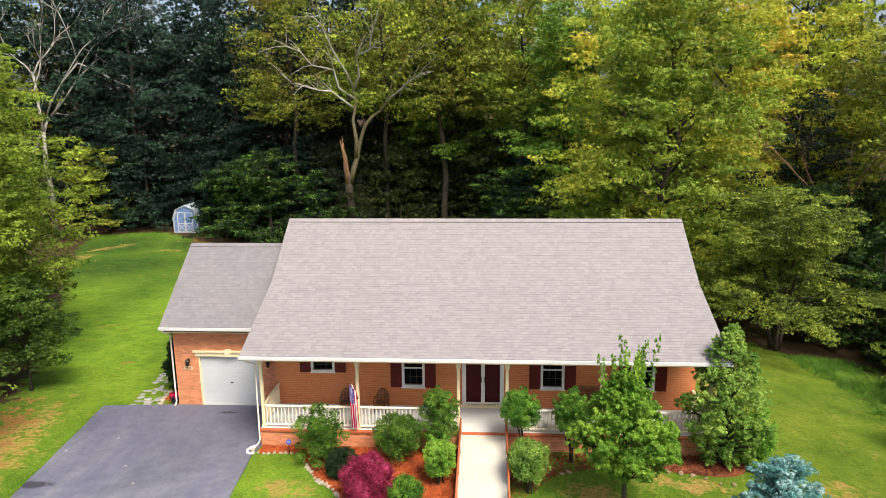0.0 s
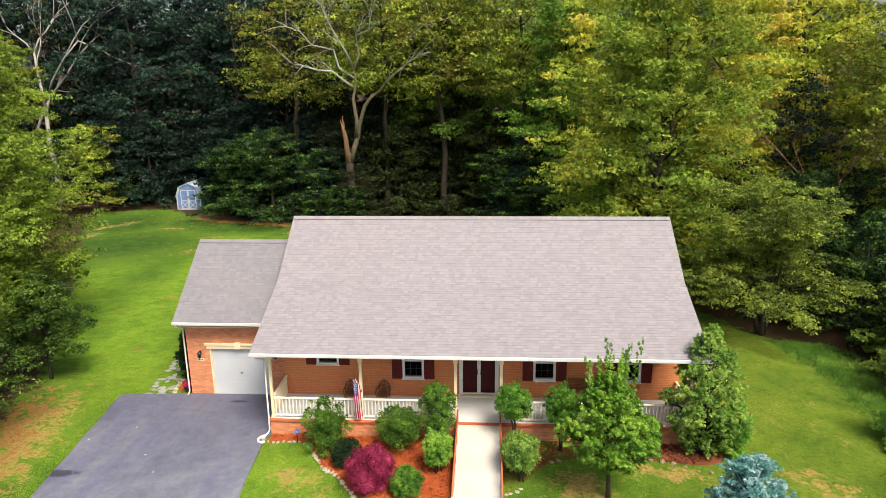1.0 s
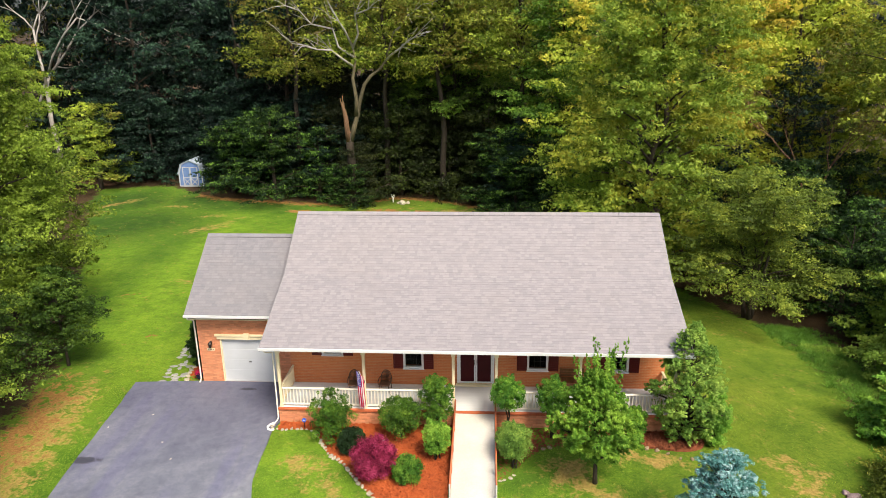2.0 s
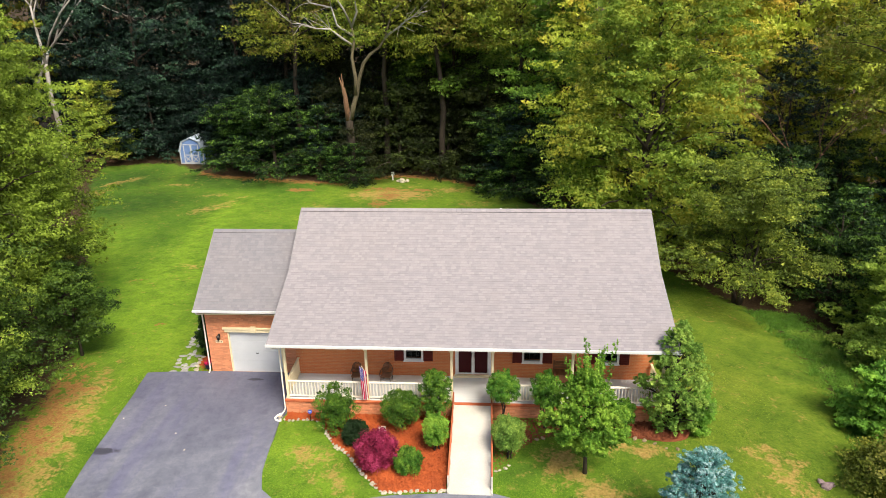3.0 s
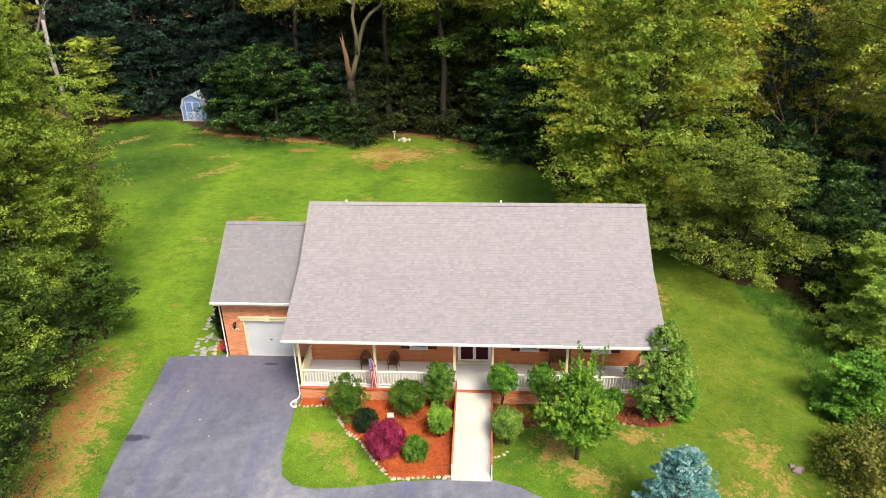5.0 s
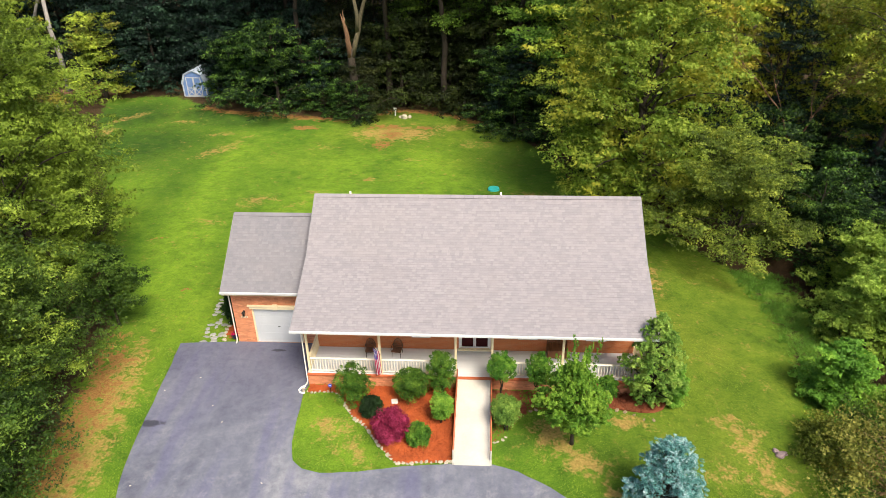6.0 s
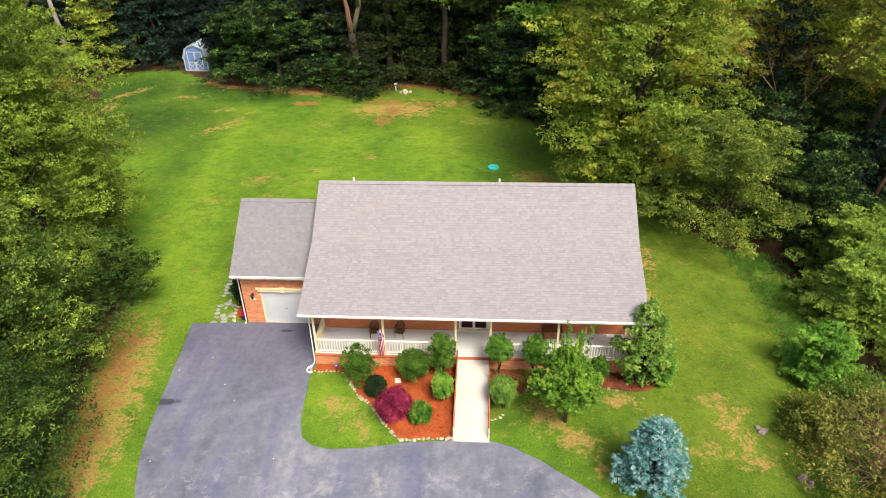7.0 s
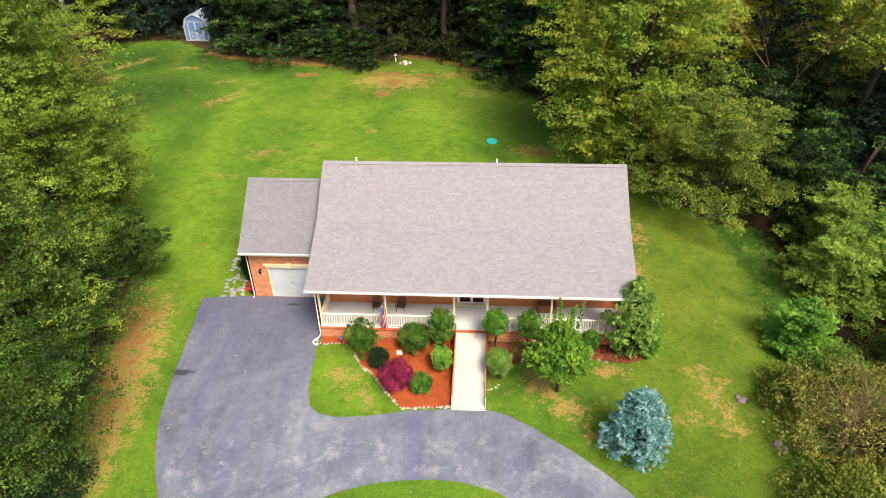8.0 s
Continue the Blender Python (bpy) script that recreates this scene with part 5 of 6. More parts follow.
make_tree("brush", at(22.0, 16.0), "olive-brown brush east of the lawn", 3.6, 3.0, 0.1, 90, 0.11, 95, L_DRY, 60, "round", 0.5, 0.25, group=EAST, limbs=60, trunk_r=0.04, stems=5, bark=M_TWIG, bare=40, category="bush")
make_tree("brush", at(15.6, 19.0), "low olive weeds at the lawn edge", 1.5, 1.6, 0.05, 70, 0.09, 70, L_OLIVE, 61, "round", 0.5, 0.28, group=EAST, limbs=20, trunk_r=0.03, stems=4, category="bush")
make_tree("brush", at(18.4, 20.0), "low green weeds at the lawn edge", 2.2, 2.0, 0.05, 70, 0.10, 80, L_GREEN, 62, "round", 0.5, 0.28, group=EAST, limbs=20, trunk_r=0.03, stems=4, category="bush")

make_tree("brush", at(-18.0, 11.5), "low dark green brush under the western trees", 1.3, 1.9, 0.05, 90, 0.08, 120, L_SHADY, 63, "round", 0.5, 0.26, group=WEST, limbs=20, trunk_r=0.03, stems=4, category="bush")

# dead and broken trees
dead_tree("dead_tree", at(-52.5, 79.3), "pale leafless dead tree with spreading limbs", 29, 71, (0.0, 0), 0.45, 5, 0.36, 0.42)
dead_tree("dead_tree", at(-61.5, 81), "pale leaning dead tree with bare twigs", 25.5, 72, (0.62, 0.0), 0.42, 5, 0.27, 0.6)


def broken_tree():
    """A forked trunk: one stem snapped, the other reaching up and sideways."""
    rng = np.random.default_rng(73)
    root = thing("broken_tree", at(-14.2, 69.6), "forked tan trunk with one snapped stem", "tree")
    part("trunk", tube(limb_points((0, 0, -0.3), (0.1, 0, 7.9), rng, 0.0, 5, 0.015), [0.55, 0.46, 0.44, 0.43, 0.42, 0.34], 10), M_BARK, root)
    part("snapped_stem", tube(limb_points((0.0, 0, 7.0), (-0.45, -0.2, 11.0), rng, 0.0, 5), [0.34, 0.30, 0.27, 0.25, 0.21, 0.05], 8), M_BARK_SNAP, root, "tan stem snapped to a ragged point")
    part("stem", tube(limb_points((0.2, 0, 7.0), (1.3, 0.0, 11.0), rng, 0.0, 3) + limb_points((1.9, 0, 12.8), (4.2, 0.3, 15.2), rng, 0.0, 3) + [(5.0, 0.6, 18.0)], [0.30, 0.27, 0.24, 0.21, 0.19, 0.16, 0.13, 0.1, 0.06], 8), M_BARK_TAN, root)
    part("stem", tube(limb_points((0.9, 0.1, 9.6), (0.8, 0.4, 16.5), rng, 0.0, 4), [0.24, 0.2, 0.17, 0.13, 0.08], 8), M_BARK_TAN, root)
    for k, (dx, dz) in enumerate(((-0.17, 0.9), (0.12, 0.55), (0.02, 1.25))):
        part("splinter", tube([(-0.38 + dx * 0.5, -0.15, 10.2), (-0.42 + dx, -0.2, 10.6 + dz * 0.5), (-0.46 + dx * 1.3, -0.22, 10.6 + dz)], [0.10, 0.06, 0.01], 5), M_BARK_SNAP, root)
    # bare pale limbs in the crown
    for k, (e, f) in enumerate((((0.9, 0.4, 15.5), (-5.0, -2.5, 20.5)), ((0.8, 0.4, 16.3), (3.5, -3.0, 22.0)), ((5.0, 0.6, 17.8), (9.0, -2.0, 20.5)), ((0.8, 0.4, 16.5), (-2.0, -3.5, 23.0)), ((4.2, 0.3, 15.2), (8.0, -3.5, 17.5)), ((0.9, 0.4, 14.5), (-4.5, -3.0, 17.0)))):
        pts = limb_points(e, f, rng, 0.08, 5)
        bm = tube(pts, [0.13, 0.11, 0.09, 0.07, 0.05, 0.03], 6)
        for m in range(14):
            a = np.array(pts[2 + m % 4])
            d = (np.array(f) - np.array(e)) * 0.22 + rng.normal(size=3) * 0.9
            add_tube(bm, limb_points(a, a + d, rng, 0.05, 3), [0.04, 0.03, 0.022, 0.012], 4)
        part("dead_limb", bm, M_BARK_PALE, root, "pale leafless limb")
    return root


broken_tree()
dead_tree("dead_tree", at(26.2, 39.0), "leaning bare tan trunk in the east woods", 12, 75, (0.28, 0.05), 0.3, 3, 0.2, 0.5, M_BARK_RED)
dead_tree("dead_tree", at(22.5, 45.0), "broken reddish-brown dead tree in the woods", 15, 76, (0.0, -0.1), 0.45, 5, 0.13, 0.42, M_BARK_RED)


# ---- garden beds ----
def inside(poly, x, y):
    """Which points lie inside an outline."""
    x, y = np.asarray(x), np.asarray(y)
    hit = np.zeros(x.shape, bool)
    for (x0, y0), (x1, y1) in zip(poly, poly[1:] + poly[:1]):
        cross = (y0 > y) != (y1 > y)
        with np.errstate(divide="ignore", invalid="ignore"):
            xi = (x1 - x0) * (y - y0) / (y1 - y0) + x0
        hit ^= cross & (x < xi)
    return hit


EDGE_WEST = smooth_line([(-8.05, 21.42), (-7.4, 21.45), (-6.65, 21.4), (-6.15, 20.76), (-5.63, 19.88), (-4.96, 19.25), (-4.25, 18.26), (-3.6, 17.5), (-3.15, 17.12), (-2.2, 17.22), (-0.92, 17.27)], 4)
BED_WEST = EDGE_WEST + [(-0.9, 21.94), (-8.05, 21.94)]
EDGE_EAST = smooth_line([(0.84, 18.5), (1.36, 18.88), (1.95, 19.85), (2.7, 20.55), (4.2, 20.95), (5.6, 21.0), (6.9, 20.85), (8.0, 20.75), (8.8, 21.1), (8.9, 21.8)], 4)
BED_EAST = EDGE_EAST + [(8.3, 21.94), (0.84, 21.94)]
BED_GARAGE = [(-13.5, 25.35), (-12.66, 25.35), (-12.66, 28.5), (-13.6, 28.5), (-13.75, 27), (-13.7, 26)]


def mulch_bed(name, poly, mat, n, label, seed):
    z = float(np.mean([height(x, y) for x, y in poly]))
    bed = part(name, prism(poly, z - 0.25, z + 0.05, 0.02), mat)
    tagged(bed, label, "mulch bed", kind="structure")
    rng = np.random.default_rng(seed)
    px, py = np.array(poly).T
    x, y = rng.uniform(px.min(), px.max(), n * 2), rng.uniform(py.min(), py.max(), n * 2)
    k = inside(poly, x, y)
    p = np.stack([x[k], y[k], np.full(k.sum(), z + 0.055)], 1)[:n]
    v, f = leaf_quads(rng, p, np.full((len(p), 3), 0.02), np.ones(len(p), int), 0.085, 0.0, 1.2, 0.55, 0)
    chips = mesh_of("mulch_chips", v, f, mat)
    tagged(chips, "scattered shredded bark mulch chips", "mulch", kind="stuff")


mulch_bed("mulch_bed_west", BED_WEST, M_MULCH, 9000, "bright red-orange bark mulch bed by the porch", 81)
mulch_bed("mulch_bed_east", BED_EAST, M_MULCH_OLD, 6000, "faded reddish-brown mulch bed by the porch", 82)
mulch_bed("mulch_bed_garage", BED_GARAGE, M_MULCH, 900, "narrow red mulch strip beside the garage", 83)


def rock_meshes(n, mat, seed):
    rng = np.random.default_rng(seed)
    out = []
    for k in range(n):
        bm = bmesh.new()
        bmesh.ops.create_icosphere(bm, subdivisions=2, radius=1.0)
        ph = rng.uniform(0, 6, 6)
        sc = (1.0, rng.uniform(0.6, 0.9), rng.uniform(0.45, 0.65))
        for v in bm.verts:
            d = v.co.normalized()
            w = 1 + 0.14 * math.sin(3 * d.x + ph[0]) * math.sin(3 * d.y + ph[1]) + 0.10 * math.sin(5 * d.z + 4 * d.x + ph[2])
            v.co = Vector((d.x * sc[0], d.y * sc[1], d.z * sc[2])) * w
        me = bpy.data.meshes.new("stone")
        bm.to_mesh(me)
        bm.free()
        me.materials.append(mat)
        out.append(me)
    return out


ROCKS = rock_meshes(6, M_ROCK, 7)
rr = random.Random(8)


def stone(x, y, s, label="rounded pale stone edging the mulch bed", group="bed edging stones", mesh=None, z=None):
    ob = new("edging_stone", mesh or rr.choice(ROCKS))
    ob.location = (x, y, (float(height(x, y)) if z is None else z) + s * 0.28)
    ob.rotation_euler = (rr.uniform(-0.2, 0.2), rr.uniform(-0.2, 0.2), rr.uniform(0, 6.28))
    ob.scale = (s, s, s)
    tagged(ob, label, "stone", group)


def stones_along(line, step, lo, hi, meshes=None):
    gone, want = 0.0, 0.0
    for (x0, y0), (x1, y1) in zip(line, line[1:]):
        L = math.hypot(x1 - x0, y1 - y0)
        while want <= gone + L:
            t = (want - gone) / L
            stone(x0 + (x1 - x0) * t + rr.uniform(-0.04, 0.04), y0 + (y1 - y0) * t + rr.uniform(-0.04, 0.04), rr.uniform(lo, hi), mesh=rr.choice(meshes) if meshes else None)
            want += step * rr.uniform(0.85, 1.2)
        gone += L


TAN_ROCKS = rock_meshes(4, M_ROCK_TAN, 11)
stones_along(EDGE_WEST, 0.20, 0.065, 0.125)
stones_along([(0.9, 18.45), (1.4, 18.75), (1.6, 18.9)], 0.22, 0.07, 0.10)
stones_along([(2.6, 20.5), (3.1, 20.75)], 0.28, 0.09, 0.14, TAN_ROCKS)
stones_along([(5.8, 21.0), (6.6, 20.85), (7.3, 20.55), (7.9, 20.25), (8.6, 20.3)], 0.42, 0.07, 0.12, TAN_ROCKS)
stones_along([(-13.55, 25.4), (-13.75, 26.1), (-13.75, 27.2)], 0.34, 0.10, 0.15)
stones_along([(-8.3, 21.6), (-8.15, 21.3)], 0.2, 0.10, 0.13)


def flagstones():
    """A narrow path of broken flagstones that leads back past the garage."""
    r = random.Random(17)
    y = 25.32
    while y < 31.6:
        mid, half = -14.36 - 0.155 * (y - 25.2), 0.50 - 0.035 * (y - 25.2)
        x = mid - half + r.uniform(-0.06, 0.06)
        while x < mid + half - 0.1:
            w, d = r.uniform(0.2, 0.56), r.uniform(0.2, 0.42)
            if r.random() > 0.2:
                n = r.choice((4, 5, 5, 6))
                a0 = r.uniform(0, 6)
                pts = [(w * 0.52 * r.uniform(0.72, 1.12) * math.cos(a0 + k * math.tau / n), d * 0.58 * r.uniform(0.72, 1.15) * math.sin(a0 + k * math.tau / n)) for k in range(n)]
                ob = part("flagstone", prism(pts, -0.04, 0.03, 0.008), M_FLAG)
                ob.location = at(x + w / 2, y + r.uniform(-0.15, 0.15))
                ob.rotation_euler = (r.uniform(-0.02, 0.02), r.uniform(-0.02, 0.02), r.uniform(-0.3, 0.3))
                tagged(ob, "flat grey broken flagstone set in the grass path", "paving stone", "flagstone path")
            x += w + 0.02
        y += 0.36


flagstones()


# ---- shrubs ----
def shrub(name, x, y, h, r, mat, seed, label, leaf=0.047, clumps=76, per=215, z0=0.05, stem=0.0, ry=None, group="shrubs by the porch", rough=0.22):
    """A dense rounded shrub: clumps of small leaves over a body, on short stems."""
    rng = np.random.default_rng(seed)
    root = thing(name, at(x, y), label, "bush", group)
    cz, hz = stem + (h - stem) * 0.5, (h - stem) * 0.5
    cs, rs = [], []
    for k in range(clumps):
        zf = 1 - 2 * (k + 0.5) / clumps
        ring = math.sqrt(1 - zf * zf)
        a = k * 2.399963 + rng.normal() * 0.15
        w = 0.74 + (rough + 0.06) * (rng.random() - 0.35)
        if rng.random() < 0.14:
            continue
        cs.append((math.cos(a) * ring * r * w, math.sin(a) * ring * (ry or r) * w, max(z0 + 0.12, cz + zf * hz * w)))
        c = r * 0.27 * (0.55 + 0.9 * rng.random())
        rs.append((c, c, c * 0.8))
    for k in range(clumps // 2):
        # sprigs that stand out of the outline
        d = rng.normal(size=3)
        d[2] = abs(d[2]) * 0.9 if rng.random() < 0.75 else d[2] * 0.5
        d /= np.linalg.norm(d)
        w = 0.88 + rough * (0.25 + 0.45 * rng.random())
        cs.append((d[0] * r * w, d[1] * (ry or r) * w, max(z0 + 0.1, cz + d[2] * hz * w)))
        c = r * 0.105 * (0.6 + 0.8 * rng.random())
        rs.append((c, c, c * 1.3))
    cs.append((0, 0, cz))
    rs.append((r * 0.6, r * 0.6, hz * 0.6))
    cnt = np.maximum(12, per * np.minimum(1.0, (np.array(rs)[:, 0] / (r * 0.25)) ** 1.6)).astype(int)
    cnt[-1] = per * 7
    v, f = leaf_quads(rng, np.array(cs), np.array(rs), cnt, leaf, 0.7, 0.35, 0.55, 0)
    bm = bmesh.new()
    for s in range(4):
        e = (rng.normal() * r * 0.3, rng.normal() * r * 0.3, h * 0.7)
        add_tube(bm, limb_points((rng.normal() * 0.06, rng.normal() * 0.06, -0.1), e, rng, 0.02), [0.03, 0.026, 0.022, 0.016, 0.008], 6)
    part("stems", bm, M_BARK, root)
    mesh_of("foliage", v, f, mat, root)
    return root


shrub("shrub", -5.65, 20.95, 1.85, 0.70, L_BOX, 101, "loose bright green shrub in red mulch", rough=0.75)
shrub("shrub", -4.72, 20.0, 1.00, 0.53, L_SHADY, 102, "small dark green shrub in red mulch")
shrub("shrub", -3.62, 18.5, 1.65, 0.80, L_PURPLE, 103, "round purple-leaved shrub in red mulch", 0.038, 84, 320, rough=0.14)
shrub("shrub", -2.95, 21.05, 1.68, 0.74, L_BOX, 104, "green shrub in front of the porch railing", stem=0.3, rough=0.4)
shrub("shrub", -1.55, 21.4, 2.7, 0.62, L_BOX, 105, "tall rounded green shrub beside the ramp", stem=0.4, rough=0.3)
shrub("shrub", -1.45, 19.65, 1.8, 0.47, L_LIME, 106, "lime-green rounded shrub beside the ramp", stem=0.2, rough=0.3)
shrub("shrub", -2.4, 18.35, 0.98, 0.57, L_BOX, 107, "low round clipped green shrub", 0.042, 60, 200, rough=0.14)
shrub("shrub", 1.25, 21.3, 2.65, 0.60, L_BOX, 108, "green shrub pruned to a small tree form", stem=1.25, rough=0.35)
shrub("shrub", 3.0, 21.35, 2.6, 0.58, L_BOX, 109, "green multi-stemmed shrub by the porch", stem=1.1, rough=0.4)
shrub("shrub", 1.4, 19.35, 1.85, 0.63, L_JUNIPER, 110, "round olive-green shrub on a short trunk", 0.05, stem=0.4, rough=0.2)
shrub("shrub", 6.2, 21.4, 1.42, 0.43, L_BOX, 111, "small loose green shrub by the porch", stem=0.4, rough=0.4)
shrub("shrub", 9.25, 21.3, 2.28, 0.52, L_BRIGHT, 112, "bright green shrub behind the juniper", rough=0.3)
make_tree("arborvitae", at(-13.3, 27.0), "dark green conical arborvitae beside the garage", 2.85, 0.55, 0.05, 90, 0.06, 230, L_SHADY, 113, "column", 0.9, 0.42, category="bush", limbs=10, trunk_r=0.05)
make_tree("pear_tree", at(4.3, 18.62), "young bushy green pear tree with upright shoots", 4.45, 1.6, 1.3, 320, 0.058, 150, L_PEAR, 114, "drop", 0.95, 0.12, lean=(-0.2, 0), limbs=60, trunk_r=0.085, shoots=9, fill=0.2, tufts=5)
make_tree("juniper_tree", at(8.15, 21.45), "shaggy olive-green juniper at the porch corner", 5.1, 1.5, 0.3, 230, 0.055, 150, L_JUNIPER, 116, "column", 1.0, 0.115, limbs=90, trunk_r=0.11, tufts=6)
make_tree("blue_spruce", at(7.5, 15.3), "silvery blue spruce on the front lawn", 3.7, 1.72, 0.15, 200, 0.038, 270, L_BLUE, 117, "cone2", 0.6, 0.15, limbs=110, trunk_r=0.10, tufts=6, fill=0.2)


# ---- things on and about the porch ----
def wicker_chair(x, y, turn):
    c = thing("wicker_chair", (x, y, DECK), "dark brown wicker armchair with rounded back", "chair", "porch chairs")
    part("seat", box(-0.27, 0.27, -0.27, 0.25, 0.36, 0.43, bevel=0.025), M_WICKER, c)
    bk = bmesh.new()
    arc = [(-0.28 * math.cos(a), 0.25 + 0.05 * math.sin(a), 0.52 + 0.46 * math.sin(a)) for a in np.linspace(0, math.pi, 11)]
    add_tube(bk, [(-0.28, 0.24, 0.40)] + arc + [(0.28, 0.24, 0.40)], 0.02, 6)
    part("back_frame", bk, M_WICKER, c)
    wv = bmesh.new()
    for k in range(9):
        u = -0.24 + 0.06 * k
        top = 0.52 + 0.44 * math.sqrt(max(0, 1 - (u / 0.29) ** 2))
        add_tube(wv, [(u, 0.245, 0.42), (u, 0.26, (0.42 + top) / 2), (u, 0.285, top)], 0.016, 5)
    for k in range(7):
        z = 0.47 + 0.07 * k
        u = 0.27 * math.sqrt(max(0, 1 - max(0, (z - 0.52) / 0.46) ** 2))
        add_tube(wv, [(-u, 0.25, z), (0, 0.28, z), (u, 0.25, z)], 0.012, 5)
    part("backrest", wv, M_WICKER, c)
    for s in (-1, 1):
        part("arm", tube([(s * 0.28, 0.24, 0.62), (s * 0.31, 0.0, 0.63), (s * 0.29, -0.25, 0.58), (s * 0.27, -0.27, 0.42)], 0.022, 6), M_WICKER, c)
        for yy in (-0.23, 0.22):
            part("leg", tube([(s * 0.24, yy, 0.36), (s * 0.26, yy * 1.08, 0.0)], [0.02, 0.016], 6), M_METAL, c)
    c.rotation_euler = (0, 0, radians(turn))
    c.scale = (0.86, 0.86, 0.86)


wicker_chair(-5.25, 23.55, 6)
wicker_chair(-3.92, 23.58, -8)


def bench(x, y):
    b = thing("bench", (x, y, DECK), "brown wooden storage bench against the brick wall", "bench")
    part("chest", box(-0.48, 0.48, -0.25, 0.25, 0.06, 0.52, bevel=0.012), M_WOOD, b)
    part("seat", box(-0.51, 0.51, -0.28, 0.27, 0.522, 0.565, bevel=0.012), M_WOOD, b)
    for k in range(3):
        part("back_slat", box(-0.50, 0.50, 0.225, 0.255, 0.60 + k * 0.13, 0.70 + k * 0.13, bevel=0.006), M_WOOD, b)
    for s in (-1, 1):
        part("back_post", box(s * 0.47 - 0.03, s * 0.47 + 0.03, 0.257, 0.30, 0.0, 0.98, bevel=0.006), M_WOOD, b)
        part("foot", box(s * 0.42 - 0.04, s * 0.42 + 0.04, -0.22, 0.2, 0.0, 0.059), M_WOOD, b)


bench(4.02, 23.78)


def flag_on_pole():
    x, y = -4.53, 22.08
    fl = thing("flag", (x, y, 1.9), "striped flag with blue canton hanging on a porch pole", "flag")
    tip = Vector((-0.12, -0.42, 0.72))
    part("pole", tube([(0, -0.01, 0.0), tuple(tip)], 0.014, 8), M_WHITE, fl)
    fin = bmesh.new()
    bmesh.ops.create_uvsphere(fin, u_segments=10, v_segments=6, radius=0.03, matrix=Matrix.Translation(tip))
    part("finial", fin, M_WOOD, fl)
    part("bracket", box(-0.03, 0.03, -0.03, 0.025, -0.06, 0.04, bevel=0.006), M_METAL, fl)
    # the cloth: bands hang in folds from the pole
    rng = random.Random(3)
    bands = 7
    L = 1.75

    def cloth(u, t):
        """u across the gathered flag, t down its length."""
        px = tip * (0.98 - 0.52 * u)
        w = 0.075 + 0.035 * t
        fold = math.sin(u * 15.0 + 1.2 * t) * (0.018 + 0.035 * t)
        return Vector((px.x * (1 - 0.6 * t) + (u - 0.5) * w * 2.1 - 0.02 * t, px.y * (1 - 0.45 * t) - 0.05 + fold, px.z - t * L * (0.80 + 0.2 * (1 - u))))

    for k in range(bands):
        bm = bmesh.new()
        t0 = 0.40 if k < 4 else 0.0
        rows = 12
        grid = []
        for i in range(rows + 1):
            t = t0 + (1 - t0) * i / rows
            grid.append([bm.verts.new(cloth((k + j / 3) / bands, t)) for j in range(4)])
        for i in range(rows):
            for j in range(3):
                bm.faces.new((grid[i][j], grid[i][j + 1], grid[i + 1][j + 1], grid[i + 1][j])).smooth = True
        bmesh.ops.solidify(bm, geom=bm.faces[:], thickness=0.003)
        part("stripe", bm, M_FLAG_RED if k % 2 == 0 else M_FLAG_WHITE, fl, "red stripe" if k % 2 == 0 else "white stripe")
    bm = bmesh.new()
    grid = [[bm.verts.new(cloth(j / 12 * 4 / bands, 0.40 * i / 8)) for j in range(13)] for i in range(9)]
    for i in range(8):
        for j in range(12):
            bm.faces.new((grid[i][j], grid[i][j + 1], grid[i + 1][j + 1], grid[i + 1][j])).smooth = True
    bmesh.ops.solidify(bm, geom=bm.faces[:], thickness=0.003)
    canton = part("canton", bm, M_FLAG_BLUE, fl, "blue canton with white stars")
    star = None
    for i in range(7):
        for j in range(4):
            p = cloth((j + 0.7 + 0.3 * (i % 2)) / 5 * 4 / bands, 0.03 + 0.052 * i) + Vector((0, -0.012, 0))
            if star is None:
                bm = bmesh.new()
                bmesh.ops.create_cone(bm, cap_ends=True, segments=5, radius1=0.013, radius2=0.011, depth=0.004, matrix=Matrix.Rotation(radians(90), 4, "X"))
                ob = part("star", bm, M_FLAG_WHITE, canton)
                star = ob.data
            else:
                ob = new("star", star)
                ob.parent = canton
            ob.location = p


flag_on_pole()


def wall_lantern(x, y, z):
    l = thing("wall_lantern", (x, y, z), "black metal lantern fixed to the brick wall", "lantern", "wall lanterns")
    part("back_plate", box(-0.05, 0.05, -0.02, 0.0, -0.02, 0.14, bevel=0.006), M_METAL, l)
    part("bracket", tube([(0, -0.02, 0.10), (0, -0.09, 0.15), (0, -0.13, 0.10)], 0.012, 6), M_METAL, l)
    body = bmesh.new()
    bmesh.ops.create_cone(body, cap_ends=True, segments=6, radius1=0.05, radius2=0.085, depth=0.2, matrix=Matrix.Translation((0, -0.13, -0.04)))
    part("lamp_body", body, M_METAL, l)
    cap = bmesh.new()
    bmesh.ops.create_cone(cap, cap_ends=True, segments=6, radius1=0.105, radius2=0.02, depth=0.09, matrix=Matrix.Translation((0, -0.13, 0.105)))
    part("lamp_cap", cap, M_METAL, l)


wall_lantern(-12.07, GAR_Y - 0.002, 1.92)
wall_lantern(-8.74, GAR_Y - 0.002, 1.92)


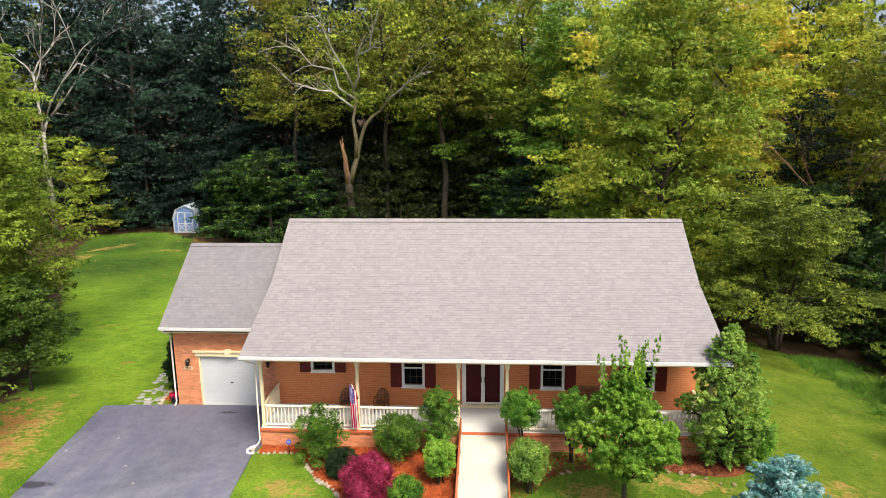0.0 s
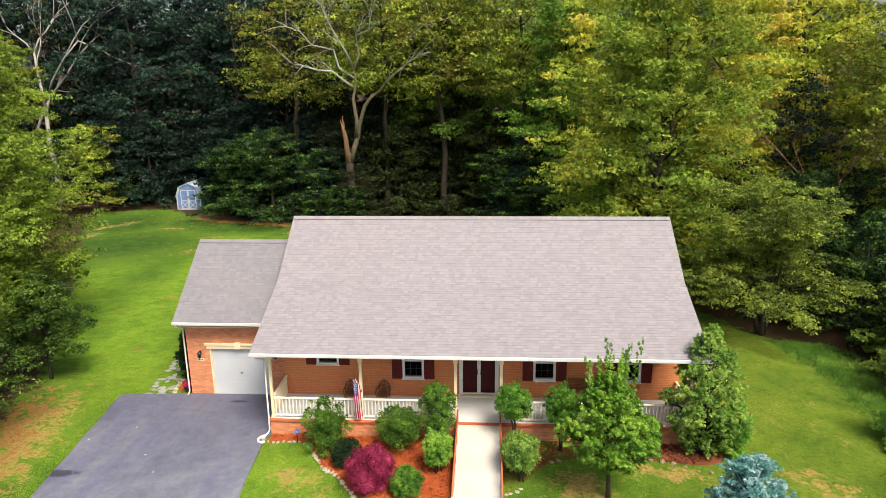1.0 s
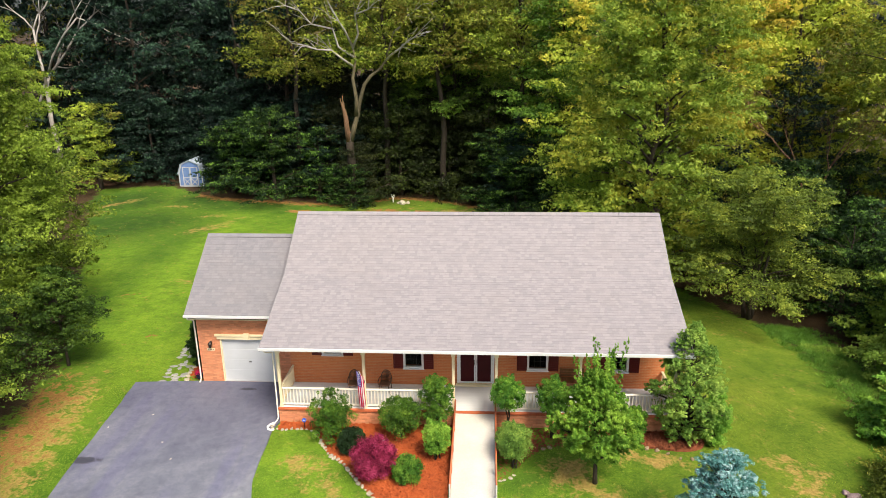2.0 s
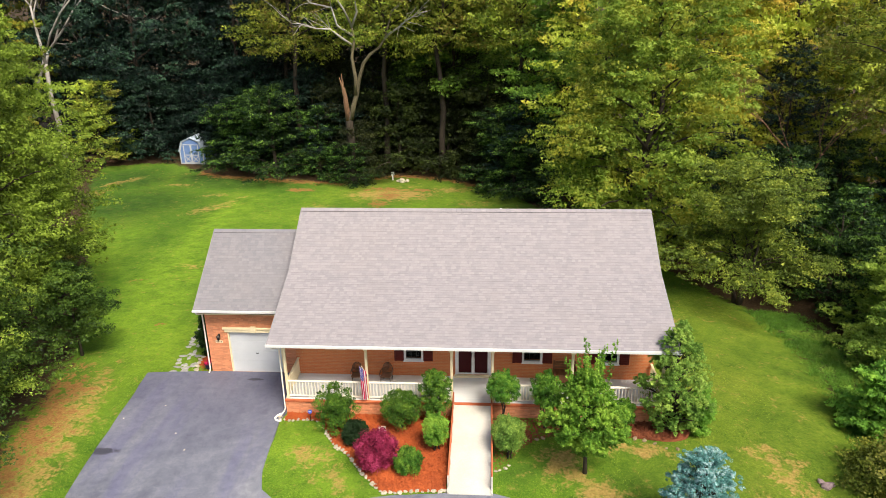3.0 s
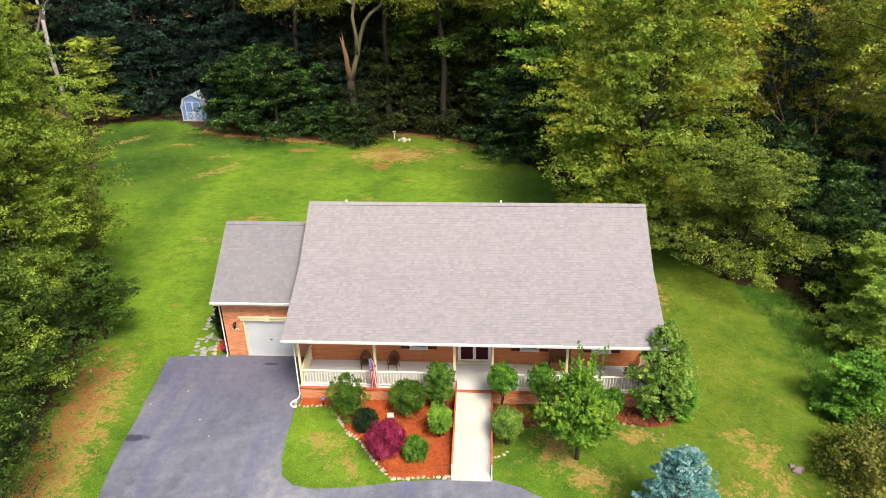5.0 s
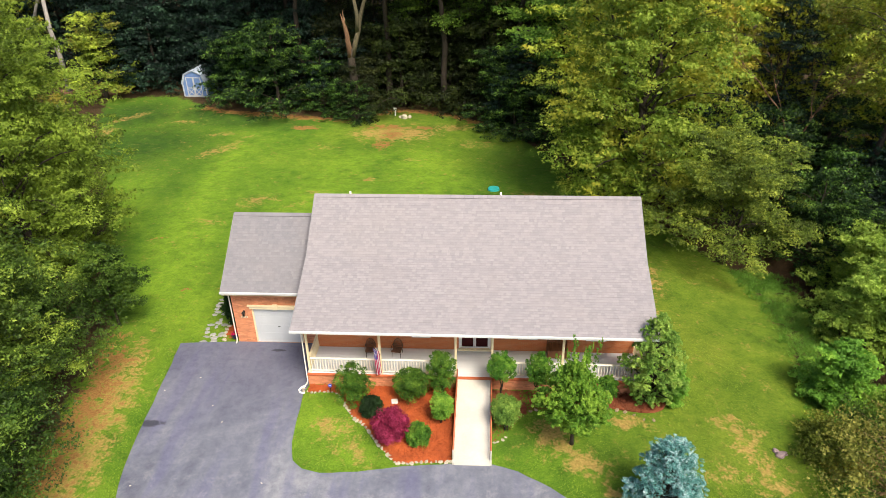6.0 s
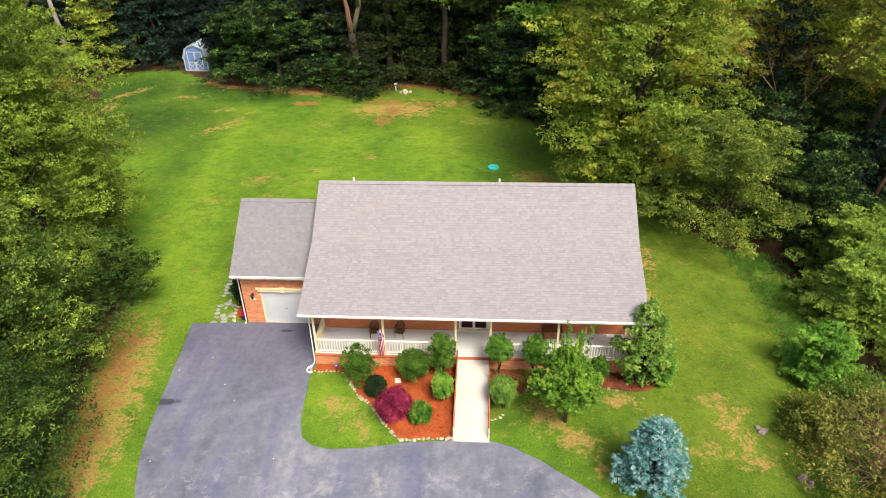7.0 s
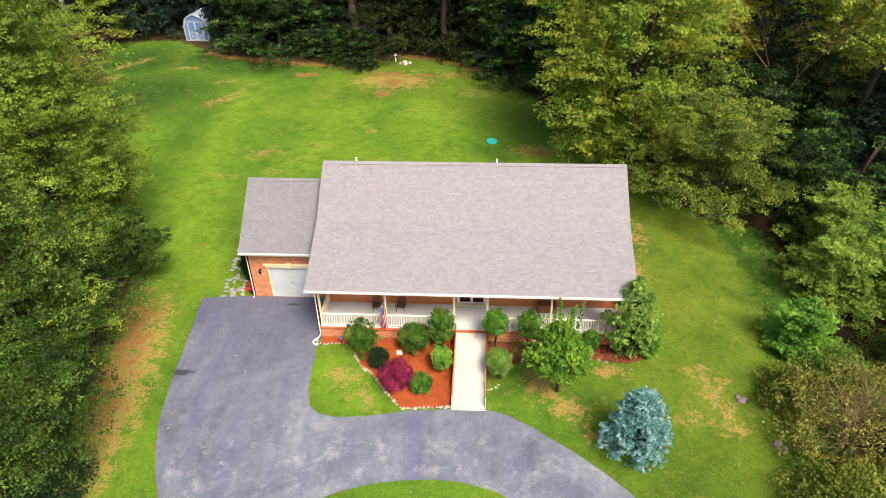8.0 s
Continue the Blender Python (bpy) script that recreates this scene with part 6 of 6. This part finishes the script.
def number_plate(x, y, z):
    p = thing("wall_plaque", (x, y, z), "small cream plaque with dark bars beside the lantern", "plaque")
    part("plate", box(-0.17, 0.17, -0.02, 0.0, -0.06, 0.06, bevel=0.006), M_CREAM, p)
    for k in range(4):
        part("bar", box(-0.12 + k * 0.07, -0.085 + k * 0.07, -0.026, -0.0205, -0.03, 0.035), M_MAROON, p)


number_plate(-12.1, GAR_Y - 0.002, 1.65)


def downspout(pts, name_label):
    d = thing("downspout", pts[-1], name_label, "downspout", "downspouts")
    o = Vector(pts[-1])
    part("pipe", tube([tuple(Vector(p) - o) for p in pts], 0.036, 4), M_RAIL, d)
    return d


downspout([(-8.3, 21.34, 3.58), (-8.28, 21.5, 3.42), (-8.17, 22.0, 3.16), (-8.17, 22.0, 0.22), (-8.2, 21.9, 0.12), (-8.3, 21.6, 0.08)], "white downspout at the porch corner")
downspout([(-12.74, 24.56, 3.48), (-12.74, 24.66, 3.35), (-12.71, 25.13, 3.1), (-12.71, 25.13, 0.2), (-12.72, 25.05, 0.1), (-12.74, 24.98, 0.07)], "white downspout at the garage corner")


def splash_block():
    s = thing("splash_block", (-8.28, 21.6, 0.03), "white curved drain hose end at the porch corner", "drain")
    part("hose", tube([(0.02, 0.12, 0.09), (-0.14, 0.02, 0.06), (-0.2, -0.14, 0.05), (-0.13, -0.30, 0.05), (0.02, -0.36, 0.05), (0.12, -0.32, 0.05)], 0.045, 8), M_WHITE, s)


splash_block()


def yard_sign(x, y):
    s = thing("yard_sign", at(x, y), "small blue octagonal yard sign on a stake", "sign")
    part("stake", box(-0.012, 0.012, -0.008, 0.008, -0.1, 0.42), M_METAL, s)
    pl = bmesh.new()
    bmesh.ops.create_cone(pl, cap_ends=True, segments=8, radius1=0.095, radius2=0.095, depth=0.012, matrix=Matrix.Translation((0, -0.016, 0.50)) @ Matrix.Rotation(radians(75), 4, "X") @ Matrix.Rotation(radians(22.5), 4, "Z"))
    part("panel", pl, M_SIGN_BLUE, s)
    part("bar", box(-0.05, 0.05, -0.034, -0.028, 0.49, 0.52), M_WHITE, s)


yard_sign(-6.92, 21.4)


def ground_box(x, y):
    b = thing("utility_box", at(x, y, 0.05), "small white plastic utility lid in the mulch", "utility box")
    part("body", box(-0.15, 0.15, -0.15, 0.15, 0.0, 0.07, bevel=0.012), M_WHITE, b)
    part("lid", box(-0.13, 0.13, -0.13, 0.13, 0.071, 0.085, bevel=0.004), M_RAIL, b)
    b.rotation_euler = (0, 0, 0.2)


ground_box(-3.76, 20.85)


def planter(x, y):
    p = thing("planter", at(x, y, 0.05), "dark blue planter pot with red flowers", "planter")
    bm = bmesh.new()
    bmesh.ops.create_cone(bm, cap_ends=True, segments=16, radius1=0.14, radius2=0.2, depth=0.24, matrix=Matrix.Translation((0, 0, 0.12)))
    part("pot", bm, M_NAVY, p)
    rng = np.random.default_rng(5)
    v, f = leaf_quads(rng, np.array([(0, 0, 0.3)]), np.array([(0.2, 0.2, 0.12)]), np.array([160]), 0.06, tufts=0)
    mesh_of("flowers", v, f, M_FLAG_RED, p)


planter(-13.0, 25.62)


def vent_pipe(x, y):
    z = RIDGE[1] - (y - RIDGE[0]) * (RIDGE[1] - REAR[1]) / (REAR[0] - RIDGE[0])
    v = thing("vent_pipe", (x, y, z - 0.02), "white plastic vent pipe on the rear roof", "vent pipe", "roof vent pipes")
    part("pipe", tube([(0, 0, 0.0), (0, 0, 0.42)], 0.05, 10), M_WHITE, v)
    part("flashing", tube([(0, 0, 0.0), (0, 0, 0.05)], [0.13, 0.07], 12), M_METAL, v)


vent_pipe(-6.8, 29.35)
vent_pipe(1.18, 29.25)


# ---- things behind the house ----
def shed(x, y, turn):
    s = thing("garden_shed", at(x, y), "light blue gambrel shed with white trim", "shed")
    w, d, e, k, top = 1.5, 1.2, 1.6, 2.7, 3.15
    outline = [(-w, 0), (w, 0), (w, e), (w * 0.72, k), (0, top), (-w * 0.72, k), (-w, e)]
    bm = bmesh.new()
    a = [bm.verts.new((px, -d, pz)) for px, pz in outline]
    b = [bm.verts.new((px, d, pz)) for px, pz in outline]
    bm.faces.new(a)
    bm.faces.new(b[::-1])
    for i in range(7):
        bm.faces.new((a[i], b[i], b[(i + 1) % 7], a[(i + 1) % 7]))
    bmesh.ops.recalc_face_normals(bm, faces=bm.faces)
    part("walls", bm, M_BLUE, s)
    rf = bmesh.new()
    up = [(w + 0.1, e - 0.05), (w * 0.76, k + 0.06), (0, top + 0.1), (-w * 0.76, k + 0.06), (-w - 0.1, e - 0.05)]
    lo = [(w + 0.06, e - 0.08), (w * 0.74, k + 0.01), (0, top + 0.02), (-w * 0.74, k + 0.01), (-w - 0.06, e - 0.08)]
    ra = [rf.verts.new((px, -d - 0.12, pz)) for px, pz in up + lo[::-1]]
    rb = [rf.verts.new((px, d + 0.12, pz)) for px, pz in up + lo[::-1]]
    rf.faces.new(ra)
    rf.faces.new(rb[::-1])
    for i in range(10):
        rf.faces.new((ra[i], rb[i], rb[(i + 1) % 10], ra[(i + 1) % 10]))
    bmesh.ops.recalc_face_normals(rf, faces=rf.faces)
    part("roof", rf, M_SHED_ROOF, s)

    def board(p, q, t=0.07):
        p, q = Vector((p[0], 0, p[1])), Vector((q[0], 0, q[1]))
        L, ang = (q - p).length, math.atan2(q.z - p.z, q.x - p.x)
        bm = box(-L / 2, L / 2, -0.02, 0.02, -t, t)
        bmesh.ops.transform(bm, verts=bm.verts, matrix=Matrix.Translation(((p.x + q.x) / 2, -d - 0.024, (p.z + q.z) / 2)) @ Matrix.Rotation(-ang, 4, "Y"))
        part("trim_board", bm, M_TRIM_SHED, s)

    for p, q in zip(outline[1:], outline[2:] + outline[:1]):
        board((p[0] * 0.96, p[1]), (q[0] * 0.96, q[1]))
    board((-w, 0.06), (w, 0.06))
    dr = part("door", box(-0.95, 0.95, -d - 0.05, -d - 0.006, 0.14, 2.4, bevel=0.01), M_BLUE, s)
    for x0, x1 in ((-0.95, 0.0), (0.0, 0.95)):
        for xx in (x0 + 0.05, x1 - 0.05):
            part("door_stile", box(xx - 0.05, xx + 0.05, -d - 0.075, -d - 0.052, 0.14, 2.4), M_TRIM_SHED, dr)
        for z in (0.19, 1.10, 2.35):
            part("door_rail", box(x0 + 0.1, x1 - 0.1, -d - 0.075, -d - 0.052, z - 0.05, z + 0.05), M_TRIM_SHED, dr)
        for sgn in (-1, 1):
            p, q = Vector((x0 + 0.1, 0, 0.62 - sgn * 0.36)), Vector((x1 - 0.1, 0, 0.62 + sgn * 0.36))
            L, ang = (q - p).length, math.atan2(q.z - p.z, q.x - p.x)
            bm = box(-L / 2, L / 2, -0.008, 0.008, -0.045, 0.045)
            bmesh.ops.transform(bm, verts=bm.verts, matrix=Matrix.Translation(((p.x + q.x) / 2, -d - 0.062 - 0.009 * sgn, 0.62)) @ Matrix.Rotation(-ang, 4, "Y"))
            part("door_brace", bm, M_TRIM_SHED, dr)
    s.rotation_euler = (0, 0, radians(turn))


shed(-34.9, 77.8, -4)


def lid(x, y):
    t = thing("septic_lid", at(x, y), "round teal plastic lid in the back lawn", "lid")
    bm = bmesh.new()
    bmesh.ops.create_cone(bm, cap_ends=True, segments=32, radius1=0.50, radius2=0.47, depth=0.16, matrix=Matrix.Translation((0, 0, 0.08)))
    part("riser", bm, M_TEAL, t)
    for k in range(8):
        a = k * math.tau / 8
        part("rib", box(-0.015, 0.015, 0.06, 0.42, 0.161, 0.175), M_TEAL, t).rotation_euler = (0, 0, a)


lid(1.02, 49.1)


def marker(x, y):
    m = thing("marker_post", at(x, y), "short white marker post at the wood edge", "post")
    part("post", box(-0.06, 0.06, -0.06, 0.06, -0.1, 0.55, bevel=0.01), M_WHITE, m)
    part("cap", box(-0.17, 0.17, -0.09, 0.09, 0.552, 0.92, bevel=0.02), M_WHITE, m)


marker(-9.95, 71.0)
for dx, dy, s in ((0, 0, 0.5), (0.55, 0.1, 0.35), (-0.4, 0.15, 0.3)):
    stone(-8.8 + dx, 70.2 + dy, s, "large pale flat stone at the wood edge", "stones at the wood edge")
ROUGH = rock_meshes(3, M_STONE_DULL, 9)
for x, y, s in ((13.3, 18.7, 0.2), (13.52, 18.85, 0.15), (13.2, 18.95, 0.14), (14.2, 16.2, 0.22), (14.5, 16.0, 0.17), (14.35, 15.8, 0.15)):
    stone(x, y, s, "weathered grey-pink stone in the rough grass", "stones in the rough grass", rr.choice(ROUGH))


def fallen_log(x, y, turn, L, r):
    o = part("log", tube(limb_points((-L / 2, 0, r * 0.8), (L / 2, 0, r * 0.7), np.random.default_rng(int(abs(x * 10))), 0.0, 6), [r, r, r * 0.95, r * 0.9, r * 0.85, r * 0.8, r * 0.7], 10), M_BARK_RED)
    o.location = at(x, y)
    o.rotation_euler = (0, 0, radians(turn))
    tagged(o, "fallen tan log at the wood edge", "log", "fallen logs")


for a in ((-49.5, 78.6, 6, 7.5, 0.28), (-47, 79.6, -4, 6.0, 0.24), (-50.5, 80.2, 12, 6.5, 0.22), (-45.5, 78.4, 20, 4.0, 0.18)):
    fallen_log(*a)


# ---- grass ----
def grass(n, seed):
    """Short blades over the lawns near the drive."""
    rng = np.random.default_rng(seed)
    x, y = rng.uniform(-19.5, 13.5, n), rng.uniform(11.5, 27.0, n)
    keep = (x > edge_w(y) + 0.3) & (x < edge_x(y) - 0.1)
    for poly in (DRIVE, BED_WEST, BED_EAST, [(-13.6, 25), (9, 25), (9, 22), (-8.2, 22), (-8.2, 25)], [(-0.95, 17), (0.85, 17), (0.85, 22), (-0.95, 22)]):
        keep &= ~inside(poly, x, y)
    keep &= ~((x > -13.6) & (x < 8.5) & (y > 24.9))
    keep |= inside([tuple(p) for p in island], x, y)
    thin = np.zeros_like(x)
    for args in DRY + DARK_TURF_SHADE:
        thin = np.maximum(thin, blob(x, y, *args[:5]) * (args[5] if len(args) > 5 else 0.62))
    for args in BARE:
        thin = np.maximum(thin, blob(x, y, *args))
    thin = np.maximum(thin, np.clip(1.1 - np.abs(x - edge_w(y) - 1.2) / 2.4, 0, 1))
    keep &= rng.random(n) > np.clip(1.5 * thin, 0, 0.92)
    x, y = x[keep], y[keep]
    z = height(x, y) + np.where(inside([tuple(p) for p in island], x, y), 0.08, 0.0)
    k = len(x)
    a, h = rng.uniform(0, math.tau, k), rng.uniform(0.03, 0.06, k)
    w = rng.uniform(0.006, 0.014, k)
    lx, ly = rng.normal(0, 0.035, k), rng.normal(0, 0.035, k)
    v = np.stack([np.stack([x - np.cos(a) * w, y - np.sin(a) * w, z], 1), np.stack([x + np.cos(a) * w, y + np.sin(a) * w, z], 1), np.stack([x + lx, y + ly, z + h], 1)], 1).reshape(-1, 3)
    ob = mesh_of("grass_blades", v, np.arange(k * 3).reshape(k, 3), L_GRASS)
    tagged(ob, "short green and straw-coloured lawn grass blades", "grass", kind="stuff")


L_GRASS = leaves("grass_blades", (0.12, 0.20, 0.016), (0.20, 0.32, 0.026), (0.34, 0.42, 0.06), 0.8, 0.3)
grass(150000, 91)


def rough_grass(n, seed):
    """Unmown grass in tufts along the east and north-east edge of the lawn."""
    rng = np.random.default_rng(seed)
    t = n // 14
    ty = rng.uniform(10, 36, t)
    tx = edge_x(ty) + rng.normal(1.1, 0.9, t)
    keep = (tx < edge_x(ty) + 3.4) & (tx > edge_x(ty) - 0.7)
    tx, ty = tx[keep], ty[keep]
    s = rng.uniform(0.5, 1.3, len(tx))
    i = np.repeat(np.arange(len(tx)), 14)
    k = len(i)
    x, y = tx[i] + rng.normal(0, 0.09, k) * s[i], ty[i] + rng.normal(0, 0.09, k) * s[i]
    z = height(x, y)
    a, h, w = rng.uniform(0, math.tau, k), rng.uniform(0.08, 0.22, k) * s[i], rng.uniform(0.010, 0.022, k)
    lx, ly = rng.normal(0, 0.13, k) * s[i], rng.normal(0, 0.13, k) * s[i]
    v = np.stack([np.stack([x - np.cos(a) * w, y - np.sin(a) * w, z], 1), np.stack([x + np.cos(a) * w, y + np.sin(a) * w, z], 1), np.stack([x + lx, y + ly, z + h], 1)], 1).reshape(-1, 3)
    ob = mesh_of("rough_grass", v, np.arange(k * 3).reshape(k, 3), L_ROUGH)
    tagged(ob, "unmown green grass along the wood edge", "grass", kind="stuff")


L_ROUGH = leaves("rough_grass", (0.06, 0.14, 0.014), (0.13, 0.27, 0.028), (0.30, 0.42, 0.06), 0.5, 0.3)
rough_grass(64000, 19)


# ---- scraps blown onto the driveway ----
def scrap(x, y, turn):
    """A curled pale leaf lying on the asphalt."""
    bm = bmesh.new()
    pts = ((-0.05, 0, 0.012), (-0.02, -0.028, 0.004), (0.03, -0.022, 0.005), (0.06, 0, 0.014), (0.02, 0.026, 0.004), (-0.025, 0.024, 0.006))
    bm.faces.new([bm.verts.new(p) for p in pts])
    bmesh.ops.solidify(bm, geom=bm.faces[:], thickness=0.003)
    ob = part("dry_leaf", bm, M_PALE_LEAF)
    ob.location, ob.rotation_euler = (x, y, 0.046), (0, 0, turn)
    tagged(ob, "pale curled dry leaf lying on the asphalt", "leaf", "dry leaves on the driveway")


M_PALE_LEAF = surface("pale_dry_leaf", (0.52, 0.47, 0.36), (0.70, 0.66, 0.54), 8, 60, 0.8, 0.2)
for k, (x, y) in enumerate(((-12.34, 20.26), (-11.53, 19.19), (-8.67, 15.77), (-13.64, 22.21), (-15.05, 21.2), (-14.1, 15.4))):
    scrap(x, y, k * 1.3)


# ---- roof shingles ----
def shingle_rows(lo, hi, x0, x1, seed):
    """Tabs of one roof slope from eave to ridge: (u, y, z, width) for each."""
    r = random.Random(seed)
    L = math.hypot(hi[0] - lo[0], hi[1] - lo[1])
    n = round(L / 0.145)
    rows = []
    for k in range(n):
        t = k / n
        x = x0 - r.uniform(0, 0.3)
        row = []
        while x < x1:
            w = r.choice((0.13, 0.17, 0.21, 0.26))
            a, b = max(x0, x), min(x1, x + w)
            if b - a > 0.03:
                row.append((a, b, lo[0] + (hi[0] - lo[0]) * t, lo[1] + (hi[1] - lo[1]) * t, r.choice((0.008, 0.011, 0.014))))
            x += w
        rows.append(row)
    return rows, L / n, math.atan2(hi[1] - lo[1], hi[0] - lo[0])


def tab_verts(a, b, y, z, th, step, ang):
    """A wedge: thick at its lower edge, thin under the course above."""
    c, s = math.cos(ang), math.sin(ang)
    ln = step * 1.06

    def at_slope(u, h):
        return (y + u * c - h * s, z + u * s + h * c)

    p = [at_slope(-0.006, 0.003), at_slope(ln, 0.003), at_slope(ln, 0.006), at_slope(-0.006, th)]
    g = 0.0015
    return [(a + g, *q) for q in p] + [(b - g, *q) for q in p]


# 1 at the upper corners, where the painted shadow line lies
COURSE_SHADE = [0.0, 1.0, 1.0, 0.0] * 2
TAB_FACES = [(3, 7, 6, 2), (0, 4, 7, 3), (0, 3, 2, 1), (4, 5, 6, 7)]


def shingle_slope(rows, step, ang, parent, first, mat):
    """The lowest rows as tabs of their own, the rest joined."""
    verts, faces = [], []
    shared = {}
    for k, row in enumerate(rows):
        for a, b, y, z, th in row:
            if k < first:
                key = (round(b - a, 2), th)
                if key not in shared:
                    me = bpy.data.meshes.new("shingle")
                    me.from_pydata([Vector(v) for v in tab_verts(0, key[0], 0, 0, th, step, ang)], [], TAB_FACES)
                    me.materials.append(mat)
                    me.attributes.new("course_shade", "FLOAT", "POINT").data.foreach_set("value", COURSE_SHADE)
                    shared[key] = me
                ob = new("shingle", shared[key])
                ob.parent = parent
                ob.location = Vector((a, y, z)) - ORIGIN
            else:
                o = len(verts)
                verts += [Vector(v) - ORIGIN for v in tab_verts(a, b, y, z, th, step, ang)]
                faces += [tuple(i + o for i in f) for f in TAB_FACES]
    ob = mesh_of("shingles", [tuple(v) for v in verts], faces, mat, parent)
    tagged(ob, kind="stuff")
    tone = np.repeat(np.random.default_rng(len(verts)).random(len(verts) // 8), 8)
    ob.data.attributes.new("tone", "FLOAT", "POINT").data.foreach_set("value", tone.astype(np.float32))
    ob.data.attributes.new("course_shade", "FLOAT", "POINT").data.foreach_set("value", np.array(COURSE_SHADE * (len(verts) // 8), dtype=np.float32))


r1, s1, a1 = shingle_rows(EAVE, BEND, MX0, MX1, 61)
shingle_slope(r1, s1, a1, roof, 4, M_SHINGLE)
r2, s2, a2 = shingle_rows(BEND, RIDGE, MX0, MX1, 62)
shingle_slope(r2, s2, a2, roof, 0, M_SHINGLE)
r3, s3, a3 = shingle_rows(G_EAVE, G_RIDGE, GRX0, GRX1, 63)
shingle_slope(r3, s3, a3, gar_roof, 4, M_SHINGLE_SHADED)


def ridge_cap(y, z, x0, x1, parent, slope_f, slope_b, mat):
    """Ridge vent with a row of cap shingles over it."""
    sf, sb, w = math.tan(slope_f), math.tan(slope_b), 0.16
    vent = profile_x([(y - w * 0.92, z - w * 0.92 * sf + 0.004), (y, z + 0.03), (y + w * 0.92, z - w * 0.92 * sb + 0.004), (y + w * 0.92, z - w * 0.92 * sb - 0.02), (y, z - 0.02), (y - w * 0.92, z - w * 0.92 * sf - 0.02)], x0, x1)
    hpart("ridge_vent", vent, M_METAL, parent)
    me = None
    x, k = x0, 0
    while x < x1 - 0.05:
        L = min(0.235, x1 - x)
        if me is None or L < 0.234:
            bm = profile_x([(-w, -w * sf + 0.055), (0, 0.06), (w, -w * sb + 0.055), (w, -w * sb + 0.040), (0, 0.045), (-w, -w * sf + 0.040)], 0.0, L - 0.004)
            ob = part("ridge_shingle", bm, mat, parent)
            me = ob.data if me is None else me
        else:
            ob = new("ridge_shingle", me)
            ob.parent = parent
        ob.location = Vector((x, y, z)) - ORIGIN
        x += 0.235


ridge_cap(RIDGE[0], RIDGE[1], MX0, MX1, roof, a2, math.atan2(RIDGE[1] - REAR[1], REAR[0] - RIDGE[0]), M_SHINGLE)
ridge_cap(G_RIDGE[0], G_RIDGE[1], GRX0, GRX1, gar_roof, a3, a3, M_SHINGLE_SHADED)


# ---- bricks ----
def brick_face(parent, x0, x1, z0, z1, y, hole, single):
    """A running bond on a wall that faces south; bricks that begin inside the span `single` of x stand alone."""
    shared, verts, faces = {}, [], []
    pitch, rise, joint = 0.215, 0.075, 0.010
    quads = [(0, 1, 2, 3), (0, 4, 5, 1), (3, 2, 6, 7), (0, 3, 7, 4), (1, 5, 6, 2)]

    def corners(w):
        front = [(0, 0, 0), (w, 0, 0), (w, 0, rise - joint), (0, 0, rise - joint)]
        return front + [(a, 0.03, c) for a, _, c in front]

    row, z = 0, z0
    while z + rise < z1:
        runs = [(x0, x1)]
        if hole and z < hole[2]:
            runs = [(x0, hole[0]), (hole[1], x1)]
        for a, b in runs:
            x = a - (pitch / 2 if row % 2 else 0.0)
            while x < b:
                lo, hi = max(a, x), min(b, x + pitch - joint)
                if hi - lo > 0.04:
                    w = round(hi - lo, 2)
                    if single[0] < lo < single[1]:
                        if w not in shared:
                            me = bpy.data.meshes.new("brick")
                            me.from_pydata(corners(w), [], quads)
                            me.materials.append(M_BRICK_UNIT)
                            shared[w] = me
                        ob = new("brick", shared[w])
                        ob.parent = parent
                        ob.location = Vector((lo, y - 0.012, z)) - ORIGIN
                    else:
                        o = len(verts)
                        verts += [tuple(Vector((lo + p, y - 0.012 + q, z + r)) - ORIGIN) for p, q, r in corners(w)]
                        faces += [tuple(i + o for i in f) for f in quads]
                x += pitch
        row, z = row + 1, z + rise
    tagged(mesh_of("bricks", verts, faces, M_BRICK_BODY, parent), kind="stuff")


brick_face(garage_front, GX0, HX0 - 0.01, 0.0, 3.40, GAR_Y, (GAR_DOOR[0] - 0.045, GAR_DOOR[1] + 0.045, 2.17), (GX0 - 0.1, GAR_DOOR[0] - 0.25))
brick_face(porch_base, HX0, HX1, -0.15, DECK - 0.10, 22.02, None, (HX0 - 0.1, -4.9))
